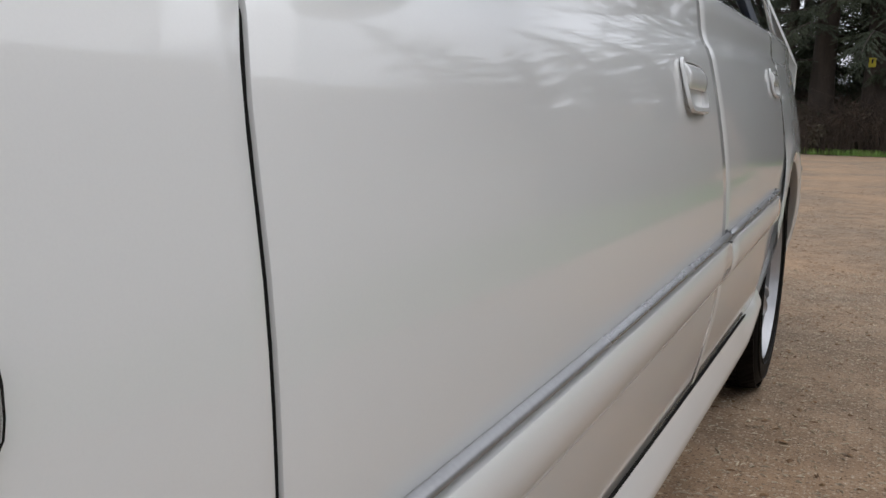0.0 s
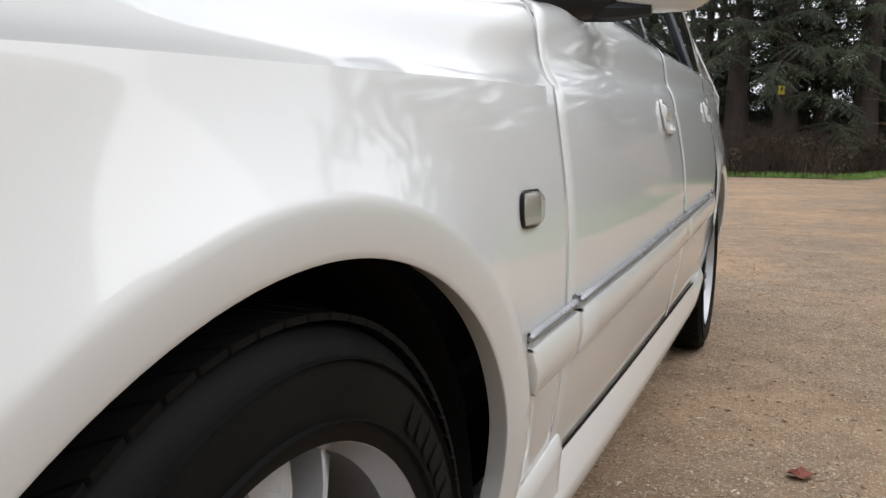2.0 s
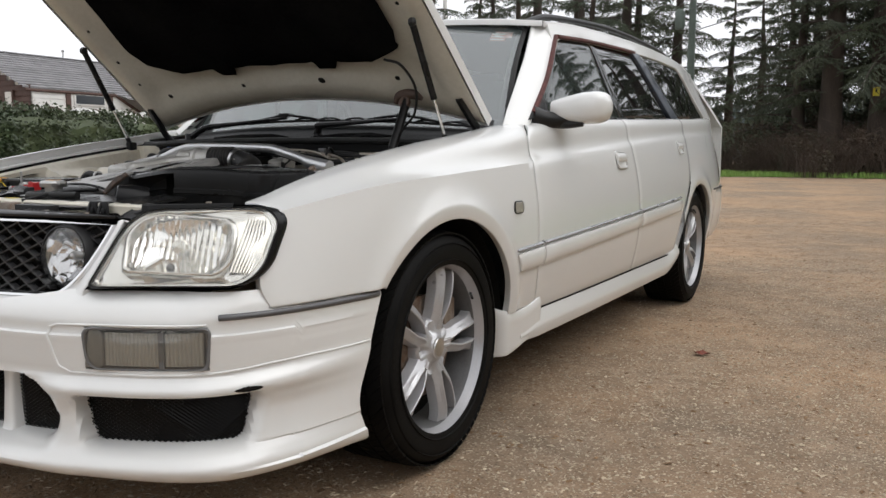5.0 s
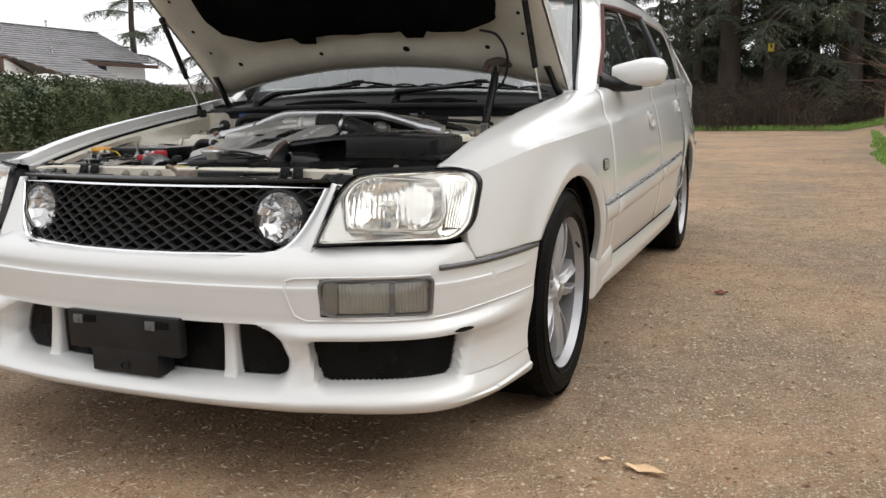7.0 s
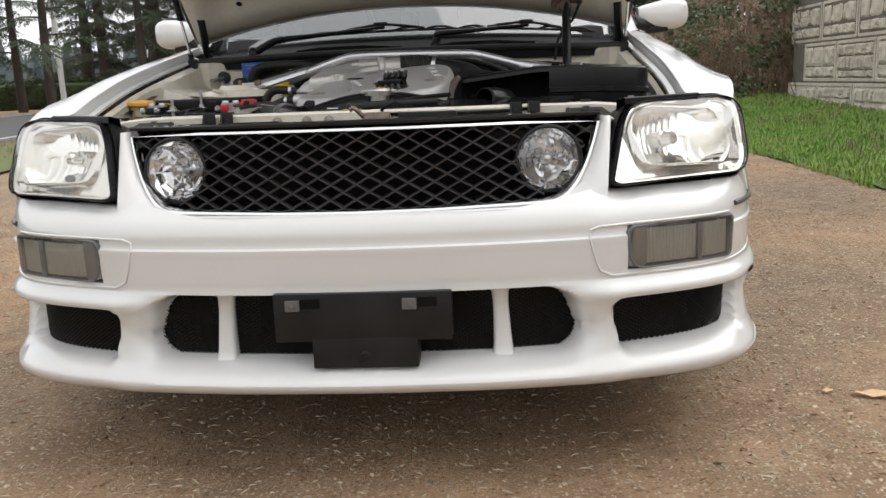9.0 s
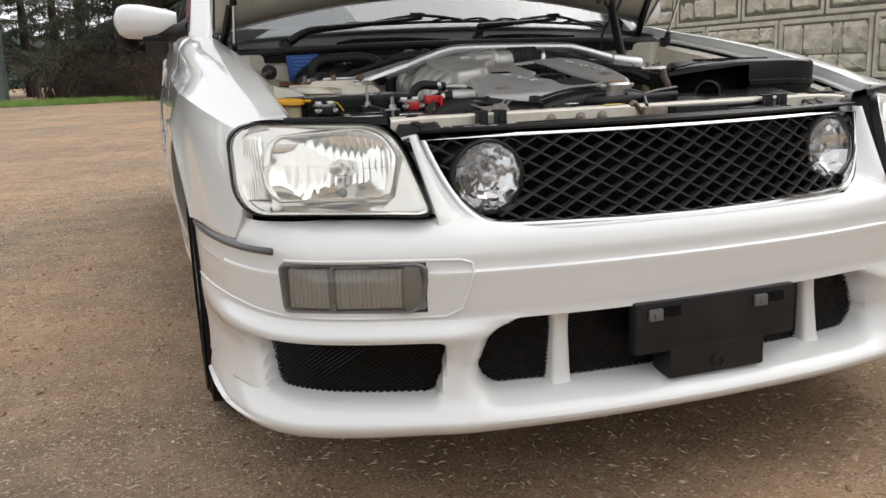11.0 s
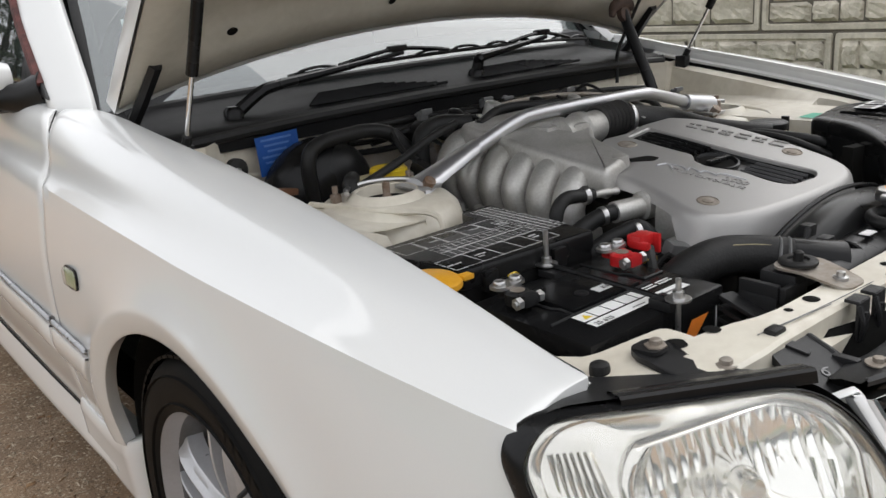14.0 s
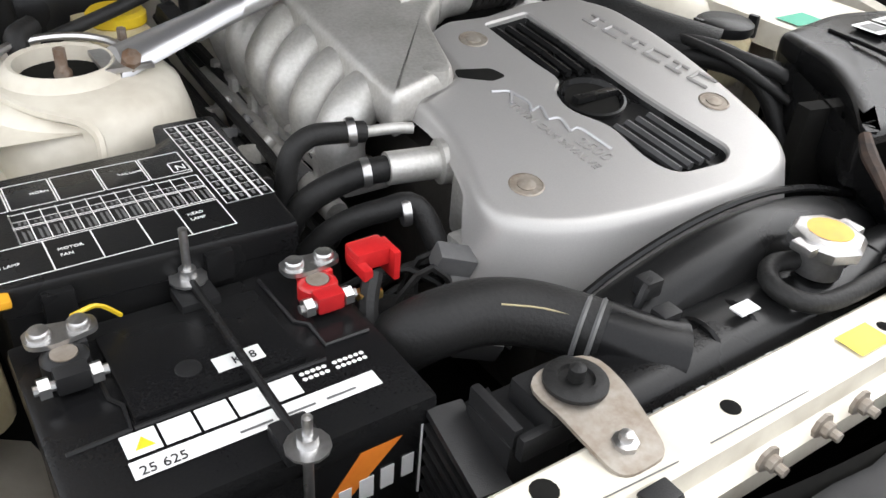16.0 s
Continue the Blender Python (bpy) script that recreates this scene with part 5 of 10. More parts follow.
both("rear_door_pillar", lambda: cab_patch((2.45, 0.962), (2.60, 0.968), (2.14, 1.262), (2.04, 1.258), 4, 10, 0.003), NAVY, car, "dark blue-black pillar film")
both("window_frame", lambda: tube([cab(y, z) + Vector((0.001, 0, 0)) for y, z in ((0.695, 0.925), (0.877, 1.06), (1.058, 1.215))], 0.010, 6, 5), MAROON, car, "peeling maroon window seal")
both("window_frame", lambda: tube([cab(y, z) + Vector((0.0, 0, 0)) for y, z in ((1.08, 1.217), (1.4, 1.238), (1.8, 1.254), (2.08, 1.262))], 0.009, 6, 5), MAROON, car, "peeling maroon window seal")
both("belt_moulding", lambda: tube([cab(y, z - 0.004) + Vector((0.004, 0, 0)) for y, z in ((0.72, 0.922), (1.2, 0.930), (1.8, 0.944), (2.5, 0.966), (3.42, 0.998))], 0.007, 6, 5), SATIN, car)
both("door_pillar", lambda: cab_patch((1.57, 0.93), (1.66, 0.94), (1.53, 1.24), (1.45, 1.236), 3, 6, -0.022), CLOTH, car)


def screen_pt(u, v, d=0.0):
    """Windscreen: u across, v upwards."""
    f = abs(2 * u - 1)
    zb, zt = 0.860 + 0.025 * (1 - f ** 2), 1.258 + 0.026 * (1 - f ** 2)
    yb, yt = 0.625 - 0.12 * (1 - f ** 2), 1.01 - 0.088 * (1 - f ** 2)
    xb, xt = 0.690, 0.592
    z = zb + (zt - zb) * v
    bow = 0.035 * math.sin(math.pi * v)
    return Vector(((xb + (xt - xb) * v) * (2 * u - 1), yb + (yt - yb) * v - bow * 0.6 + d * 0.7, z + bow * 0.5 - d * 0.7))


part("windscreen", panel(lambda u, v: screen_pt(u, v), 24, 12, 0.001, 0.004, ""), SCREEN, car, "clear windscreen")
ws = bmesh.new()
edge = [(i / 20, 0) for i in range(21)] + [(1, j / 10) for j in range(1, 11)] + [(1 - i / 20, 1) for i in range(1, 21)] + [(0, 1 - j / 10) for j in range(1, 10)]
grid(ws, [[screen_pt(u, v, 0.004) for u, v in edge], [screen_pt(0.5 + (u - 0.5) * 0.955, 0.5 + (v - 0.5) * 0.92, 0.004) for u, v in edge]], True)
part("windscreen_band", ws, SATIN, car, "black windscreen border")
ws = bmesh.new()
grid(ws, [[screen_pt(0.5 + (u - 0.5) * 1.012, 0.5 + (v - 0.5) * 1.02, -0.003) for u, v in edge], [screen_pt(0.5 + (u - 0.5) * 1.0, 0.5 + (v - 0.5) * 1.0, -0.006) for u, v in edge], [screen_pt(0.5 + (u - 0.5) * 0.985, 0.5 + (v - 0.5) * 0.975, -0.003) for u, v in edge]], True)
part("windscreen_seal", ws, RUBBER, car)
for u0, col, lab in ((0.905, RED, "small red and white sticker inside the windscreen"), (0.06, WHITE, "small white sticker inside the windscreen")):
    vb = 0.80 if col is RED else 0.30
    bm = bmesh.new()
    grid(bm, [[screen_pt(u0 + du, vb + dv, 0.006) for du in (0, 0.045)] for dv in (0, 0.085)])
    st = part("windscreen_sticker", bm, mat("faded_sticker", (0.62, 0.22, 0.17), (0.7, 0.35, 0.3), rough=0.6) if col is RED else col, car, lab)
    for k in range(3):
        bm = bmesh.new()
        grid(bm, [[screen_pt(u0 + du, vb + 0.03 * k + dv, 0.0035) for du in (0.004, 0.04)] for dv in (0.006, 0.016)])
        part("sticker_bar", bm, WHITE if col is RED else TRIMGREY, st)


def tailgate():
    def surface(u, v):
        x = 2 * u - 1
        z = 0.42 + (1.32 - 0.42) * v
        y = 3.85 - 0.06 * x * x - (0.10 * max(0, 0.6 - v) * 0 + (0.50 * ((v - 0.60) / 0.4) ** 1.2 if v > 0.6 else 0.0))
        w = 0.74 if v < 0.6 else 0.74 - 0.15 * (v - 0.6) / 0.4
        return Vector((x * w, y, z))
    return panel(surface, 16, 20, 0.004, 0.02, "tblr", True)


part("tailgate", tailgate(), PAINT, car)


def rear_bumper():
    bm = bmesh.new()
    rows = []
    for k in range(25):
        a = -1 + 2 * k / 24
        pts = []
        for d, z in ((-0.02, 0.60), (0.012, 0.585), (0.02, 0.56), (0.022, 0.45), (0.012, 0.36), (-0.03, 0.30)):
            f = abs(a)
            if f < 0.55:
                x, y = a / 0.55 * 0.70, 3.88 - 0.05 * (f / 0.55) ** 2
            else:
                t = (f - 0.55) / 0.45
                y = 3.83 - (3.83 - 3.09) * t
                x = math.copysign(lerp_table(PLAN, y), a)
            nx = 0 if f < 0.5 else math.copysign(1, a)
            # flush with the rear wing at its front end
            d = d if f < 0.55 else d + (lerp_table(BELOW, z) - 0.003 - d) * min(1.0, t * 1.15) ** 2
            pts.append((x + nx * d, y + (d if f < 0.55 else 0), z))
        rows.append(pts)
    grid(bm, rows)
    return bm


rb = part("rear_bumper", rear_bumper(), PAINT, car)
both("rear_bumper_moulding", lambda: tube([(lerp_table(PLAN, y) + e, y, 0.590) for y, e in ((3.14, -0.002), (3.3, 0.002), (3.5, 0.008), (3.7, 0.014))], 0.006, 6, 4), BLACK, car)

# cabin inside
part("cabin_floor", join(solid_box((0, 2.1, 0.36), (1.36, 2.9, 0.06)), solid_box((0, 0.70, 0.60), (1.3, 0.30, 0.46), 0.05)), CLOTH, car)
part("dashboard", solid_box((0, 0.80, 0.84), (1.30, 0.42, 0.14), 0.05), CLOTH, car, "dark grey dashboard")
part("headliner", panel(lambda u, v: Vector((1.16 * (u - 0.5), 1.08 + 2.1 * v, lerp_table(RAIL, 1.08 + 2.1 * v) - 0.012)), 6, 10, 0.002, 0.004, ""), CLOTH, car)
for x in (-0.36, 0.36):
    for y in (1.30, 2.15):
        st = part("seat", solid_box((x, y, 0.56), (0.50, 0.50, 0.16), 0.06), CLOTH, car, "dark grey cloth seat")
        part("seat_back", solid_box((x, y + 0.30, 0.84), (0.48, 0.14, 0.56), 0.06, Euler((radians(-14), 0, 0)).to_matrix().to_4x4()), CLOTH, st)
        part("headrest", solid_box((x, y + 0.38, 1.17), (0.26, 0.09, 0.15), 0.04), CLOTH, st)
part("steering_wheel", lathe([(0.185 + 0.014 * math.cos(k * math.pi / 4), 0.014 * math.sin(k * math.pi / 4)) for k in range(9)], (-0.36, 0.98, 0.93), (0, 0.9, 0.42), 28, None, False), SATIN, car)


# ---- door mirrors ----
def mirror_shell():
    bm = bmesh.new()
    rows = []
    for k in range(17):
        t = k / 16
        x = 0.785 + 0.186 * t
        # cross-section in (y, z) at this reach; the outer end is rounded off
        e = math.sqrt(max(0.0, 1 - max(0, (t - 0.72) / 0.28) ** 2.4))
        s = (0.58 + 0.42 * min(1, t / 0.55) ** 0.8) * (0.25 + 0.75 * e)
        cy, cz = 0.800 + 0.035 * t, 0.939 + 0.008 * t
        ring = []
        for j in range(20):
            a = 2 * math.pi * j / 20
            yy = math.copysign(abs(math.cos(a)) ** 0.75, math.cos(a))
            zz = math.copysign(abs(math.sin(a)) ** 0.62, math.sin(a))
            ring.append((x, cy + yy * (0.064 if yy < 0 else 0.042) * s, cz + zz * 0.052 * s))
        rows.append(ring)
    vs = grid(bm, rows, True)
    bm.faces.new(vs[0])
    bm.faces.new(vs[-1])
    return bm


def mirror_foot():
    return tube([(0.735, 0.715, 0.915), (0.765, 0.745, 0.905), (0.800, 0.775, 0.905), (0.84, 0.790, 0.910)], [0.040, 0.034, 0.026, 0.018], 12, 5)


def mirror_sail():
    return cab_patch((0.655, 0.905), (0.80, 0.925), (0.80, 0.97), (0.79, 1.0), 4, 4, 0.004)


def mirror_glass():
    bm = bmesh.new()
    ring = rounded([(0.812, 0.907), (0.948, 0.905), (0.948, 0.986), (0.812, 0.975)], 0.03)
    vs = [bm.verts.new((x, 0.866, z)) for x, z in ring]
    bm.faces.new(vs)
    return bm


for s in (1, -1):
    f = (lambda b: b) if s > 0 else mirrored
    mr = part("door_mirror", f(mirror_shell()), PAINT, car, "white door mirror on a black foot")
    part("mirror_foot", f(mirror_foot()), BLACK, mr, "black plastic foot")
    part("mirror_underside", f(tube([(0.79, 0.785, 0.900), (0.84, 0.787, 0.893), (0.89, 0.79, 0.893)], [0.022, 0.016, 0.010], 8, 4)), BLACK, mr)
    part("mirror_sail", f(mirror_sail()), BLACK, mr)
    part("mirror_glass", f(mirror_glass()), CHROME, mr)

# ---- bonnet, open ----
HINGE, TILT_UP, HOOD_L = Vector((0, 0.475, 0.880)), radians(40.5), 1.20
HU, HN = Vector((0, -math.cos(TILT_UP), math.sin(TILT_UP))), Vector((0, math.sin(TILT_UP), math.cos(TILT_UP)))


def hood_pt(u, v, d):
    """u across from -1 to 1, v from the hinge edge to the front, d above the inner side."""
    half = 0.702 - 0.012 * v - 0.035 * v ** 4
    back = 0.085 * (1 - u * u) * (1 - v) ** 2
    front = 0.075 * (1 - u * u) * v ** 3
    s = back + v * (HOOD_L - 0.06) + front
    crown = 0.055 * (1 - abs(u) ** 2.2) * (1 - 0.25 * v) - 0.03 * v ** 3
    return HINGE + Vector((half * u, 0, 0)) + HU * s + HN * (crown + d)


def hood_skin():
    return panel(lambda u, v: hood_pt(2 * u - 1, v, 0.030), 28, 26, 0.004, 0.030, "tblr", True)


def hood_inner():
    """Pressed inner panel with a raised rim and a sunk middle field."""
    def depth(u, v):
        e = min(1 - abs(u), v * 1.25, (1 - v) * 1.25)
        f = min(1, max(0, (e - 0.10) / 0.06))
        lip = -0.012 * (1 - f) * min(1, e / 0.02)
        return lip + 0.016 * f * f * (3 - 2 * f)
    return panel(lambda u, v: hood_pt((2 * u - 1) * 0.985, 0.008 + 0.984 * v, depth(2 * u - 1, v)), 40, 36, 0.003, 0.018, "tblr")


hood = part("bonnet", hood_skin(), PAINT, car, "white bonnet raised on two gas struts")
part("bonnet_inner_panel", hood_inner(), HOODSHADE, hood, "cream inner panel")


def pad():
    def surface(u, v):
        a = 2 * u - 1
        lo = 0.205 - 0.035 * (1 - abs(a)) ** 0.5 + (0.05 * max(0, abs(a) - 0.80) / 0.2) - (0.030 if 0.34 < abs(a) < 0.52 else 0.0)
        hi = 0.93 - 0.06 * abs(a) ** 3
        vv = lo + (hi - lo) * v
        half = 0.79 - 0.12 * max(0, 0.32 - vv) / 0.2 - 0.05 * vv
        wob = 0.006 * noise.noise((a * 5, vv * 6, 0.3)) + 0.003 * noise.noise((a * 17, vv * 19, 1.3))
        return hood_pt(a * half, vv, -0.006 - 0.012 * math.sin(math.pi * u) ** 0.3 * math.sin(math.pi * v) ** 0.3 + wob)
    return panel(surface, 60, 40, 0.004, 0.012, "tblr")


part("insulation_pad", pad(), PAD, hood, "black felt insulation pad")
for u, v, r in ((0.23, 0.105, 0.013), (-0.25, 0.10, 0.008), (-0.74, 0.12, 0.010), (0.66, 0.14, 0.009), (0.87, 0.30, 0.007), (0.88, 0.42, 0.006), (0.86, 0.22, 0.006), (-0.87, 0.30, 0.007), (-0.88, 0.43, 0.006), (-0.86, 0.20, 0.006), (0.9, 0.6, 0.006), (-0.9, 0.6, 0.006)):
    q = hood_pt(u, v, -0.0135 if abs(u) > 0.8 or v < 0.11 else -0.012)
    part("panel_hole", lathe([(r, 0.0), (r * 0.9, -0.0015), (0.0, -0.0018)], q, -HN, 14), VOID, hood)


def hinge():
    return tube([hood_pt(0.93, 0.10, -0.012), hood_pt(0.945, 0.03, -0.018), (0.672, 0.47, 0.862), (0.668, 0.50, 0.835)], 0.012, 6, 4)


both("bonnet_hinge", hinge, BLACK, hood)


def strut_parts(s):
    a, b = Vector((s * 0.657, 0.107, 1.142)), Vector((s * 0.660, 0.288, 0.829))
    m = a.lerp(b, 0.62)
    g = part("gas_strut", tube([a.lerp(b, 0.03), m], 0.0095, 12, 1), SATIN, car, "black gas strut")
    part("strut_rod", tube([m, b], 0.0042, 10, 1), CHROME, g, "bright steel rod")
    part("strut_ball", join(lathe([(0.0, -0.012), (0.012, -0.006), (0.013, 0.0), (0.012, 0.006), (0.0, 0.012)], a, (1, 0, 0), 12), tube([a.lerp(b, -0.01), a.lerp(b, 0.09)], 0.008, 8, 1)), BLACK, g)
    part("strut_foot", join(solid_box(b + Vector((0, 0.005, -0.012)), (0.022, 0.03, 0.035), 0.004), tube([a.lerp(b, 0.93), a.lerp(b, 1.0)], 0.008, 8, 1)), BLACK, g)


strut_parts(1)
strut_parts(-1)
# bonnet stay with its worn brown hook, and the washer hose beside it
pipe = part("prop_rod", tube([(0.492, 0.345, 0.955), (0.489, 0.310, 0.885), (0.485, 0.258, 0.785), (0.484, 0.247, 0.745)], [0.0125, 0.0135, 0.0135, 0.0145], 12, 5), SATIN, car, "black bonnet stay hooked below the bonnet")
part("rod_hook", join(tube([(0.452, 0.345, 0.946), (0.462, 0.346, 0.968), (0.492, 0.348, 0.974), (0.520, 0.350, 0.970), (0.540, 0.356, 0.958)], [0.007, 0.013, 0.016, 0.014, 0.006], 10, 5), lathe([(0.018, -0.007), (0.020, 0.0), (0.018, 0.007)], (0.488, 0.338, 0.948), (0, -1, 0.3), 14)), mat("brown_worn_bracket", (0.09, 0.055, 0.04), (0.04, 0.025, 0.02), scale=30, rough=0.7), pipe)
part("washer_hose", tube([hood_pt(0.66, 0.22, -0.02), hood_pt(0.745, 0.215, -0.030), hood_pt(0.765, 0.14, -0.04), (0.515, 0.350, 0.915), (0.470, 0.345, 0.860), (0.455, 0.335, 0.790)], 0.0042, 8, 6), RUBBER, pipe)

# inspection sticker behind the windscreen's upper corner
st = bmesh.new()
grid(st, [[screen_pt(u, v, 0.006) for u in (0.915, 0.965)] for v in (0.84, 0.91)])
part("windscreen_sticker", st, mat("red_white_sticker", (0.75, 0.20, 0.16), (0.85, 0.80, 0.78), scale=60, rough=0.5), car, "small red and white windscreen sticker", 0)

# ---- engine bay ----
def apron():
    """Inner wing: rail below the wing's edge, sloping shelf, then down to the chassis."""
    rows = []
    for k in range(23):
        y = -0.55 + 0.93 * k / 22
        zt, xi = lerp_table(FENDER_TOP, y), lerp_table(FENDER_IN, y)
        zs = 0.700 + 0.035 * max(0, min(1, (y + 0.45) / 0.35)) + 0.003 * noise.noise((y * 9, 1, 4))
        # ahead of the tower the shelf is missing: the wall drops straight to the chassis rail
        k2 = max(0, min(1, (-0.085 - y) / 0.035))
        zs -= 0.16 * k2
        rows.append([(xi - 0.022, y, zt - 0.040), (xi - 0.045 + 0.012 * k2, y, zt - 0.047), (xi - 0.055 + 0.018 * k2, y, min(zs + 0.012, zt - 0.05)), (xi - 0.075 + 0.02 * k2, y, zs + 0.002), (0.575 + 0.04 * k2, y, zs), (0.545 + 0.03 * k2, y, zs - 0.012), (0.528 + 0.02 * k2, y, zs - 0.05), (0.515, y, 0.44)])
    bm = bmesh.new()
    grid(bm, rows)
    return bm


def tower():
    bm = lathe([(0.150, 0.42), (0.140, 0.60), (0.122, 0.690), (0.112, 0.722), (0.098, 0.735), (0.062, 0.738), (0.056, 0.746), (0.050, 0.750), (0.045, 0.748), (0.043, 0.735), (0.042, 0.700), (0.0, 0.690)], (0.447, 0.052, 0), (0, 0, 1), 40)
    # the tower's top runs out to the shelf beside it
    rows = []
    for k in range(9):
        y = -0.10 + 0.30 * k / 8
        rows.append([(0.44, y, 0.60), (0.44 + 0.02, y, 0.733 - 0.004 * abs(k - 4)), (0.53, y, 0.735 - 0.004 * abs(k - 4)), (0.62, y, 0.737)])
    grid(bm, rows[1:-1])
    return bm


def wing_channel():
    """Black strip between wing and inner wing, added for the shadow inside the wing."""
    rows = []
    for k in range(23):
        y = -0.50 + 0.86 * k / 22
        zt, xi = lerp_table(FENDER_TOP, y), lerp_table(FENDER_IN, y)
        rows.append([(xi - 0.010, y, zt - 0.030), (xi - 0.019, y, zt - 0.032), (xi - 0.022, y, zt - 0.060), (xi - 0.046, y, zt - 0.064)])
    bm = bmesh.new()
    grid(bm, rows)
    return bm


def wing_flange():
    """Painted step below the wing's inner edge."""
    rows = []
    for k in range(23):
        y = -0.53 + 0.93 * k / 22
        zt, xi = lerp_table(FENDER_TOP, y), lerp_table(FENDER_IN, y)
        rows.append([(xi + 0.002, y, zt - 0.004), (xi - 0.004, y, zt - 0.012), (xi - 0.006, y, zt - 0.024), (xi - 0.018, y, zt - 0.027), (xi - 0.019, y, zt - 0.034)])
    bm = bmesh.new()
    grid(bm, rows)
    return bm


both("wing_flange", wing_flange, PAINT, car)
both("inner_wing", apron, BAY, car, "cream painted inner wing")
both("tower_opening", lambda: lathe([(0.0428, 0.0), (0.03, -0.004), (0.0, -0.005)], (0.447, 0.052, 0.733), (0, 0, 1), 24), VOID, car)
both("suspension_tower", tower, BAY, car, "cream suspension tower")
both("wing_gutter", wing_channel, SATIN, car)
both("tower_bolt", lambda: lathe([(0.009, 0.70), (0.009, 0.738), (0.006, 0.742), (0.006, 0.762), (0.0, 0.764)], (0.447, 0.05, 0), (0, 0, 1), 10), RUSTY, car)
for a in (0.6, 2.7):
    both("tower_nut", lambda a=a: lathe([(0.010, 0.735), (0.010, 0.748), (0.005, 0.750), (0.005, 0.762), (0.0, 0.763)], (0.447 + 0.078 * math.cos(a), 0.052 + 0.078 * math.sin(a), 0), (0, 0, 1), 6), RUSTY, car)


def seam(pts, r=0.0045):
    return tube(pts, r, 6, 5)


both("sealer_seam", lambda: seam([(0.545, 0.12, 0.737), (0.50, -0.02, 0.738), (0.455, -0.075, 0.732), (0.452, -0.095, 0.70), (0.455, -0.10, 0.62)]), BAY, car)
fw = bmesh.new()
grid(fw, [[(x, 0.362 + 0.012 * noise.noise((x * 5, z * 5, 0)) - (0.05 if abs(x) > 0.60 else 0), z) for x in [-0.67 + 1.34 * k / 26 for k in range(27)]] for z in (0.42, 0.52, 0.62, 0.70, 0.76, 0.80, 0.822)])
part("firewall", fw, BAY, car, "cream firewall")
part("firewall_seam", seam([(-0.62, 0.345, 0.765), (-0.40, 0.35, 0.745), (-0.05, 0.35, 0.775), (0.30, 0.35, 0.775), (0.60, 0.33, 0.77)], 0.004), BAY, car)
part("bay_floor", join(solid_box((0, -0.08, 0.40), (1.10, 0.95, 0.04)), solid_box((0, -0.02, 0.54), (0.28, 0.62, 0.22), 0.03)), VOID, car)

# cowl, wipers
cw = bmesh.new()
rows = []
for k in range(31):
    x = -0.66 + 1.32 * k / 30
    f = 1 - (x / 0.66) ** 2
    y1 = 0.600 - 0.085 * f
    z1 = 0.862 + 0.026 * f
    rows.append([(x, 0.352, 0.800), (x, 0.345, 0.826), (x, 0.352, 0.836), (x, 0.365, 0.832), (x, 0.372, 0.838), (x, 0.40, 0.840 + 0.004 * f), (x, (0.40 + y1) / 2, 0.845 + 0.012 * f), (x, y1, z1 - 0.006), (x, y1 + 0.03, z1 + 0.016)])
grid(cw, rows)
cowl = part("cowl_panel", cw, COWL, car, "black plastic cowl panel")
part("cowl_seal", tube([(-0.655, 0.352, 0.822), (-0.4, 0.344, 0.834), (0, 0.342, 0.838), (0.4, 0.344, 0.834), (0.655, 0.352, 0.822)], 0.010, 8, 6), RUBBER, cowl)
for x0, x1 in ((-0.36, -0.02), (0.08, 0.40)):
    for k in range(7):
        y = 0.405 + k * 0.011
        part("cowl_slat", tube([(x0 + 0.01 * k, y, 0.849 + 0.0018 * k), (x1 - 0.02 * k, y, 0.850 + 0.0018 * k)], 0.0032, 5, 1), SATIN, cowl)


def wiper(pivot, elbow, hub, ends):
    """An arm from its pivot over an elbow to a blade lying along the foot of the windscreen."""
    def on(x, h):
        f = 1 - (x / 0.66) ** 2
        return Vector((x, 0.575 - 0.100 * f, 0.874 + 0.028 * f + h))
    e, h = Vector(elbow), Vector(hub)
    w = part("wiper", tube([pivot, Vector(pivot).lerp(e, 0.6) + Vector((0, 0, 0.006)), e, e.lerp(h, 0.3), e.lerp(h, 0.7), h], [0.013, 0.012, 0.011, 0.008, 0.006, 0.005], 8, 6), SATIN, car, "black wiper arm and blade")
    part("wiper_pivot", lathe([(0.018, 0), (0.018, 0.02), (0.012, 0.028), (0, 0.029)], Vector(pivot) + Vector((0, 0, -0.012)), (0, 0, 1), 14), SATIN, w)
    a, b = ends
    part("wiper_blade", tube([on(a + (b - a) * k / 8, 0.004) for k in range(9)], 0.0042, 6, 3), RUBBER, w)
    part("blade_bridge", tube([on(a + (b - a) * f, 0.006 + d) for f, d in ((0.22, 0.003), (0.36, 0.013), (0.5, 0.019), (0.64, 0.013), (0.78, 0.003))], 0.0045, 6, 4), SATIN, w)
    for f0, f1 in ((0.02, 0.22), (0.22, 0.42), (0.58, 0.78), (0.78, 0.98)):
        part("blade_claw", tube([on(a + (b - a) * f0, 0.004), on(a + (b - a) * (f0 * 0.7 + f1 * 0.3), 0.012), on(a + (b - a) * (f0 * 0.3 + f1 * 0.7), 0.012), on(a + (b - a) * f1, 0.004)], 0.0034, 6, 3), SATIN, w)
    part("blade_hub", solid_box(on((a + b) / 2, 0.026), (0.045, 0.016, 0.014), 0.004), SATIN, w)


wiper((-0.505, 0.430, 0.850), (-0.413, 0.439, 0.890), (-0.080, 0.473, 0.918), (-0.345, 0.160))
wiper((0.085, 0.430, 0.850), (0.097, 0.425, 0.888), (0.385, 0.500, 0.908), (0.150, 0.605))

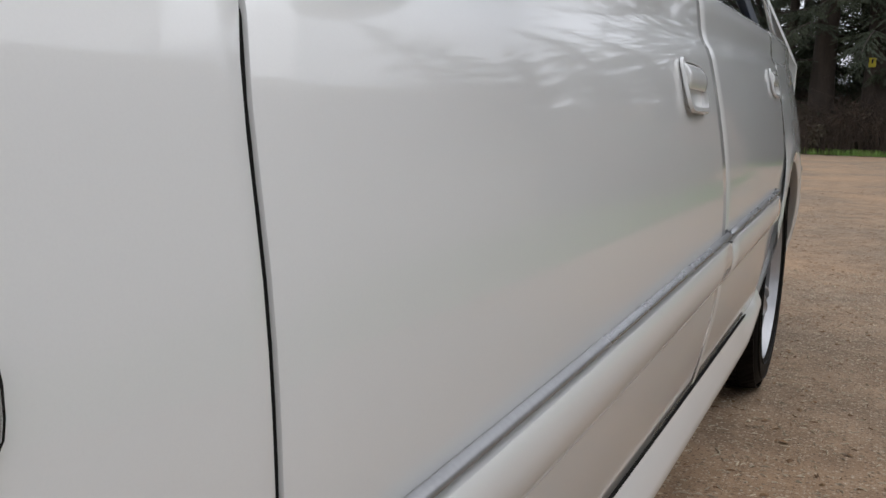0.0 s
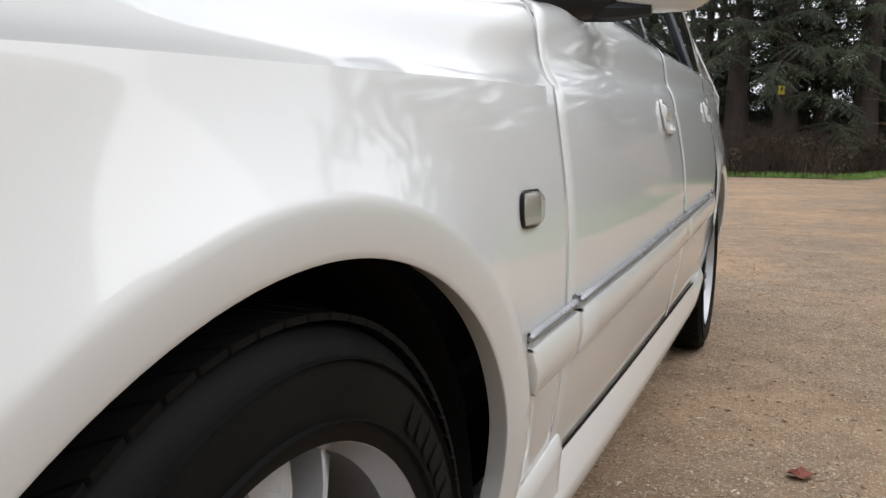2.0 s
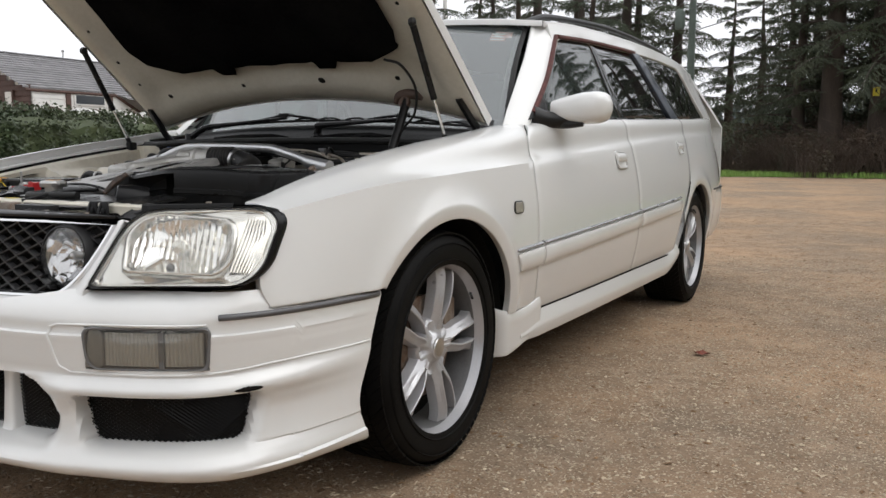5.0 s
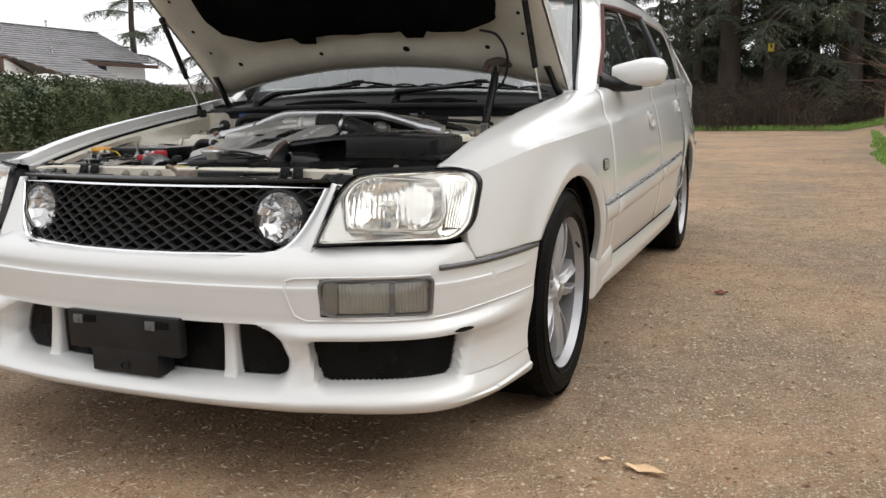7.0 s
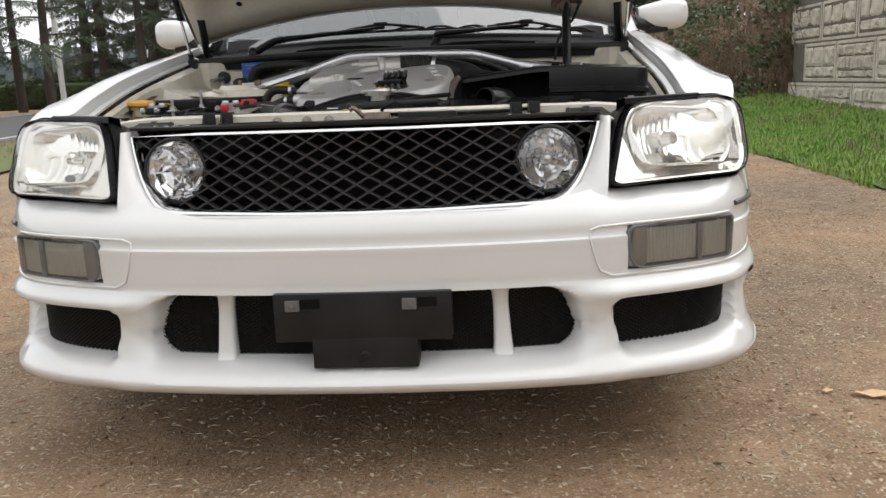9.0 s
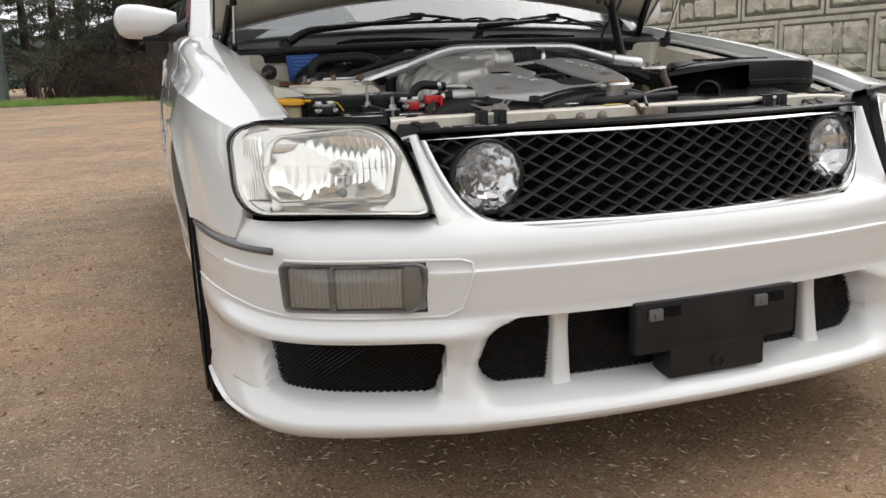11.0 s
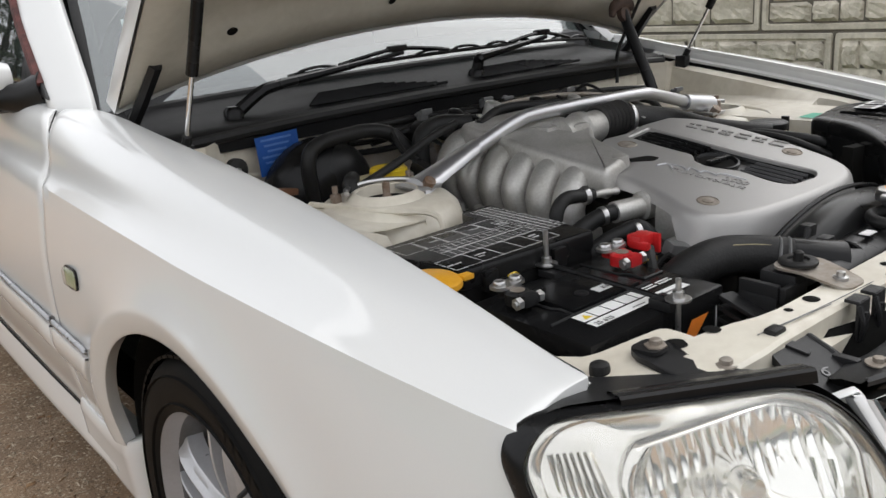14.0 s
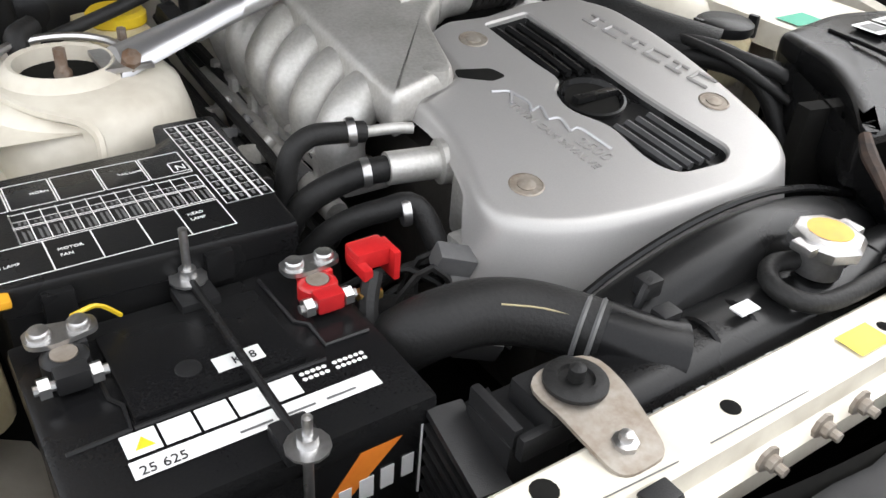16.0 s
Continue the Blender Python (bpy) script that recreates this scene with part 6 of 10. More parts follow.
# front crossmember and what is bolted to it
def beam_z(x):
    """The crossmember's top falls away towards the wings."""
    return 0.689 - 0.11 * max(0.0, abs(x) - 0.46)


def beam():
    rows = []
    for k in range(41):
        x = -0.64 + 1.28 * k / 40
        f = abs(x)
        back = -0.534 + 0.04 * max(0, f - 0.50) / 0.14 - (0.030 if f < 0.40 else 0.030 * max(0, 1 - (f - 0.40) / 0.10))
        front = -0.612 + 0.05 * max(0, f - 0.5) / 0.14
        z = beam_z(x)
        rows.append([(x, back, 0.64), (x, back, z - 0.004), (x, back - 0.004, z), (x, front + 0.004, z), (x, front, z - 0.004), (x, front, z - 0.026), (x, front - 0.012, z - 0.030), (x, front - 0.012, z - 0.05)])
    bm = bmesh.new()
    vs = grid(bm, rows)
    return bm


xm = part("crossmember", beam(), BAY, car, "scratched cream front crossmember")
for x, y, r in ((-0.337, -0.580, 0.0095), (-0.471, -0.546, 0.0095), (-0.181, -0.590, 0.0075), (-0.380, -0.578, 0.005), (-0.514, -0.534, 0.012), (0.18, -0.59, 0.008), (0.34, -0.58, 0.0095), (0.47, -0.555, 0.0095), (0.0, -0.592, 0.006)):
    part("beam_hole", lathe([(r, 0.0), (r * 0.8, 0.0006), (0.0, 0.0007)], (x, y, beam_z(x) + 0.0004), (0, 0, 1), 14), VOID, xm)
for pts in ([(-0.46, -0.590, 0.6905), (-0.36, -0.600, 0.6905), (-0.25, -0.606, 0.6905)], [(-0.44, -0.594, 0.6905), (-0.34, -0.604, 0.6905)], [(-0.22, -0.606, 0.6905), (-0.12, -0.608, 0.6905)]):
    part("scratch", tube(pts, 0.0005, 4, 3), TRIMGREY, xm)
lb = bmesh.new()
grid(lb, [[(x, y, 0.6912) for x in (-0.052, -0.012)] for y in (-0.606, -0.582)])
part("yellow_label", lb, mat("yellow_label", (0.80, 0.66, 0.05), (0.7, 0.55, 0.05), rough=0.5), xm)
for x in (-0.318, -0.282, 0.300, 0.335):
    part("beam_bracket", join(solid_box((x, -0.627, 0.672), (0.024, 0.004, 0.044), 0.0015), solid_box((x, -0.620, 0.693), (0.024, 0.016, 0.004), 0.0015), tube([(x - 0.010, -0.628, 0.690), (x - 0.011, -0.634, 0.670), (x - 0.008, -0.630, 0.650)], 0.0030, 6, 4), lathe([(0.006, 0), (0.006, 0.004), (0, 0.005)], (x, -0.629, 0.676), (0, -1, 0), 6)), BLACK, xm)
for x in (-0.18, -0.12, -0.075, 0.12):
    part("beam_bolt", lathe([(0.0105, -0.002), (0.0105, 0.001), (0.0065, 0.002), (0.0065, 0.007), (0.004, 0.008), (0.004, 0.014), (0, 0.0145)], (x, -0.626, 0.672), (0, -1, 0), 8), GREYRUST, xm)
part("latch", join(solid_box((0.025, -0.640, 0.660), (0.05, 0.03, 0.05), 0.004), tube([(0.0, -0.64, 0.675), (-0.02, -0.65, 0.695), (-0.028, -0.65, 0.69)], 0.005, 6, 4), tube([(0.03, -0.65, 0.66), (0.10, -0.655, 0.668), (0.2, -0.65, 0.665)], 0.004, 6, 4)), RUSTY, xm, "rust-brown bonnet latch")
part("latch_cover", join(solid_box((0.125, -0.640, 0.668), (0.115, 0.03, 0.030), 0.003), solid_box((0.10, -0.657, 0.670), (0.018, 0.004, 0.010)), solid_box((0.128, -0.657, 0.670), (0.018, 0.004, 0.010))), BLACK, xm)
# plastic covers over the grille and beside the lamps
gc = bmesh.new()
rows = []
for k in range(25):
    x = -0.455 + 0.91 * k / 24
    yg = grille_y(x, GTOP) + 0.004
    w = 0.5 * math.sin(k * 1.9) * 0.006
    rows.append([(x, -0.655 + w, 0.640), (x, -0.660 + w, 0.664), (x, -0.672 + w, 0.668), (x, -0.690 + w * 0.4, 0.669), (x, -0.696, 0.6745), (x, yg - 0.0085, 0.6755), (x, yg - 0.0125, 0.673), (x, yg - 0.0115, 0.668)])
grid(gc, rows)
part("grille_cover", gc, BLACK, car, "black grille top cover with chipped paint")
for k in range(16):
    rnd = random.Random(k)
    x = rnd.choice((-0.37, -0.34, 0.30, -0.36)) + rnd.uniform(-0.04, 0.04)
    part("paint_fleck", solid_box((x, grille_y(x, GTOP) - 0.004 + rnd.uniform(0.0, 0.014), 0.6757), (rnd.uniform(0.002, 0.009), rnd.uniform(0.0012, 0.003), 0.0008)), WHITE, bpy.data.objects["grille_cover"])


for x, y in ((-0.405, -0.668), (-0.345, -0.664), (-0.215, -0.664), (0.345, -0.664), (0.215, -0.664)):
    part("cover_screw", join(lathe([(0.0125, 0), (0.0125, 0.0015), (0.009, 0.002), (0.0, 0.002)], (x, y - 0.016, 0.6695), (0, 0, 1), 18), lathe([(0.0058, 0), (0.0058, 0.005), (0.0, 0.0055)], (x, y - 0.016, 0.671), (0, 0, 1), 6)), GREYRUST, bpy.data.objects["grille_cover"], "dull screw and washer")
for x0, x1 in ((-0.40, -0.30), (-0.28, -0.16), (0.16, 0.30)):
    part("cover_rib", solid_box(((x0 + x1) / 2, -0.6925, 0.673), (x1 - x0, 0.005, 0.007), 0.002), BLACK, bpy.data.objects["grille_cover"])


def lamp_top_cover():
    """Black rubber strip along the headlamp's top edge, with a groove."""
    rows = []
    for k in range(15):
        u = 0.06 + 0.60 * k / 14
        p = lamp_point(u, 1.045, 0.003)
        q = p + Vector((-0.012, 0.025, -0.006))
        rows.append([p + Vector((0, -0.002, -0.012)), p + Vector((0, 0, -0.001)), p + Vector((-0.001, 0.003, 0.001)), p.lerp(q, 0.35) + Vector((0, 0, 0.002)), p.lerp(q, 0.42) + Vector((0, 0, -0.001)), p.lerp(q, 0.50) + Vector((0, 0, 0.0015)), p.lerp(q, 0.9) + Vector((0, 0, 0.001)), q, q + Vector((0, 0.003, -0.02))])
    bm = bmesh.new()
    grid(bm, rows)
    return bm


both("lamp_top_cover", lamp_top_cover, SATIN, car, "black cover above the headlamp")


def side_plate():
    """Black plastic end plate between lamp and grille, stepped down at its outer side."""
    ring = rounded([(0.462, -0.596), (0.418, -0.592), (0.398, -0.606), (0.398, -0.642), (0.416, -0.700), (0.476, -0.690), (0.492, -0.655), (0.478, -0.630)], 0.007, 3)
    top = plate(ring, lambda a, b, h: Vector((a, b, 0.667 + 0.40 * (b + 0.642) - h)), 0.010)
    rib = plate(rounded([(0.452, -0.600), (0.440, -0.598), (0.425, -0.628), (0.436, -0.632)], 0.003, 2), lambda a, b, h: Vector((a, b, 0.670 + 0.40 * (b + 0.642) - h)), 0.004)
    return join(top, rib, tube([(0.404, -0.612, 0.679), (0.405, -0.642, 0.667), (0.420, -0.694, 0.646)], 0.0022, 5, 4))


def long_bracket():
    """Pressed black bracket: a round end on the crossmember, a stepped arm towards the lamp."""
    a = plate(rounded([(0.555, -0.507), (0.525, -0.507), (0.520, -0.530), (0.530, -0.575), (0.515, -0.612), (0.545, -0.612), (0.568, -0.570), (0.570, -0.530)], 0.010, 4), lambda x, y, h: Vector((x, y, 0.686 - 0.006 * max(0, min(1, (-0.545 - y) / 0.02)) - h)), 0.006)
    b = plate(rounded([(0.530, -0.572), (0.488, -0.580), (0.456, -0.596), (0.455, -0.612), (0.504, -0.606), (0.532, -0.596)], 0.006, 3), lambda x, y, h: Vector((x, y, 0.680 - h)), 0.016)
    rim = plate(rounded([(0.561, -0.512), (0.530, -0.512), (0.527, -0.538), (0.556, -0.542)], 0.010, 4), lambda x, y, h: Vector((x, y, 0.6885 - h)), 0.004)
    return join(a, rim, b, solid_box((0.440, -0.597, 0.684), (0.020, 0.014, 0.020), 0.003))


for s in (1, -1):
    f = (lambda b: b) if s > 0 else mirrored
    pl = part("grille_end_plate", f(side_plate()), BLACK, car, "black plastic end plate")
    part("plate_hole", f(lathe([(0.008, 0), (0.0, 0.0005)], (0.443, -0.663, 0.6592), (0, -0.4, 1), 12)), VOID, pl)
    part("plate_clip", f(join(solid_box((0.408, -0.655, 0.663), (0.010, 0.026, 0.012), 0.002), tube([(0.40, -0.672, 0.656), (0.405, -0.690, 0.652), (0.414, -0.700, 0.646)], 0.003, 6, 3))), BLACK, pl)
    if s < 0:
        part("moulded_mark", text_mesh("6", 0.022, pose(-0.450, -0.650, 0.6645, 21.8, 0, 0) @ pose(0, 0, 0, 0, 0, -60)), TRIMGREY, pl)
    br = part("lamp_bracket", f(long_bracket()), BLACK, car, "black pressed steel lamp bracket")
    for x, y, z in ((0.541, -0.529, 0.6885), (0.520, -0.594, 0.680)):
        part("bracket_bolt", f(lathe([(0.0115, 0), (0.0115, 0.0015), (0.0065, 0.0025), (0.0065, 0.007), (0.0045, 0.008), (0, 0.008)], (x, y, z), (0, 0, 1), 6)), GREYRUST, br)
    bs = part("bump_stop", f(lathe([(0.0105, -0.02), (0.0105, 0.010), (0.0095, 0.014), (0.007, 0.0155), (0, 0.0155)], (0.598, -0.506, 0.668), (0, 0, 1), 20)), RUBBER, car, "black rubber bump stop")
    part("stop_seat", f(lathe([(0.019, -0.004), (0.019, 0.0005), (0.0175, 0.0015), (0.0165, 0.0006), (0.010, 0.0004)], (0.598, -0.506, 0.668), (0, 0, 1), 24)), BAY, bs)
    part("wing_corner", f(plate(rounded([(0.49, -0.545), (0.665, -0.545), (0.680, -0.49), (0.665, -0.40), (0.640, -0.40), (0.618, -0.445), (0.575, -0.478), (0.49, -0.500)], 0.012, 3), lambda a, b, h: Vector((a, b, beam_z(a) - 0.0015 + 0.35 * max(0.0, b + 0.47) - h)), 0.02)), BAY, car)

# ---- battery ----
bat = part("battery", solid_box((-0.459, -0.3835, 0.580), (0.226, 0.178, 0.175), 0.004), SATIN, car, "black car battery with white label")
part("battery_lid", join(solid_box((-0.459, -0.3835, 0.672), (0.234, 0.186, 0.024), 0.006), solid_box((-0.463, -0.358, 0.6855), (0.118, 0.090, 0.006), 0.002)), SATIN, bat)
for pts in ([(-0.565, -0.410, 0.685), (-0.526, -0.408, 0.685), (-0.524, -0.385, 0.685), (-0.530, -0.375, 0.685), (-0.530, -0.30, 0.685)], [(-0.395, -0.300, 0.685), (-0.393, -0.36, 0.685), (-0.385, -0.368, 0.685), (-0.385, -0.395, 0.685), (-0.350, -0.395, 0.685)], [(-0.524, -0.408, 0.685), (-0.392, -0.408, 0.685)]):
    part("lid_seam", tube(pts, 0.0016, 5, 1), BLACK, bat)
part("vent_plug", lathe([(0.009, 0), (0.009, 0.001), (0.007, 0.0016), (0.004, 0.0008), (0, 0.0008)], (-0.478, -0.376, 0.6885), (0, 0, 1), 16), BLACK, bat)


def flat_patch(x0, x1, y0, y1, z, slope=0.0):
    bm = bmesh.new()
    grid(bm, [[(x, y, z) for x in (x0, x1)] for y in (y0, y1)])
    return bm


label = part("battery_label", flat_patch(-0.536, -0.370, -0.4495, -0.4345, 0.6845 + 0.0008), WHITE, bat, "white label strip")
for k in range(5):
    x = -0.535 + k * 0.0235
    part("warning_box", flat_patch(x, x + 0.0215, -0.4315, -0.4115, 0.6853), WHITE, bat)
part("warning_mark", plate([(-0.529, -0.427), (-0.517, -0.427), (-0.523, -0.417)], lambda a, b, h: Vector((a, b, 0.6858 - h)), 0.0004), YELLOW, bat)
for r in range(2):
    for k in range(11):
        part("check_dot", lathe([(0.0019, 0), (0.0, 0.0004)], (-0.4135 + k * 0.0042 + (0.004 if k > 4 else 0), -0.4200 + r * 0.0055, 0.6850), (0, 0, 1), 8), WHITE, bat)
part("label_number", text_mesh("25 625", 0.0105, pose(-0.532, -0.4478, 0.6858), 0.0002), BLACK, label)
for k in range(3):
    part("label_bar", flat_patch(-0.470 + 0.03 * k, -0.448 + 0.03 * k, -0.4455, -0.4435, 0.6858), TRIMGREY, label)
part("date_sticker", flat_patch(-0.462, -0.428, -0.390, -0.3745, 0.6889), WHITE, bat)
part("date_mark", text_mesh("K18", 0.0105, pose(-0.450, -0.3865, 0.6893), 0.0002), BLACK, bat)
# label on the battery's front face: orange flash on black with a white frame
fl = bmesh.new()
grid(fl, [[(x, -0.4731, z) for x in (-0.44, -0.352)] for z in (0.59, 0.662)])
front_label = part("front_label", fl, SATIN, bat, "black, orange and white front label")
part("label_flash", plate([(-0.44, 0.60), (-0.425, 0.60), (-0.368, 0.656), (-0.400, 0.656)], lambda a, b, h: Vector((a, -0.4736 + h, b)), 0.0003), ORANGE, front_label)
for k, w in enumerate((0.012, 0.014, 0.013, 0.012)):
    part("label_letter_bar", solid_box((-0.412 + k * 0.0165, -0.4738, 0.617 + k * 0.0025), (w * 0.8, 0.0006, 0.020)), WHITE, front_label)
part("label_frame", tube([(-0.352, -0.4737, 0.59), (-0.352, -0.4737, 0.661), (-0.44, -0.4737, 0.661)], 0.001, 4, 1), WHITE, front_label)
# hold-down: bar and two studs
hb = part("hold_down_bar", tube([(-0.4455, -0.290, 0.698), (-0.4445, -0.487, 0.694)], 0.0034, 8, 1), SATIN, bat, "black hold-down bar")
for (x, y), top in (((-0.4460, -0.290), 0.742), ((-0.4440, -0.486), 0.722)):
    part("hold_down_stud", lathe([(0.0034, 0.48 - top), (0.0034, 0.0), (0.0, 0.001)], (x, y, top), (0, 0, 1), 10), STEEL, hb)
    part("stud_nut", lathe([(0.0145, -0.001), (0.0145, 0.001), (0.007, 0.002), (0.0065, 0.009), (0.0, 0.010)], (x, y, 0.6985), (0, 0, 1), 12), STEEL, hb)
part("hold_down_clip", solid_box((-0.446, -0.303, 0.690), (0.030, 0.030, 0.010), 0.003), BLACK, hb)
part("hold_down_clip", solid_box((-0.444, -0.470, 0.690), (0.026, 0.030, 0.012), 0.003), BLACK, hb)


def terminal(x, y, material, name, lab, dirx):
    """A clamp round the post, its cross bolt in front and the cable's lug bolted on top behind it."""
    t = part(name, join(lathe([(0.0155, -0.004), (0.0155, 0.009), (0.0125, 0.0115), (0.0092, 0.012)], (x, y, 0.6925), (0, 0, 1), 20, None, False), solid_box((x, y - 0.017, 0.697), (0.022, 0.014, 0.015), 0.003), solid_box((x + 0.004, y + 0.016, 0.699), (0.026, 0.020, 0.010), 0.003)), material, bat, lab)
    part("clamp_bolt", tube([(x - 0.024, y - 0.019, 0.697), (x + 0.022, y - 0.019, 0.697)], 0.0036, 8, 1), STEEL, t)
    for dx in (-0.0175, 0.0145):
        part("clamp_nut", lathe([(0.0074, -0.0035), (0.0074, 0.0035)], (x + dx, y - 0.019, 0.697), (1, 0, 0), 6), STEEL, t)
    part("terminal_post", lathe([(0.0092, 0), (0.0088, 0.0125), (0.0, 0.0128)], (x, y, 0.6925), (0, 0, 1), 18), GREYRUST, t)
    ring = rounded([(x - 0.020, y + 0.010), (x - 0.004, y + 0.006), (x + 0.012, y + 0.009), (x + 0.027, y + 0.012), (x + 0.026, y + 0.030), (x + 0.008, y + 0.027), (x - 0.006, y + 0.031), (x - 0.021, y + 0.028)], 0.008, 4)
    lug = part("cable_lug", plate(ring, lambda a, b, h: Vector((a, b, 0.7085 - h)), 0.004), STEEL, t, "bright metal cable lug")
    for dx in (-0.010, 0.015):
        part("lug_bolt", lathe([(0.0078, 0), (0.0078, 0.004), (0.0065, 0.0055), (0.0, 0.006)], (x + dx, y + 0.019, 0.7085), (0, 0, 1), 12), STEEL, lug)
    return t


neg = terminal(-0.546, -0.340, BLACK, "negative_terminal", "black battery terminal", 1)
part("earth_cable", tube([(-0.534, -0.314, 0.712), (-0.515, -0.306, 0.709), (-0.500, -0.302, 0.692)], 0.0018, 6, 4), YELLOW, neg)
posi = terminal(-0.366, -0.345, RED, "positive_terminal", "red battery terminal", 1)
part("fuse_link_box", join(solid_box((-0.318, -0.337, 0.708), (0.030, 0.022, 0.016), 0.003), solid_box((-0.302, -0.343, 0.702), (0.006, 0.026, 0.026), 0.002), solid_box((-0.330, -0.345, 0.704), (0.008, 0.030, 0.010), 0.002)), RED, posi, "red plastic fuse link box")
part("power_cable", tube([(-0.322, -0.352, 0.700), (-0.335, -0.368, 0.680), (-0.336, -0.380, 0.64)], 0.008, 8, 5), RUBBER, posi)
part("brass_tab", solid_box((-0.330, -0.360, 0.688), (0.020, 0.012, 0.008), 0.002), BRASS, posi)

# ---- fuse box ----
FB = [(-0.600, -0.118), (-0.408, -0.112), (-0.398, -0.068), (-0.340, -0.068), (-0.352, -0.288), (-0.572, -0.276)]
fb_ring = rounded(FB, 0.006, 2)
fz = lambda a, b, h: Vector((a, b, 0.7200 - h))
fz_bm = bmesh.new()
fz_c = (-0.47, -0.18)
rows = []
for sc, h in ((0.975, 0.0), (0.988, 0.0006), (0.997, 0.003), (1.0, 0.007), (1.0, 0.024), (0.985, 0.026)):
    rows.append([fz(fz_c[0] + (a - fz_c[0]) * sc, fz_c[1] + (b - fz_c[1]) * (1 + (sc - 1) * 1.3), h) for a, b in fb_ring])
vs = grid(fz_bm, rows, True)
fz_bm.faces.new(vs[0])
fuse = part("fuse_box", fz_bm, SATIN, car, "black fuse box with a white printed diagram", 35)
part("fuse_box_body", plate([(a * 0.985 - 0.007, b * 0.985 - 0.003) for a, b in fb_ring], lambda a, b, h: Vector((a, b, 0.697 - h)), 0.10), SATIN, fuse)
for x, y in ((-0.535, -0.281), (-0.42, -0.286), (-0.348, -0.20)):
    part("lid_latch", solid_box((x, y, 0.700), (0.022, 0.010, 0.026), 0.003), SATIN, fuse)
lines = bmesh.new()


def fline(p, q, w=0.0011):
    """A printed line on the lid."""
    d = (Vector(q) - Vector(p)).normalized() * w / 2
    n = Vector((-d.y, d.x))
    a, b = Vector(p), Vector(q)
    vs = [lines.verts.new((c.x, c.y, 0.7206)) for c in (a - n, b - n, b + n, a + n)]
    lines.faces.new(vs)


def frect(x0, y0, x1, y1):
    for p, q in (((x0, y0), (x1, y0)), ((x1, y0), (x1, y1)), ((x1, y1), (x0, y1)), ((x0, y1), (x0, y0))):
        fline(p, q)


for k in range(5):
    frect(-0.578 + k * 0.0365, -0.172, -0.5435 + k * 0.0365, -0.132)
frect(-0.575, -0.268, -0.397, -0.226)
for x in (-0.531, -0.497, -0.462, -0.432):
    fline((x, -0.268), (x, -0.226))
for r in range(2):
    frect(-0.545, -0.2235 + r * 0.024, -0.397, -0.2015 + r * 0.022)
for k in range(13):
    x = -0.545 + 0.148 * k / 13
    fline((x, -0.2235), (x, -0.1775), 0.0009)
fline((-0.545, -0.191), (-0.397, -0.191), 0.0008)
for r in range(4):
    x0 = -0.392 + r * 0.0105
    frect(x0, -0.236, x0 + 0.0095, -0.082)
for k in range(13):
    fline((-0.392, -0.236 + k * 0.0128), (-0.350, -0.236 + k * 0.0128), 0.0008)
frect(-0.412, -0.168, -0.397, -0.150)
part("printed_diagram", lines, WHITE, fuse, "white printed diagram", smooth=0)
wb = bmesh.new()
rr = random.Random(2)
for k in range(13):
    x = -0.542 + 0.148 * k / 13
    for y0, y1 in ((-0.221, -0.205), (-0.197, -0.192)):
        for j in range(2):
            a = x + 0.001 + j * 0.004
            vs = [wb.verts.new(q) for q in ((a, y0, 0.7206), (a + 0.002, y0, 0.7206), (a + 0.002, y1 - rr.random() * 0.004, 0.7206), (a, y1, 0.7206))]
            wb.faces.new(vs)
for r in range(4):
    for k in range(12):
        a, y0 = -0.3905 + r * 0.0105, -0.233 + k * 0.0128
        vs = [wb.verts.new(q) for q in ((a + 0.002, y0 + 0.002, 0.7206), (a + 0.005, y0 + 0.002, 0.7206), (a + 0.005, y0 + 0.008, 0.7206), (a + 0.002, y0 + 0.008, 0.7206))]
        wb.faces.new(vs)
part("printed_text", wb, TRIMGREY, fuse, smooth=0)
for txt, x, y, sz in (("TAIL LAMP", -0.4545, -0.153, 0.0042), ("HORN", -0.524, -0.153, 0.0050), ("MOTOR", -0.524, -0.244, 0.0050), ("FAN", -0.524, -0.252, 0.0050), ("FOG LAMP", -0.572, -0.250, 0.0045), ("HEAD", -0.426, -0.240, 0.0050), ("LAMP", -0.426, -0.248, 0.0050), ("N", -0.4085, -0.164, 0.012)):
    part("printed_word", text_mesh(txt, sz, pose(x, y, 0.7204), 0.0002), WHITE, fuse)
# washer filler
wf = part("washer_filler", lathe([(0.030, -0.10), (0.026, -0.02), (0.026, 0.0)], (-0.608, -0.262, 0.708), (0, 0, 1), 20), TANK, car, "translucent washer filler neck")
part("filler_cap", join(lathe([(0.033, 0), (0.036, 0.003), (0.035, 0.009), (0.030, 0.012), (0, 0.013)], (-0.608, -0.262, 0.708), (0.05, -0.05, 1), 28), solid_box((-0.572, -0.280, 0.715), (0.016, 0.014, 0.006), 0.002)), AMBERCAP, wf, "amber filler cap")

# ---- engine ----
def ez(x, y, h=0.0):
    """The slope of the engine cover's top."""
    return Vector((x, y, 0.788 + 0.07 * x + 0.17 * y - h))


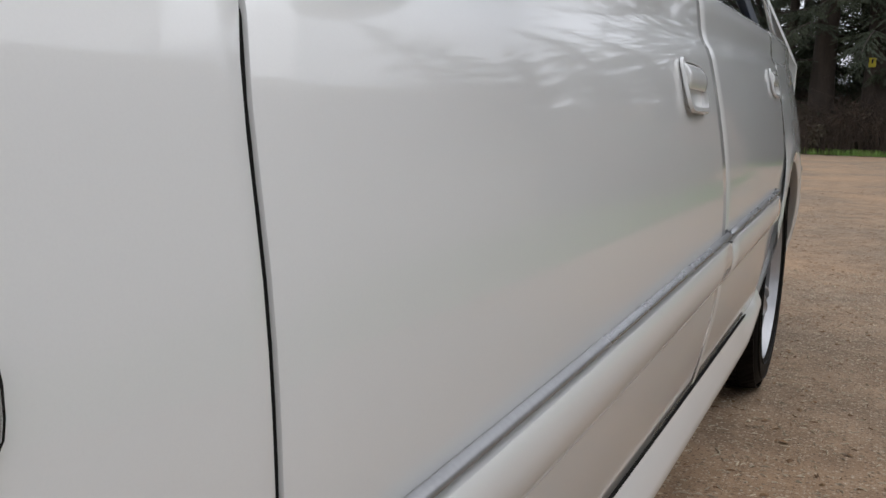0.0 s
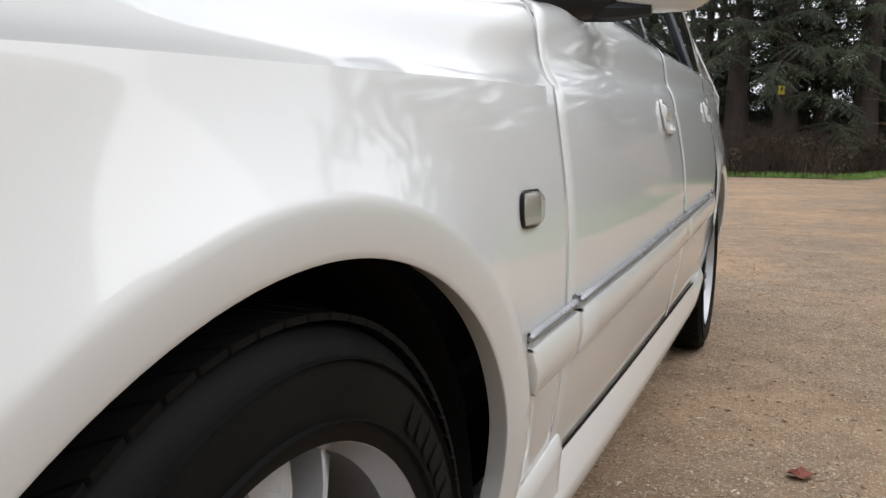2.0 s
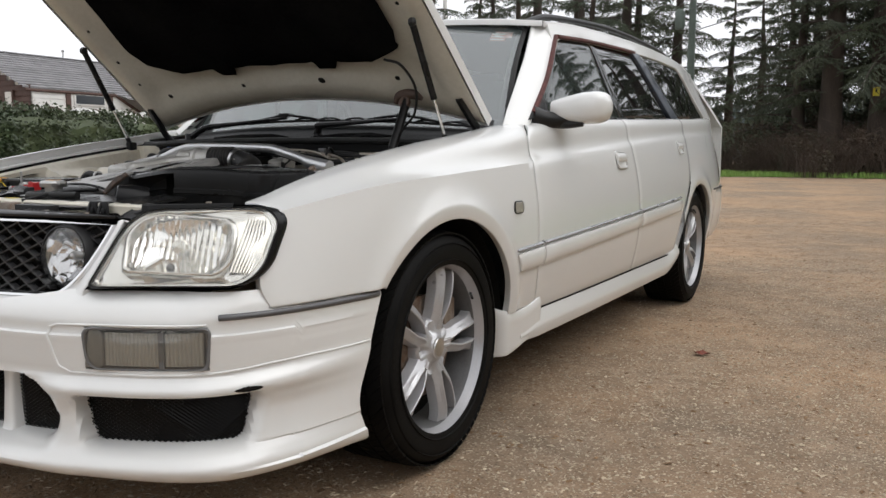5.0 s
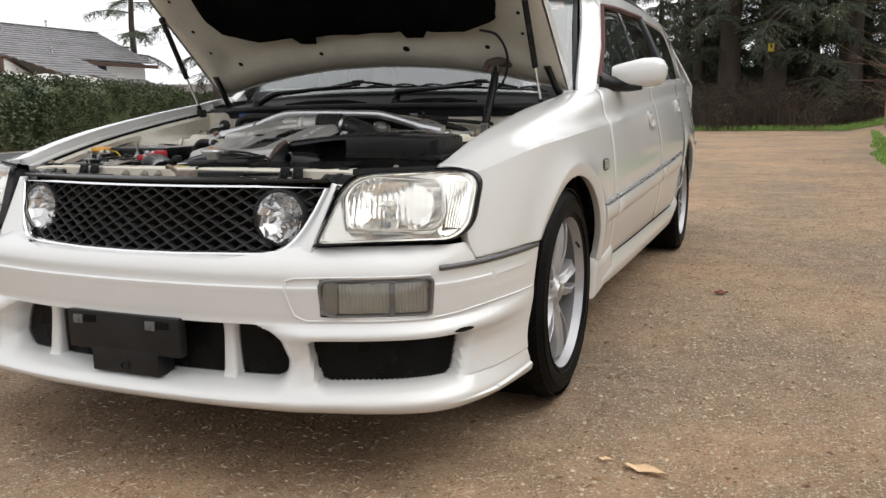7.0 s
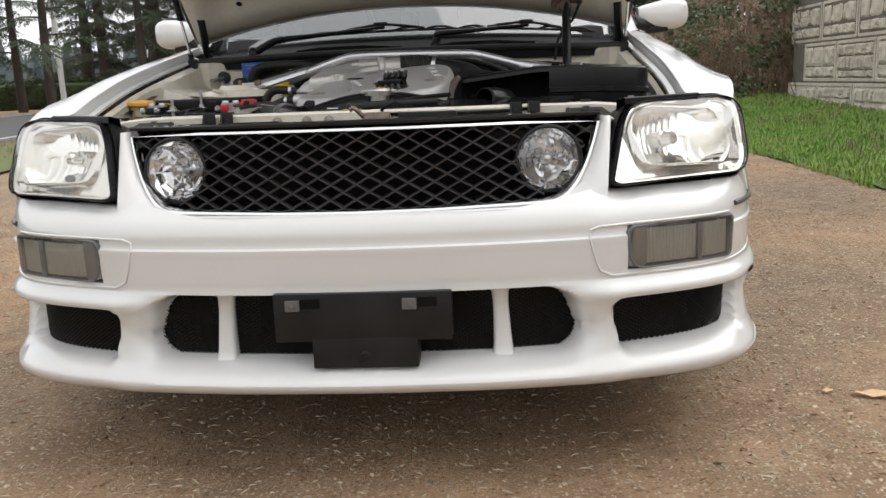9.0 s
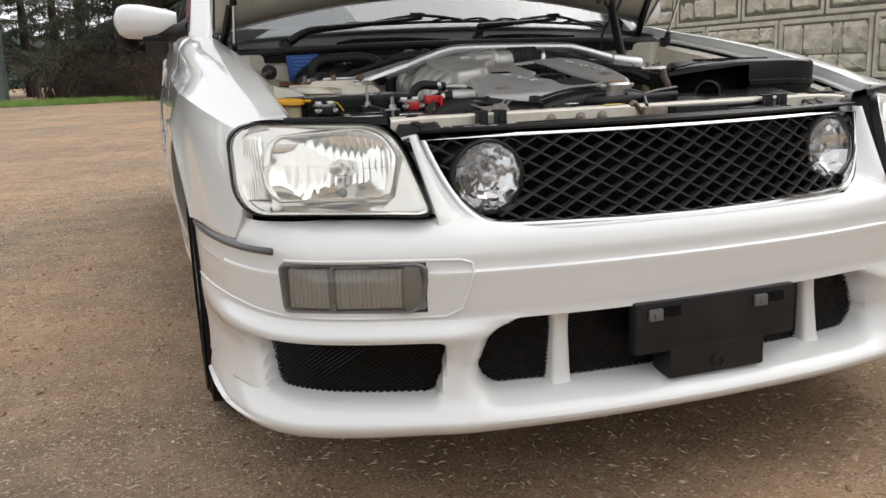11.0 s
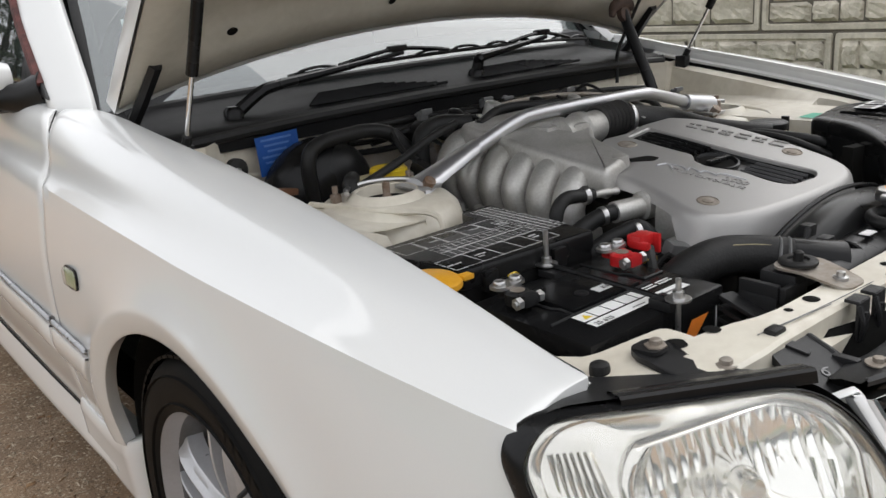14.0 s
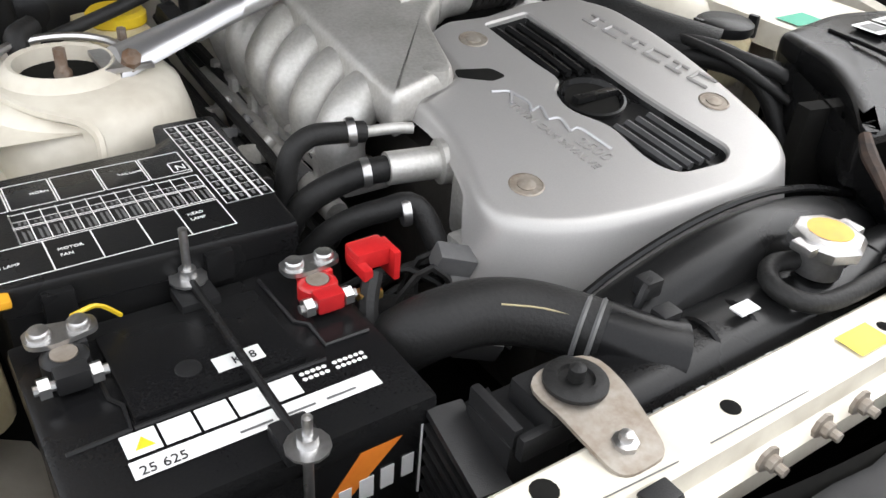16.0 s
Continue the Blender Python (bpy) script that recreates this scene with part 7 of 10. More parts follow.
COV = rounded([(-0.100, -0.070), (-0.112, -0.150), (-0.178, -0.172), (-0.172, -0.215), (-0.186, -0.275), (-0.203, -0.318), (-0.202, -0.356), (-0.150, -0.392), (-0.060, -0.412), (0.050, -0.424), (0.110, -0.414), (0.140, -0.375), (0.156, -0.285), (0.163, -0.180), (0.152, -0.105), (0.118, -0.060), (0.045, -0.052), (-0.010, -0.060), (-0.060, -0.052)], [0.006, 0.004, 0.006, 0.03, 0.04, 0.025, 0.026, 0.04, 0.06, 0.05, 0.04, 0.04, 0.06, 0.05, 0.02, 0.012, 0.008, 0.006, 0.012], 5)
SLOT = rounded([(-0.022, -0.082), (0.040, -0.078), (0.047, -0.195), (0.050, -0.262), (0.058, -0.320), (0.066, -0.371), (0.046, -0.384), (-0.010, -0.376), (-0.022, -0.352), (-0.018, -0.292), (-0.040, -0.252), (-0.033, -0.220), (-0.012, -0.206), (-0.018, -0.165)], [0.003, 0.004, 0.03, 0.03, 0.03, 0.010, 0.012, 0.014, 0.02, 0.014, 0.014, 0.012, 0.012, 0.03], 4)


def inset(ring, d):
    """The outline moved inwards by d."""
    out, n = [], len(ring)
    area = sum(ring[i - 1][0] * ring[i][1] - ring[i][0] * ring[i - 1][1] for i in range(n))
    for i in range(n):
        t = Vector((ring[(i + 1) % n][0] - ring[i - 1][0], ring[(i + 1) % n][1] - ring[i - 1][1])).normalized()
        q = Vector((-t.y, t.x)) * (d if area > 0 else -d)
        out.append((ring[i][0] + q.x, ring[i][1] + q.y))
    return out


def cover():
    """A flat silver shell with rounded edges, a deep front apron and an open slot for the coil cover."""
    bm = bmesh.new()
    rows = [[ez(x, y, h) for x, y in inset(COV, d)] for d, h in ((0.0150, 0.0), (0.0115, 0.0), (0.0080, 0.0010), (0.0042, 0.0042), (0.0015, 0.0085), (0.0, 0.0150))]

    def low(x, y):
        return 0.018 + 0.044 * max(0.0, min(1.0, (-0.300 - y) / 0.03)) + 0.012 * max(0.0, min(1.0, (x + 0.05) / 0.15)) * max(0.0, min(1.0, (-0.25 - y) / 0.1))
    # the apron leans out towards its foot at the front
    for d0, d1, f in ((-0.001, -0.008, 0.5), (-0.002, -0.015, 1.0), (0.002, -0.010, 1.0)):
        rows.append([ez(a[0] + (b[0] - a[0]) * k, a[1] + (b[1] - a[1]) * k, 0.015 + (low(*a) - 0.015) * f) for a, b in zip(inset(COV, d0), inset(COV, d1)) for k in [max(0.0, min(1.0, (-0.295 - a[1]) / 0.04))]])
    vs = grid(bm, rows, True)
    lip = [[ez(x, y, h) for x, y in inset(SLOT, d)] for d, h in ((-0.0045, 0.0), (-0.002, 0.0), (0.0, 0.002), (0.0005, 0.014))]
    ws = grid(bm, lip, True)
    bm.edges.ensure_lookup_table()

    def loop(v):
        return [bm.edges.get((v[i - 1], v[i])) for i in range(len(v))]
    bmesh.ops.triangle_fill(bm, use_beauty=True, edges=loop(vs[0]) + loop(ws[0]))
    return bm


# the block's colour carries the darkness under the cover
eng = part("engine", solid_box((-0.02, -0.16, 0.60), (0.30, 0.46, 0.20), 0.03), ENGINESHADE, car, "engine block coloured dark for the shade under its cover")
cov = part("engine_cover", cover(), COVER, eng, "silver grey engine cover", smooth=28)


def slot():
    bm = bmesh.new()
    vs = grid(bm, [[ez(x, y, h) for x, y in inset(SLOT, d)] for d, h in ((0.0006, 0.006), (0.002, 0.011), (0.006, 0.0115))], True)
    bm.faces.new(vs[-1])
    return bm


sl = part("cover_slot", slot(), SATIN, cov, "black ribbed coil cover")
for k in range(4):
    x0 = -0.008 + 0.0150 * k
    part("slot_rib", tube([ez(x0 - 0.004, -0.092, 0.006), ez(x0, -0.150, 0.005), ez(x0 + 0.001, -0.192 - 0.003 * k, 0.005)], 0.0048, 6, 2), SATIN, sl)
    part("slot_rib", tube([ez(x0 - 0.003, -0.290, 0.005), ez(x0 + 0.002, -0.330, 0.005), ez(x0 + 0.007, -0.370, 0.005)], 0.0045, 6, 2), SLOTRIB, sl)
part("oil_filler_hollow", lathe([(0.034, -0.004), (0.036, 0.003), (0.033, 0.004), (0.030, -0.002), (0.0, -0.002)], ez(0.004, -0.238, 0.008), (-0.07, -0.17, 1), 26), SATIN, sl)
part("filler_dark", lathe([(0.029, 0.0), (0.0, 0.0005)], ez(0.004, -0.238, 0.0085), (-0.07, -0.17, 1), 24), VOID, sl)
part("filler_bar", solid_box(ez(0.006, -0.240, 0.004), (0.056, 0.010, 0.007), 0.002), SATIN, sl)
for x, y in ((-0.152, -0.327), (-0.054, -0.104), (0.112, -0.307)):
    part("cover_bolt", lathe([(0.0165, 0), (0.0150, 0.001), (0.0145, -0.004), (0.0085, -0.005), (0.0085, 0.001), (0.005, 0.002), (0, 0.002)], ez(x, y, -0.0004), (-0.07, -0.17, 1), 22), GREYRUST, cov)
slope = Euler((math.atan(0.17), -math.atan(0.07), 0)).to_matrix().to_4x4()


def on_cover(x, y, turn, h=0.0026):
    return Matrix.Translation(ez(x, y, -h)) @ slope @ Euler((0, 0, radians(turn))).to_matrix().to_4x4()


part("raised_lettering", text_mesh("2500", 0.0195, on_cover(-0.072, -0.296, -78, 0.0005), 0.0012, spacing=1.0, shear=0.2), COVER, cov)
part("raised_lettering", text_mesh("TWIN CAM 24VALVE", 0.0128, on_cover(-0.094, -0.222, -84, 0.0005), 0.0012, shear=0.1), COVER, cov)
bm = bmesh.new()
for pts in (((-0.096, -0.196), (-0.078, -0.204), (-0.090, -0.222)), ((-0.078, -0.204), (-0.072, -0.226), (-0.079, -0.240)), ((-0.079, -0.240), (-0.066, -0.238), (-0.072, -0.258)), ((-0.072, -0.258), (-0.060, -0.262), (-0.064, -0.282)), ((-0.064, -0.282), (-0.052, -0.284), (-0.046, -0.322))):
    tube([ez(x, y, -0.001) for x, y in pts], 0.0017, 5, 5, True, bm)
part("raised_script", bm, ALLOY, cov, "raised script strokes")
# broad raised letters along the cover's far side, too worn to read
bm = bmesh.new()
for k, (w, l) in enumerate(((0.018, 0.020), (0.018, 0.022), (0.016, 0.020), (0.018, 0.022), (0.016, 0.020), (0.020, 0.024))):
    m = on_cover(0.092 + 0.0052 * k, -0.118 - 0.029 * k, -80, -0.0002)
    for x0, y0, x1, y1 in ((0, 0, l, 0), (0, w, l, w), (0, 0, 0, w) if k % 2 else (l * 0.5, 0, l * 0.5, w)):
        tube([m @ Vector((x0, y0, 0.0008)), m @ Vector((x1, y1, 0.0008))], 0.0022, 5, 1, True, bm)
tagged(part("raised_badge", bm, COVER, cov, "worn raised badge letters"), kind="stuff")
part("cover_notch", plate(rounded([(-0.108, -0.146), (-0.070, -0.160), (-0.064, -0.178), (-0.082, -0.180), (-0.112, -0.160)], 0.005, 3), lambda a, b, h: ez(a, b, -0.0006 + h), 0.001), VOID, cov)

# intake plenum and its runners
pl_bm = bmesh.new()
PLN = rounded([(-0.205, -0.188), (-0.118, -0.164), (-0.085, -0.060), (-0.030, -0.010), (-0.030, 0.150), (-0.205, 0.165)], [0.014, 0.012, 0.02, 0.03, 0.03, 0.03], 5)
pz = lambda x, y, h: Vector((x, y, 0.776 + 0.05 * (x + 0.11) + 0.13 * (y + 0.1) - h))
vs = grid(pl_bm, [[pz(x, y, h) for x, y in inset(PLN, d)] for d, h in ((0.0110, 0.0), (0.0090, 0.0), (0.0055, 0.001), (0.0022, 0.0045), (0.0, 0.011), (0.0, 0.030), (0.006, 0.048))], True)
pl_bm.faces.new(vs[0])
plen = part("intake_plenum", pl_bm, CAST, eng, "cast aluminium intake plenum", 30)
part("plenum_boss", lathe([(0.014, -0.02), (0.014, 0.004), (0.010, 0.006), (0.0, 0.006)], pz(-0.138, -0.156, 0.004), (0, 0, 1), 14), CAST, plen)
for k in range(6):
    y = -0.128 + k * 0.057
    dz = 0.006 * k - 0.014
    part("intake_runner", tube([(-0.120, y + 0.018, 0.752 + dz), (-0.165, y + 0.014, 0.756 + dz), (-0.205, y + 0.006, 0.745 + dz), (-0.231, y - 0.002, 0.716 + dz), (-0.230, y - 0.006, 0.686 + dz), (-0.214, y - 0.008, 0.655)], [0.021, 0.024, 0.0268, 0.0268, 0.0245, 0.020], 18, 6), CAST, plen, "ribbed intake runner")
    part("runner_flange", join(solid_box((-0.216, y - 0.010, 0.655), (0.056, 0.050, 0.018), 0.006), lathe([(0.009, -0.02), (0.009, 0.012), (0.006, 0.014), (0, 0.015)], (-0.244, y + 0.016, 0.662), (0, 0, 1), 8)), CAST, plen)
    part("runner_bolt", lathe([(0.008, 0), (0.008, 0.008), (0, 0.009)], (-0.243, y - 0.030, 0.668), (-0.4, 0, 1), 8), STEEL, plen)
part("injector_rail", tube([(-0.256, -0.17, 0.636), (-0.256, 0.19, 0.650)], 0.013, 10, 1), CAST, plen)
part("throttle_body", join(lathe([(0.029, -0.05), (0.029, 0.0), (0.035, 0.005), (0.035, 0.015), (0.029, 0.02), (0.029, 0.06)], (-0.050, 0.012, 0.778), (1, 0.12, 0.02), 24), solid_box((-0.068, 0.002, 0.780), (0.044, 0.044, 0.040), 0.014), solid_box((-0.10, 0.040, 0.780), (0.05, 0.06, 0.036), 0.01)), CAST, eng)
part("intake_elbow", tube([(0.01, 0.020, 0.783), (0.06, 0.026, 0.783), (0.12, 0.026, 0.772), (0.19, -0.01, 0.755), (0.22, -0.08, 0.735), (0.28, -0.17, 0.72)], [0.029, 0.030, 0.031, 0.033, 0.034], 16, 6), RUBBER, eng)
for k in range(7):
    q = 0.0 + k * 0.012
    part("elbow_rib", lathe([(0.029, -0.002), (0.033, 0), (0.029, 0.002)], (0.012 + q, 0.021 + 0.08 * q, 0.783), (1, 0.1, 0), 20), DARKMETAL, eng)
part("hose_clamp", lathe([(0.0325, -0.005), (0.034, 0), (0.0325, 0.005)], (0.100, 0.027, 0.777), (1, -0.05, -0.15), 22), STEEL, eng)
# coolant and vacuum hoses beside the cover
hose_specs = (
    ([(-0.318, -0.185, 0.672), (-0.312, -0.182, 0.716), (-0.292, -0.180, 0.733), (-0.262, -0.181, 0.732), (-0.235, -0.182, 0.728)], 0.0105),
    ([(-0.33, -0.20, 0.640), (-0.31, -0.205, 0.680), (-0.265, -0.215, 0.703), (-0.220, -0.222, 0.707)], 0.0125),
    ([(-0.335, -0.225, 0.625), (-0.30, -0.240, 0.668), (-0.260, -0.258, 0.688), (-0.226, -0.276, 0.686), (-0.215, -0.335, 0.60)], 0.011),
    ([(-0.30, -0.27, 0.60), (-0.27, -0.33, 0.63), (-0.20, -0.36, 0.62)], 0.013),
)
for pts, r in hose_specs:
    part("coolant_hose", tube(pts, r, 12, 6), RUBBER, eng, "black coolant hose")
part("hose_pipe", tube([(-0.240, -0.182, 0.728), (-0.205, -0.186, 0.727), (-0.185, -0.190, 0.725)], 0.0058, 10, 3), CAST, eng)
part("water_outlet", join(lathe([(0.016, -0.02), (0.016, 0.03), (0.022, 0.032), (0.022, 0.05)], (-0.212, -0.224, 0.706), (1, -0.2, 0.0), 16), solid_box((-0.168, -0.285, 0.678), (0.03, 0.06, 0.07), 0.012), solid_box((-0.19, -0.315, 0.655), (0.05, 0.035, 0.04), 0.008)), CAST, eng)
for p in ((-0.252, -0.217, 0.705), (-0.248, -0.181, 0.730), (-0.240, -0.268, 0.688)):
    part("hose_clamp", lathe([(0.0138, -0.004), (0.0145, 0), (0.0138, 0.004)], p, (1, -0.3, 0.1), 16), STEEL, eng)
for p, s in (((-0.228, -0.330, 0.668), (0.036, 0.022, 0.022)), ((-0.222, -0.348, 0.642), (0.04, 0.024, 0.02)), ((-0.228, -0.372, 0.606), (0.045, 0.024, 0.022))):
    part("plug_connector", solid_box(p, s, 0.004, Euler((0.2, 0.3, -0.3)).to_matrix().to_4x4()), TRIMGREY, eng)
for k in range(10):
    rr = random.Random(k + 50)
    p = [(-0.30 + rr.uniform(-0.05, 0.03), -0.30 + rr.uniform(-0.05, 0.05), 0.58 + rr.uniform(0, 0.03)), (-0.24 + rr.uniform(-0.02, 0.02), -0.33 + rr.uniform(-0.03, 0.03), 0.64 + rr.uniform(-0.02, 0.03)), (-0.20 + rr.uniform(-0.02, 0.02), -0.36 + rr.uniform(-0.02, 0.02), 0.59)]
    part("wire", tube(p, 0.0035, 6, 4), RUBBER, eng)

# radiator, upper hose, shroud
rad = part("radiator", solid_box((0.06, -0.520, 0.50), (0.66, 0.035, 0.30)), VOID, car, "radiator with a black plastic tank")
tank_bm = bmesh.new()
rows = []
for k in range(21):
    x = -0.245 + 0.60 * k / 20
    e = 1 if 0 < k < 20 else 0.9
    rows.append([(x, -0.518 + 0.036 * e * math.copysign(abs(math.cos(a)) ** 0.8, math.cos(a)), 0.664 + 0.026 * e * math.copysign(abs(math.sin(a)) ** 0.8, math.sin(a)) - 0.008 * abs(k - 10) / 10) for a in [2 * math.pi * j / 16 for j in range(16)]])
vs = grid(tank_bm, rows, True)
tank_bm.faces.new(vs[0])
tank_bm.faces.new(vs[-1])
rt = part("radiator_tank", tank_bm, SATIN, rad, "black plastic radiator tank")
for k in range(9):
    x = -0.17 + k * 0.045
    part("tank_rib", lathe([(0.0262, -0.0025), (0.0278, 0), (0.0262, 0.0025)], (x, -0.518, 0.6625), (1, 0, 0), 20), SATIN, rt)
for k in range(52):
    part("crimp_tab", solid_box((-0.24 + k * 0.0112, -0.555, 0.660), (0.0085, 0.006, 0.016)), STEEL if k % 7 == 0 else TRIMGREY, rt, "", 0)
part("tank_sticker", plate([(-0.096, -0.530), (-0.074, -0.530), (-0.074, -0.517), (-0.096, -0.517)], lambda a, b, h: Vector((a, b, 0.6935 - h)), 0.0016), WHITE, rt)
cap = part("radiator_cap", join(lathe([(0.020, -0.03), (0.020, -0.004)], (0.016, -0.517, 0.722), (0, 0, 1), 20), lathe([(0.031, -0.006), (0.032, 0.003), (0.028, 0.008), (0.019, 0.010), (0, 0.010)], (0.016, -0.517, 0.722), (0, 0, 1), 8), solid_box((0.016, -0.517, 0.724), (0.076, 0.020, 0.008), 0.003)), STEEL, rad, "metal radiator cap")
part("cap_label", lathe([(0.019, 0), (0, 0.0006)], (0.016, -0.517, 0.7322), (0, 0, 1), 18), mat("amber_cap_label", (0.80, 0.42, 0.05), (0.7, 0.34, 0.05), scale=60, rough=0.5), cap)
part("overflow_hose", tube([(0.04, -0.525, 0.70), (-0.02, -0.500, 0.700), (-0.046, -0.520, 0.697), (-0.030, -0.552, 0.696), (0.05, -0.556, 0.698), (0.14, -0.545, 0.700)], 0.0085, 10, 6), RUBBER, rad, "black overflow hose")
part("upper_hose", tube([(-0.315, -0.330, 0.59), (-0.322, -0.380, 0.645), (-0.300, -0.405, 0.676), (-0.262, -0.418, 0.684), (-0.225, -0.440, 0.682), (-0.190, -0.480, 0.676), (-0.175, -0.500, 0.672)], 0.0265, 18, 6), RUBBER, rad, "thick black radiator hose")
for p, ax in (((-0.196, -0.474, 0.677), (0.7, -1, -0.1)), ((-0.204, -0.466, 0.678), (0.7, -1, -0.1))):
    part("spring_clamp", lathe([(0.0270, -0.002), (0.0288, 0), (0.0270, 0.002)], p, ax, 20), TRIMGREY, rad)
part("radiator_neck", tube([(-0.192, -0.478, 0.676), (-0.172, -0.504, 0.672), (-0.155, -0.518, 0.666)], [0.0275, 0.0285, 0.033], 18, 4), SATIN, rad, "black radiator neck")
part("hose_print", tube([(-0.262, -0.4375, 0.7045), (-0.235, -0.4545, 0.7020), (-0.215, -0.474, 0.6985)], 0.0007, 4, 3), TANK, rad)
sh_bm = bmesh.new()
rows = []
for k in range(17):
    t = k / 16
    x = -0.185 + 0.40 * t
    top = 0.672 + 0.046 * math.sin(math.pi * min(1, t * 1.05)) ** 0.8
    rows.append([(x, -0.430, top - 0.10), (x, -0.432, top - 0.022), (x, -0.438, top - 0.006), (x, -0.450, top), (x, -0.472, top - 0.004), (x, -0.486, top - 0.016), (x, -0.492, top - 0.050)])
grid(sh_bm, rows)
part("fan_shroud", sh_bm, SATIN, rad, "black fan shroud")
part("shroud_rim", tube([(-0.185 + 0.40 * k / 12, -0.4365, 0.674 + 0.046 * math.sin(math.pi * min(1, k / 12 * 1.05)) ** 0.8) for k in range(13)], 0.0035, 6, 2), SATIN, rad)
part("shroud_clip", join(solid_box((-0.143, -0.472, 0.702), (0.018, 0.016, 0.016), 0.003), solid_box((-0.150, -0.500, 0.694), (0.020, 0.016, 0.012), 0.003), tube([(-0.158, -0.478, 0.690), (-0.150, -0.476, 0.706), (-0.135, -0.470, 0.706)], 0.004, 6, 3)), BLACK, rad)
mt_ob = part("radiator_mount", plate(rounded([(-0.300, -0.505), (-0.235, -0.505), (-0.240, -0.555), (-0.250, -0.600), (-0.292, -0.600), (-0.297, -0.555)], [0.03, 0.03, 0.02, 0.014, 0.014, 0.02], 5), lambda a, b, h: Vector((a, b, 0.7015 - 0.010 * max(0, (-0.545 - b) / 0.05 if b > -0.595 else 1) - h)), 0.003), GREYRUST, car, "rust-stained radiator mount bracket")
part("mount_rubber", join(lathe([(0.0225, 0), (0.0225, 0.003), (0.020, 0.005), (0.013, 0.005), (0.012, 0.002), (0.0, 0.002)], (-0.268, -0.527, 0.7015), (0, 0, 1), 26), lathe([(0.006, 0.0), (0.006, 0.010), (0.003, 0.012), (0, 0.012)], (-0.268, -0.527, 0.7045), (0, 0, 1), 10)), RUBBER, mt_ob)
part("mount_bolt", lathe([(0.009, 0), (0.009, 0.004), (0.005, 0.005), (0.005, 0.010), (0, 0.011)], (-0.272, -0.580, 0.693), (0, 0, 1), 8), STEEL, mt_ob)
part("radiator_end", solid_box((-0.290, -0.508, 0.632), (0.070, 0.052, 0.085), 0.010), BLACK, rad)
part("mount_block", solid_box((-0.272, -0.518, 0.684), (0.052, 0.046, 0.022), 0.006), BLACK, rad)
part("mount_guard", solid_box((-0.318, -0.508, 0.676), (0.008, 0.050, 0.024), 0.003), BLACK, rad)
part("mount_guard", solid_box((-0.296, -0.538, 0.676), (0.050, 0.008, 0.020), 0.003), BLACK, rad)
for k in range(7):
    part("end_rib", solid_box((-0.338, -0.508, 0.575 + 0.014 * k), (0.030, 0.070, 0.005), 0.001, Euler((0.3, 0.15, 0)).to_matrix().to_4x4()), BLACK, rad)
part("shroud_leg", tube([(-0.345, -0.425, 0.56), (-0.325, -0.465, 0.63), (-0.290, -0.475, 0.655)], 0.009, 6, 4), BLACK, rad)

# strut brace over the engine
br = part("strut_brace", tube([(-0.310, 0.058, 0.757), (-0.259, 0.060, 0.775), (-0.193, 0.060, 0.798), (-0.155, 0.060, 0.809), (-0.120, 0.060, 0.815), (-0.04, 0.060, 0.816), (0.09, 0.060, 0.814), (0.19, 0.060, 0.811), (0.225, 0.060, 0.806), (0.29, 0.060, 0.789), (0.39, 0.058, 0.760)], 0.0125, 16, 6), BRACE, car, "satin silver strut brace")
sleeve = bmesh.new()
rows = []
for k in range(9):
    t = k / 8
    c = Vector((-0.402, 0.042, 0.734)).lerp(Vector((-0.258, 0.060, 0.775)), t)
    w, h = 0.033 - 0.014 * t, 0.024 - 0.005 * t
    rows.append([c + Vector((0.3 * math.sin(a) * h, w * math.cos(a), h * (math.sin(a) if math.sin(a) > 0 else 0.25 * math.sin(a)))) for a in [2 * math.pi * j / 16 for j in range(16)]])
vs = grid(sleeve, rows, True)
sleeve.faces.new(vs[0])
sleeve.faces.new(vs[-1])
part("brace_sleeve", sleeve, BRACE, br, "flattened brace end")
part("brace_sleeve", tube([(0.335, 0.057, 0.774), (0.42, 0.052, 0.758)], [0.017, 0.019], 14, 2), BRACE, br)
for s in (1, -1):
    ringpts = [(s * (0.447 + 0.062 * math.cos(a)), 0.052 + 0.062 * math.sin(a), 0.752) for a in [math.pi * (0.1 + 1.0 * k / 8) if s < 0 else math.pi * (0.1 + 1.0 * k / 8) for k in range(9)]]
    part("brace_ring", join(tube(ringpts, 0.0045, 8, 2), solid_box((s * 0.392, 0.040, 0.746), (0.05, 0.06, 0.006), 0.002)), STEEL, br)
    part("brace_bolt", lathe([(0.010, -0.01), (0.010, 0.012), (0, 0.013)], (s * 0.388, 0.020, 0.748), (0, -0.6, 0.8), 8), RUSTY, br)

# brake master cylinder, booster, blue plate
bo = part("brake_booster", lathe([(0.0, -0.05), (0.05, -0.048), (0.095, -0.030), (0.112, 0.0), (0.112, 0.03), (0.09, 0.06)], (-0.415, 0.300, 0.690), (0, 1, 0.1), 36), SATIN, car, "black brake booster")
part("master_cylinder", tube([(-0.40, 0.26, 0.690), (-0.37, 0.12, 0.680)], 0.020, 12, 1), CAST, bo)
part("brake_reservoir", solid_box((-0.365, 0.168, 0.716), (0.075, 0.110, 0.050), 0.016), TANK, bo, "cloudy brake fluid reservoir")
part("reservoir_cap", lathe([(0.031, 0), (0.033, 0.002), (0.033, 0.012), (0.029, 0.016), (0, 0.017)], (-0.360, 0.165, 0.741), (0, 0, 1), 24), YELLOW, bo, "yellow reservoir cap")
bp = bmesh.new()
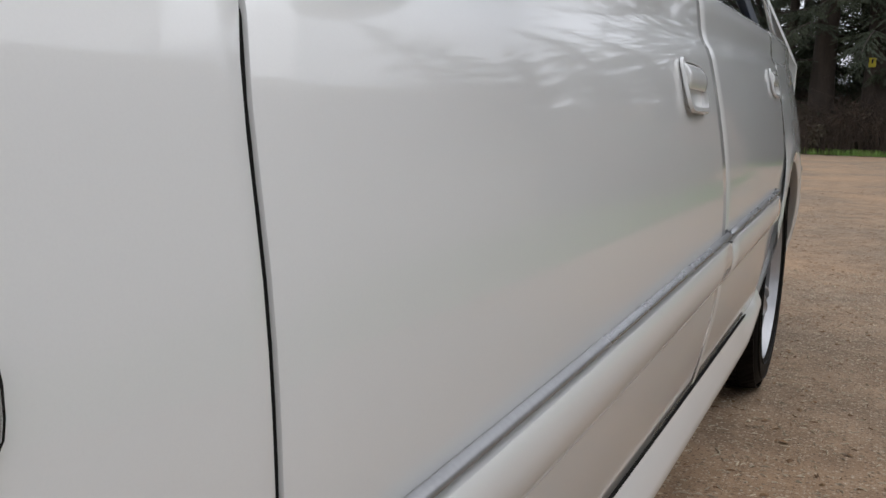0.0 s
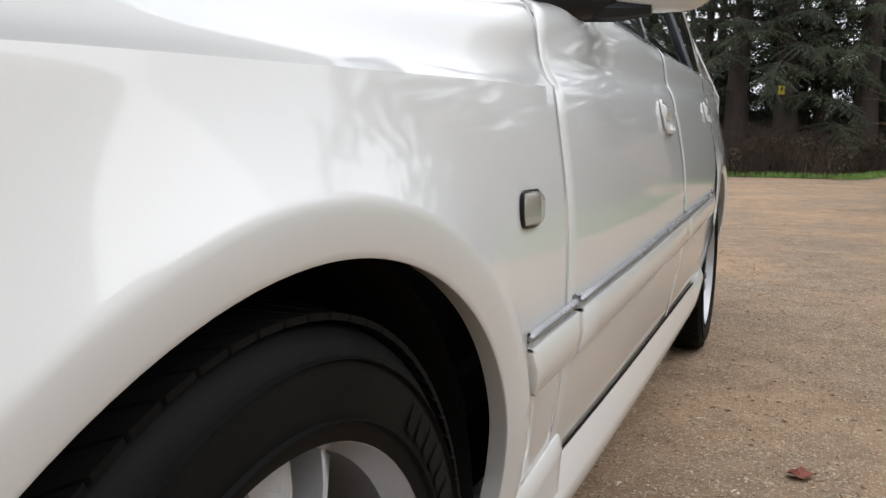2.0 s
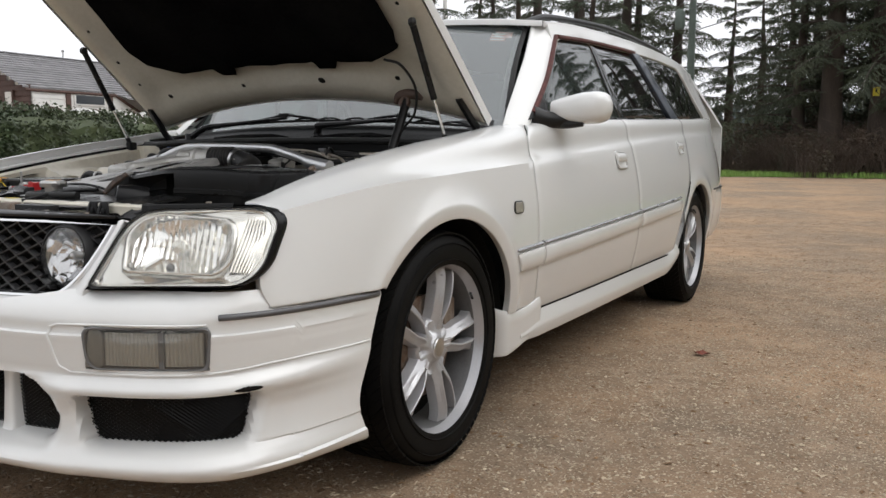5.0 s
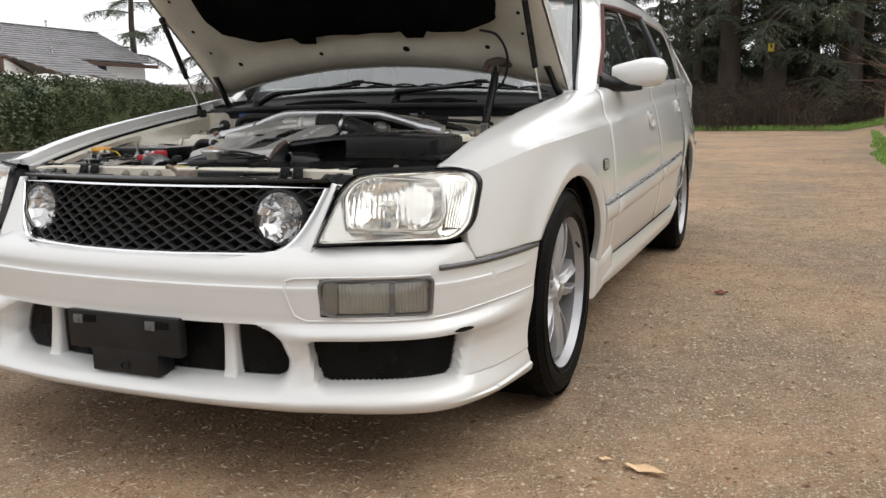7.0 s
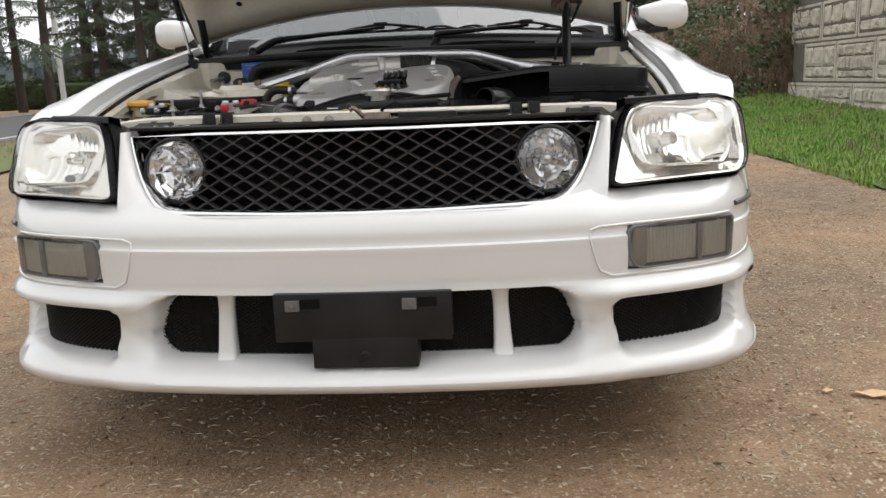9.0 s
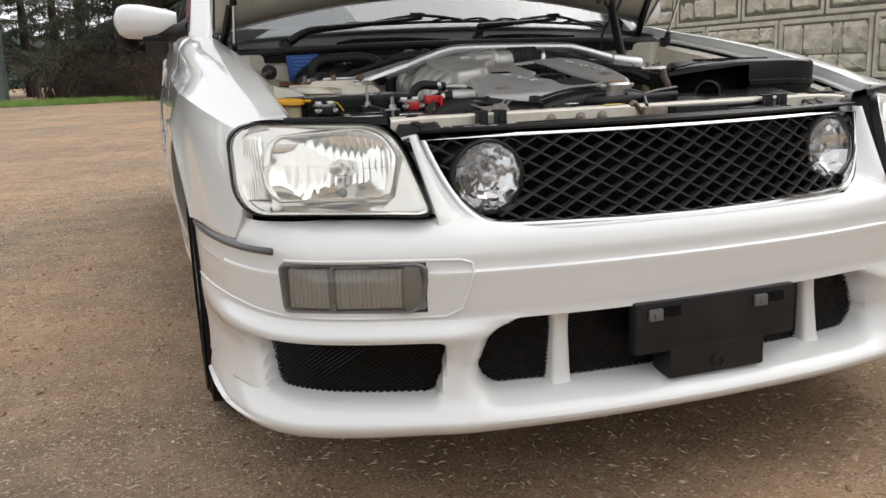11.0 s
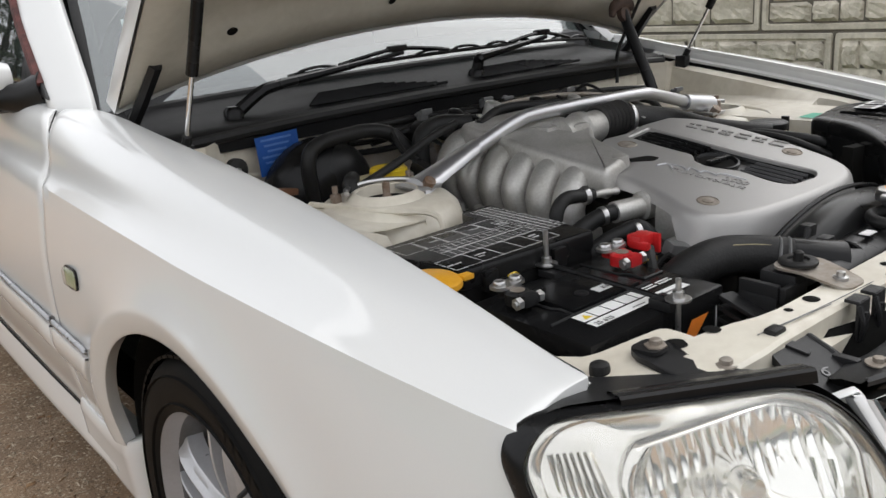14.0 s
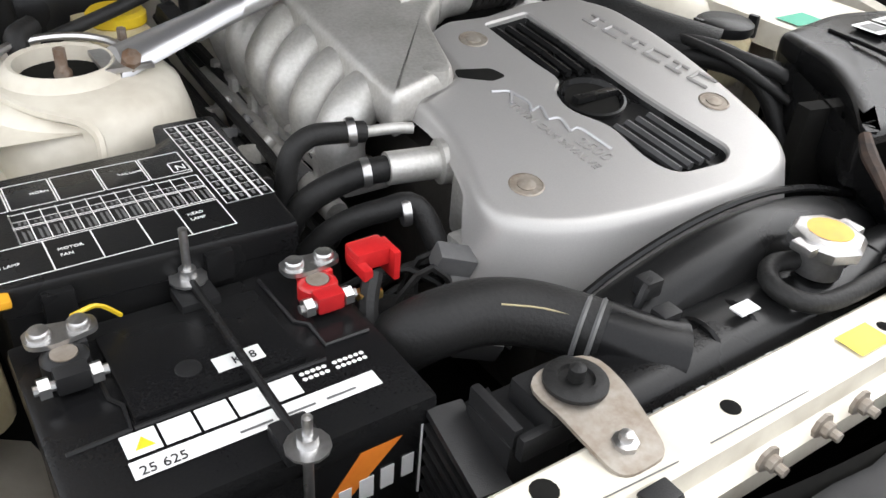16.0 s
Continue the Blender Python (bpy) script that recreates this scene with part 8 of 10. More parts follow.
grid(bp, [[Vector((-0.520, 0.331, 0.818)).lerp(Vector((-0.428, 0.345, 0.820)), u).lerp(Vector((-0.516, 0.331, 0.748)).lerp(Vector((-0.424, 0.345, 0.752)), u), v) for u in (0, 1)] for v in (0, 1)])
bpl = part("data_plate", bp, BLUE, car, "blue riveted data plate")
for k in range(6):
    part("plate_bar", solid_box((-0.476, 0.3365, 0.811 - k * 0.010), (0.066 - 0.012 * (k % 3), 0.0008, 0.0035), 0, Euler((0, 0, radians(8))).to_matrix().to_4x4()), mat("pale_blue_print", (0.10, 0.20, 0.48), None, rough=0.4) if k == 0 else bpy.data.materials["pale_blue_print"], bpl)
part("grommet", lathe([(0.020, 0), (0.020, 0.012), (0.012, 0.016), (0, 0.016)], (-0.572, 0.315, 0.775), (0.2, -1, 0), 18), RUBBER, car)
part("cable_end", tube([(-0.572, 0.300, 0.775), (-0.60, 0.26, 0.765)], 0.006, 8, 1), STEEL, car)
part("rusty_clip", solid_box((-0.532, 0.225, 0.740), (0.045, 0.030, 0.012), 0.004, Euler((0, 0.2, 0.5)).to_matrix().to_4x4()), mat("rust_brown", (0.16, 0.07, 0.03), (0.09, 0.04, 0.02), scale=30, rough=0.8), car)
for pts, r in (
    ([(-0.46, 0.255, 0.70), (-0.465, 0.250, 0.775), (-0.44, 0.255, 0.800), (-0.38, 0.262, 0.806), (-0.32, 0.262, 0.805), (-0.28, 0.255, 0.79), (-0.255, 0.235, 0.755)], 0.0135),
    ([(-0.45, 0.12, 0.745), (-0.36, 0.13, 0.770), (-0.27, 0.15, 0.795), (-0.20, 0.17, 0.805)], 0.0075),
    ([(-0.47, 0.10, 0.725), (-0.475, 0.11, 0.755), (-0.455, 0.13, 0.760)], 0.012),
    ([(-0.26, 0.20, 0.70), (-0.25, 0.21, 0.78), (-0.20, 0.22, 0.80), (-0.14, 0.20, 0.795)], 0.017),
    ([(-0.30, 0.33, 0.80), (-0.20, 0.31, 0.805), (-0.08, 0.32, 0.80), (0.06, 0.31, 0.80), (0.2, 0.31, 0.80)], 0.006),
    ([(-0.24, 0.30, 0.79), (-0.12, 0.29, 0.80), (0.02, 0.30, 0.79), (0.10, 0.28, 0.80)], 0.005),
    ([(-0.30, 0.30, 0.775), (-0.16, 0.27, 0.795), (0.0, 0.27, 0.785), (0.16, 0.25, 0.79), (0.28, 0.27, 0.77)], 0.007),
    ([(0.18, 0.30, 0.785), (0.28, 0.29, 0.790), (0.38, 0.30, 0.785), (0.50, 0.28, 0.775)], 0.006),
    ([(0.16, 0.28, 0.765), (0.30, 0.25, 0.770), (0.42, 0.22, 0.760), (0.46, 0.20, 0.72)], 0.008),
    ([(0.17, -0.05, 0.70), (0.22, -0.12, 0.735), (0.27, -0.20, 0.735), (0.29, -0.27, 0.70), (0.28, -0.32, 0.64)], 0.010),
    ([(0.19, -0.08, 0.69), (0.24, -0.16, 0.722), (0.275, -0.25, 0.712), (0.27, -0.33, 0.62)], 0.012),
    ([(0.05, 0.16, 0.79), (0.14, 0.14, 0.80), (0.22, 0.12, 0.79), (0.30, 0.14, 0.76)], 0.011),
    ([(-0.17, 0.14, 0.80), (-0.08, 0.17, 0.815), (0.02, 0.15, 0.81), (0.10, 0.12, 0.80)], 0.009),
):
    part("hose", tube(pts, r, 10, 6), RUBBER, car, "black rubber hose")
for x, y, z in ((-0.185, 0.285, 0.806), (-0.02, 0.29, 0.806), (0.22, 0.285, 0.795), (0.50, 0.20, 0.762)):
    part("pipe_clip", join(solid_box((x, y, z), (0.018, 0.014, 0.026), 0.003), solid_box((x + 0.003, y - 0.008, z + 0.012), (0.026, 0.008, 0.010), 0.002)), TRIMGREY, car)
for x, y, z, s in ((-0.15, 0.24, 0.775, 0.05), (-0.06, 0.23, 0.775, 0.06), (0.05, 0.22, 0.77, 0.055), (0.14, 0.20, 0.765, 0.05), (-0.22, 0.24, 0.745, 0.05), (0.20, 0.08, 0.73, 0.06), (0.02, 0.13, 0.765, 0.05), (0.12, 0.02, 0.74, 0.06)):
    part("engine_fitting", join(solid_box((x, y, z), (s, s * 0.7, s * 0.6), 0.008, Euler((0.1, 0.2, x * 9)).to_matrix().to_4x4()), lathe([(s * 0.3, 0), (s * 0.3, 0.03), (s * 0.2, 0.034), (0, 0.035)], (x, y, z + s * 0.25), (0.2, -0.3, 1), 14)), SATIN if int(x * 100) % 2 else CAST, car)
# added black box: fills in the dark depth behind the engine
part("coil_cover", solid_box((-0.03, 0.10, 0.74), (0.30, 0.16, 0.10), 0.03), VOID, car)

# the crowded side between engine and inner wing; an added black box makes its darkness
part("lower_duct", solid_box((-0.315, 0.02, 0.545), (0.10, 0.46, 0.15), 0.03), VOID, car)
for k in range(9):
    rr = random.Random(400 + k)
    x, z = -0.345 + 0.012 * k + rr.uniform(-0.01, 0.01), 0.612 + rr.uniform(0, 0.045)
    part("loom", tube([(x, -0.19 + rr.uniform(-0.02, 0.04), z - 0.02), (x + rr.uniform(-0.02, 0.02), -0.08, z), (x + rr.uniform(-0.02, 0.02), 0.04, z + 0.01), (x + rr.uniform(-0.03, 0.03), 0.16, z + 0.03), (x + rr.uniform(-0.03, 0.03), 0.27, z + 0.05)], rr.choice((0.006, 0.008, 0.012)), 8, 5), RUBBER, car)
for k in range(5):
    rr = random.Random(430 + k)
    part("sensor_plug", join(solid_box((-0.285 + rr.uniform(-0.02, 0.02), -0.15 + 0.06 * k, 0.642 + rr.uniform(-0.01, 0.01)), (0.024, 0.030, 0.022), 0.004, Euler((rr.uniform(-0.4, 0.4), 0.3, rr.uniform(-0.8, 0.8))).to_matrix().to_4x4()), lathe([(0.008, 0), (0.008, 0.022)], (-0.280, -0.15 + 0.06 * k, 0.645), (0.7, 0.1, 0.5), 10)), TRIMGREY if k % 2 else CAST, car)

# looms, clips and pipes along the firewall
for k, (z, r, y) in enumerate(((0.792, 0.0075, 0.315), (0.776, 0.0050, 0.300), (0.783, 0.0036, 0.285), (0.764, 0.0060, 0.310))):
    rr = random.Random(600 + k)
    pts = [(-0.36 + 0.10 * i + rr.uniform(-0.02, 0.02), y + rr.uniform(-0.018, 0.012), z + rr.uniform(-0.008, 0.010)) for i in range(8)]
    part("wiring_loom", tube(pts, r, 8, 6), RUBBER, car, "black taped wiring loom along the firewall")
for k, x in enumerate((-0.27, -0.215, -0.165, -0.10, -0.03, 0.06, 0.15, 0.25)):
    rr = random.Random(640 + k)
    dx = rr.uniform(-0.03, 0.04)
    part("branch_wire", tube([(x, 0.300, 0.790), (x + dx * 0.4, 0.262, 0.805 + rr.uniform(-0.01, 0.008)), (x + dx, 0.205, 0.790 + rr.uniform(-0.02, 0.01)), (x + dx * 1.2, 0.150, 0.755 + rr.uniform(-0.02, 0.01))], rr.choice((0.0028, 0.0036, 0.0058)), 7, 6), RUBBER, car)
    part("wire_plug", solid_box((x + dx * 1.2, 0.146, 0.752 + rr.uniform(-0.01, 0.01)), (0.022, 0.030, 0.020), 0.004, Euler((rr.uniform(-0.5, 0.5), rr.uniform(-0.3, 0.3), rr.uniform(-0.6, 0.6))).to_matrix().to_4x4()), BLACK, car)
for x in (-0.185, 0.045):
    part("loom_clip", join(*[solid_box((x + 0.002 * j, 0.292, 0.786 + 0.013 * j), (0.030, 0.010, 0.006), 0.002) for j in range(3)], solid_box((x + 0.002, 0.298, 0.797), (0.010, 0.008, 0.040), 0.002)), TRIMGREY, car, "grey ribbed loom clip")
for k, pts in enumerate(([(-0.02, 0.285, 0.800), (0.10, 0.270, 0.806), (0.22, 0.235, 0.800), (0.31, 0.200, 0.782)], [(0.05, 0.300, 0.790), (0.18, 0.285, 0.797), (0.30, 0.250, 0.785), (0.36, 0.215, 0.760)])):
    part("metal_pipe", tube(pts, 0.0045, 8, 6), GREYRUST, car)
part("heater_hose", tube([(-0.205, 0.310, 0.765), (-0.212, 0.262, 0.792), (-0.196, 0.215, 0.790), (-0.190, 0.170, 0.760), (-0.195, 0.140, 0.720)], 0.0135, 12, 6), RUBBER, car, "black heater hose")
part("hose_clamp", lathe([(0.0142, -0.004), (0.0150, 0), (0.0142, 0.004)], (-0.190, 0.172, 0.762), (0, -0.4, -1), 16), RUSTY, car)
# hoses curling round the fluid reservoir
for pts, r in (([(0.285, -0.145, 0.705), (0.270, -0.175, 0.722), (0.285, -0.225, 0.728), (0.330, -0.262, 0.715), (0.360, -0.275, 0.670)], 0.0100), ([(0.300, -0.095, 0.715), (0.262, -0.120, 0.735), (0.262, -0.200, 0.738), (0.300, -0.275, 0.720), (0.330, -0.305, 0.660)], 0.0085), ([(0.250, -0.05, 0.730), (0.236, -0.13, 0.742), (0.248, -0.22, 0.736), (0.285, -0.30, 0.700)], 0.0060)):
    part("curled_hose", tube(pts, r, 10, 6), RUBBER, car, "black rubber hose")

# power steering reservoir, green sticker
ps = part("fluid_reservoir", lathe([(0.030, -0.07), (0.037, -0.06), (0.038, -0.008), (0.033, 0.0)], (0.345, -0.128, 0.730), (0, 0, 1), 26), TANK, car, "yellowed fluid reservoir")
part("reservoir_cap", lathe([(0.036, 0), (0.038, 0.003), (0.038, 0.013), (0.034, 0.016), (0, 0.016)], (0.345, -0.128, 0.730), (0, 0, 1), 26), BLACK, ps, "black reservoir cap")
part("cap_clip", solid_box((0.30, -0.12, 0.735), (0.008, 0.014, 0.03), 0.002), SATIN, ps)
part("cap_clip", solid_box((0.388, -0.14, 0.735), (0.008, 0.014, 0.03), 0.002), SATIN, ps)
gs = bmesh.new()
grid(gs, [[(x, y, 0.7405) for x in (0.435, 0.495)] for y in (-0.178, -0.140)])
shelf = bmesh.new()
grid(shelf, [[(x, y, 0.7385 - 0.03 * (x < 0.415)) for x in (0.405, 0.415, 0.50, 0.60)] for y in (-0.20, -0.12, -0.04, 0.02)])
part("left_shelf", shelf, BAY, car)
part("green_sticker", gs, GREEN, car, "small green sticker")

# air cleaner box and its intake scoop
LID = rounded([(0.326, -0.221), (0.460, -0.203), (0.595, -0.215), (0.600, -0.430), (0.520, -0.452), (0.357, -0.473), (0.177, -0.437), (0.250, -0.372), (0.295, -0.314)], [0.015, 0.03, 0.03, 0.03, 0.03, 0.02, 0.02, 0.03, 0.03], 4)


def lid_z(x, y):
    return 0.754 + 0.012 * math.sin(max(0.0, min(1.0, (x - 0.18) / 0.42)) * math.pi) - 0.10 * max(0.0, -0.40 - y) * max(0.0, min(1.0, (0.30 - x) / 0.12)) + 0.02 * (x - 0.45)


ab = bmesh.new()
rows = []
for d, h in ((0.020, 0.0), (0.008, 0.001), (0.002, 0.005), (0.0, 0.012)):
    rows.append([(x, y, lid_z(x, y) - h) for x, y in inset(LID, d)])
for d, h in ((0.001, 0.045), (-0.004, 0.047), (-0.004, 0.056), (0.003, 0.058), (0.012, 0.18)):
    rows.append([(x, y, lid_z(x, y) - h) for x, y in inset(LID, d)])
# the front is open between the lid's beak and its far corner
vs = [[ab.verts.new(q) for q in r] for r in rows]
n = len(LID)
for j in range(len(vs) - 1):
    for i in range(n):
        k = (i + 1) % n
        mid = (Vector(LID[i]) + Vector(LID[k])) / 2
        if j >= 3 and 0.190 < mid.x < 0.40 and mid.y < -0.436:
            continue
        ab.faces.new((vs[j][i], vs[j][k], vs[j + 1][k], vs[j + 1][i]))
ab.faces.new(vs[0])
air = part("air_box", ab, SATIN, car, "black plastic air cleaner box with an open scoop", smooth=32)
part("scoop_inside", solid_box((0.30, -0.375, 0.675), (0.20, 0.02, 0.13), 0.0, Euler((0, 0, radians(-12))).to_matrix().to_4x4()), VOID, air)
for k in range(2):
    part("box_label", flat_patch(0.420 + k * 0.046, 0.460 + k * 0.046, -0.295, -0.255, 0.7685 + 0.001 * k), WHITE, air)
    part("box_label_bar", flat_patch(0.425 + k * 0.046, 0.455 + k * 0.046, -0.287, -0.263, 0.7692 + 0.001 * k), TRIMGREY, air)
for k in range(3):
    part("box_rib", tube([(0.345 + k * 0.055, -0.430, lid_z(0.345 + k * 0.055, -0.430)), (0.375 + k * 0.055, -0.330, lid_z(0.375 + k * 0.055, -0.330)), (0.385 + k * 0.055, -0.250, lid_z(0.385 + k * 0.055, -0.250))], 0.0028, 6, 3), SATIN, air)
# worn brown lip of the beak
part("worn_lip", tube([(0.182, -0.436, 0.747), (0.172, -0.452, 0.735), (0.168, -0.470, 0.722), (0.166, -0.492, 0.702)], [0.006, 0.008, 0.007, 0.005], 8, 5), mat("sun_browned_plastic", (0.075, 0.046, 0.032), (0.020, 0.016, 0.014), scale=60, rough=0.7, bump=0.3, bscale=120), air)
wall_bm = bmesh.new()
rows = []
for k in range(13):
    t = k / 12
    p = Vector((0.318, -0.235, 0.742)).lerp(Vector((0.180, -0.440, 0.742)), t)
    q = Vector((0.285, -0.290, 0.655)).lerp(Vector((0.160, -0.512, 0.680)), t)
    rows.append([p, p.lerp(q, 0.4) + Vector((-0.006, 0.0, 0.004)), p.lerp(q, 0.75) + Vector((-0.010, 0, 0.002)), q, q + Vector((0.03, 0.0, -0.03))])
grid(wall_bm, rows)
part("scoop_cheek", wall_bm, SATIN, air, "black cheek of the scoop")
part("scoop_tube", lathe([(0.038, -0.045), (0.034, -0.01), (0.026, 0.022), (0.022, 0.024), (0.022, -0.01)], (0.250, -0.500, 0.694), (-0.55, -0.75, 0.25), 22, None, False), SATIN, air)
tray = rounded([(0.060, -0.552), (0.030, -0.612), (0.120, -0.626), (0.260, -0.622), (0.400, -0.600), (0.430, -0.480), (0.300, -0.480), (0.165, -0.508)], 0.012, 3)
part("scoop_tray", join(plate(tray, lambda a, b, h: Vector((a, b, 0.7005 - 0.02 * max(0, (-0.56 - b) / 0.06) - h)), 0.006), tube([(0.060, -0.552, 0.703), (0.100, -0.534, 0.708), (0.165, -0.508, 0.712)], 0.005, 6, 4), tube([(0.030, -0.612, 0.686), (0.060, -0.552, 0.703)], 0.004, 6, 1)), SATIN, air)
for x, y in ((0.085, -0.592), (0.33, -0.585)):
    part("tray_bolt", lathe([(0.007, 0), (0.007, 0.002), (0.004, 0.003), (0, 0.003)], (x, y, 0.693), (0, 0, 1), 10), VOID, air)

# ---- ground ----
def ground_material():
    m, n, l, p = shader("packed_dirt_and_gravel")
    co = n.new("ShaderNodeTexCoord")

    def noise_tex(scale, detail=6, rough=0.6):
        t = n.new("ShaderNodeTexNoise")
        t.inputs["Scale"].default_value, t.inputs["Detail"].default_value, t.inputs["Roughness"].default_value = scale, detail, rough
        l.new(co.outputs["Object"], t.inputs["Vector"])
        return t
    broad, mid, fine = noise_tex(0.55, 7, 0.62), noise_tex(5, 9, 0.72), noise_tex(90, 6, 0.75)
    r1 = n.new("ShaderNodeValToRGB")
    r1.color_ramp.elements[0].position, r1.color_ramp.elements[1].position = 0.35, 0.68
    r1.color_ramp.elements[0].color, r1.color_ramp.elements[1].color = (0.245, 0.178, 0.118, 1), (0.405, 0.298, 0.200, 1)
    l.new(mid.outputs["Fac"], r1.inputs["Fac"])
    r0 = n.new("ShaderNodeValToRGB")
    r0.color_ramp.elements[0].position, r0.color_ramp.elements[1].position = 0.38, 0.62
    r0.color_ramp.elements[0].color, r0.color_ramp.elements[1].color = (0.76, 0.78, 0.82, 1), (1.20, 1.08, 0.98, 1)
    l.new(broad.outputs["Fac"], r0.inputs["Fac"])
    mul = n.new("ShaderNodeMixRGB")
    mul.blend_type = "MULTIPLY"
    mul.inputs["Fac"].default_value = 1
    l.new(r1.outputs["Color"], mul.inputs["Color1"])
    l.new(r0.outputs["Color"], mul.inputs["Color2"])
    # grit: pale and dark specks
    col = mul.outputs["Color"]
    for scale, lo, hi, c, f in ((130, 0.10, 0.50, (0.56, 0.46, 0.34, 1), 0.85), (85, 0.05, 0.45, (0.085, 0.062, 0.045, 1), 0.80), (70, 0.05, 0.36, (0.62, 0.53, 0.40, 1), 0.9), (240, 0.1, 0.6, (0.11, 0.085, 0.06, 1), 0.7)):
        v = n.new("ShaderNodeTexVoronoi")
        v.inputs["Scale"].default_value = scale
        v.inputs["Randomness"].default_value = 1
        l.new(co.outputs["Object"], v.inputs["Vector"])
        rr = n.new("ShaderNodeMapRange")
        rr.inputs["From Min"].default_value, rr.inputs["From Max"].default_value = hi, lo
        rr.inputs["To Max"].default_value = f
        l.new(v.outputs["Distance"], rr.inputs["Value"])
        sel = n.new("ShaderNodeMath")
        sel.operation = "GREATER_THAN"
        sel.inputs[1].default_value = 0.62
        sep = n.new("ShaderNodeSeparateColor")
        l.new(v.outputs["Color"], sep.inputs[0])
        l.new(sep.outputs[0], sel.inputs[0])
        mm = n.new("ShaderNodeMath")
        mm.operation = "MULTIPLY"
        l.new(rr.outputs[0], mm.inputs[0])
        l.new(sel.outputs[0], mm.inputs[1])
        mx = n.new("ShaderNodeMixRGB")
        mx.inputs["Color2"].default_value = c
        l.new(mm.outputs[0], mx.inputs["Fac"])
        l.new(col, mx.inputs["Color1"])
        col = mx.outputs["Color"]
    l.new(col, p.inputs["Base Color"])
    p.inputs["Roughness"].default_value = 0.92
    p.inputs["Specular IOR Level"].default_value = 0.2
    b = n.new("ShaderNodeBump")
    b.inputs["Strength"].default_value, b.inputs["Distance"].default_value = 0.7, 0.012
    l.new(fine.outputs["Fac"], b.inputs["Height"])
    l.new(b.outputs["Normal"], p.inputs["Normal"])
    return m


DIRT = ground_material()
GRASS = mat("grass_soil", (0.085, 0.14, 0.035), (0.14, 0.12, 0.055), scale=2.2, rough=0.95, bump=0.6, bscale=60)
BLADE = mat("grass_blades", (0.14, 0.30, 0.045), (0.25, 0.33, 0.08), scale=1.2, rough=0.6, bscale=20, rand=0.35)
STRAW = mat("dry_grass", (0.30, 0.24, 0.13), (0.20, 0.15, 0.08), scale=3, rough=0.8, rand=0.3)
NEEDLE = mat("fir_needles", (0.024, 0.036, 0.016), (0.050, 0.058, 0.024), scale=0.8, rough=0.7, bscale=9, rand=0.45)
PINE = mat("pine_needles", (0.035, 0.055, 0.028), (0.06, 0.075, 0.04), scale=0.8, rough=0.7, bscale=9, rand=0.4)
BARK = mat("conifer_bark", (0.060, 0.045, 0.034), (0.030, 0.023, 0.018), scale=3, rough=0.95, bump=1.0, bscale=30, stretch=(1, 1, 0.2))
LEAF = mat("bramble_leaves", (0.065, 0.12, 0.042), (0.13, 0.14, 0.062), scale=2, rough=0.45, bscale=20, rand=0.5)
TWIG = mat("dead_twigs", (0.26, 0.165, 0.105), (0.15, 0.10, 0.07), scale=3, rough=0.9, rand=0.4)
# twig brown darkened: the shade beneath the firs is in this colour
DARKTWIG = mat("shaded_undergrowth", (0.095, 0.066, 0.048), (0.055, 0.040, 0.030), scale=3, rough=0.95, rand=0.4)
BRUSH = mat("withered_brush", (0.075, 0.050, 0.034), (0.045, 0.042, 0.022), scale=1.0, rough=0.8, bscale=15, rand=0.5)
HEDGE = mat("hedge_leaves", (0.030, 0.050, 0.020), (0.060, 0.070, 0.028), scale=1.0, rough=0.5, bscale=15, rand=0.5)
CEDAR = mat("cedar_hedge", (0.036, 0.056, 0.014), (0.056, 0.070, 0.022), scale=1.0, rough=0.7, bscale=15, rand=0.4)
STONE = mat("cast_stone", (0.60, 0.56, 0.47), (0.36, 0.33, 0.27), scale=7, rough=0.9, bump=0.9, bscale=40, rand=0.12)
JOINT = mat("block_joint", (0.16, 0.145, 0.12), (0.10, 0.09, 0.075), scale=6, rough=0.95, bump=0.5, bscale=40)
WOOD = mat("weathered_boards", (0.26, 0.20, 0.145), (0.17, 0.13, 0.10), scale=3, rough=0.85, bump=0.5, bscale=60, rand=0.25, stretch=(4, 4, 0.4))
ASPHALT = mat("asphalt", (0.062, 0.062, 0.062), (0.085, 0.083, 0.08), scale=1, rough=0.85, bump=0.4, bscale=200)
LINE = mat("road_paint", (0.65, 0.64, 0.60), (0.5, 0.5, 0.48), scale=3, rough=0.7)
SIDING = mat("white_siding", (0.68, 0.67, 0.64), (0.60, 0.59, 0.56), scale=2, rough=0.6, rand=0.05)
BROWNSIDE = mat("brown_siding", (0.085, 0.045, 0.035), (0.065, 0.036, 0.028), scale=2, rough=0.7, rand=0.12)
SHINGLE = mat("grey_roof_shingles", (0.24, 0.235, 0.24), (0.17, 0.168, 0.172), scale=2, rough=0.8, bump=0.4, bscale=40, rand=0.14)
# bluer and paler than the near firs: distance haze is mixed into the colour
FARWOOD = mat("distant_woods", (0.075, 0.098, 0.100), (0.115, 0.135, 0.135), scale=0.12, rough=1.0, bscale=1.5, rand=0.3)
POLE = mat("green_grey_pole", (0.12, 0.15, 0.13), (0.09, 0.11, 0.095), scale=3, rough=0.8)
PANE = mat("dark_house_glass", (0.03, 0.035, 0.04), None, rough=0.08)
BROWNROOF = mat("brown_grey_roof", (0.16, 0.135, 0.12), (0.11, 0.095, 0.085), scale=2, rough=0.9, bump=0.3, bscale=20)
SIGNY = mat("yellow_sign_paint", (0.55, 0.45, 0.02), None, rough=0.5)
TARP = mat("translucent_cover", (0.50, 0.50, 0.47), (0.40, 0.39, 0.36), scale=1.5, rough=0.5)


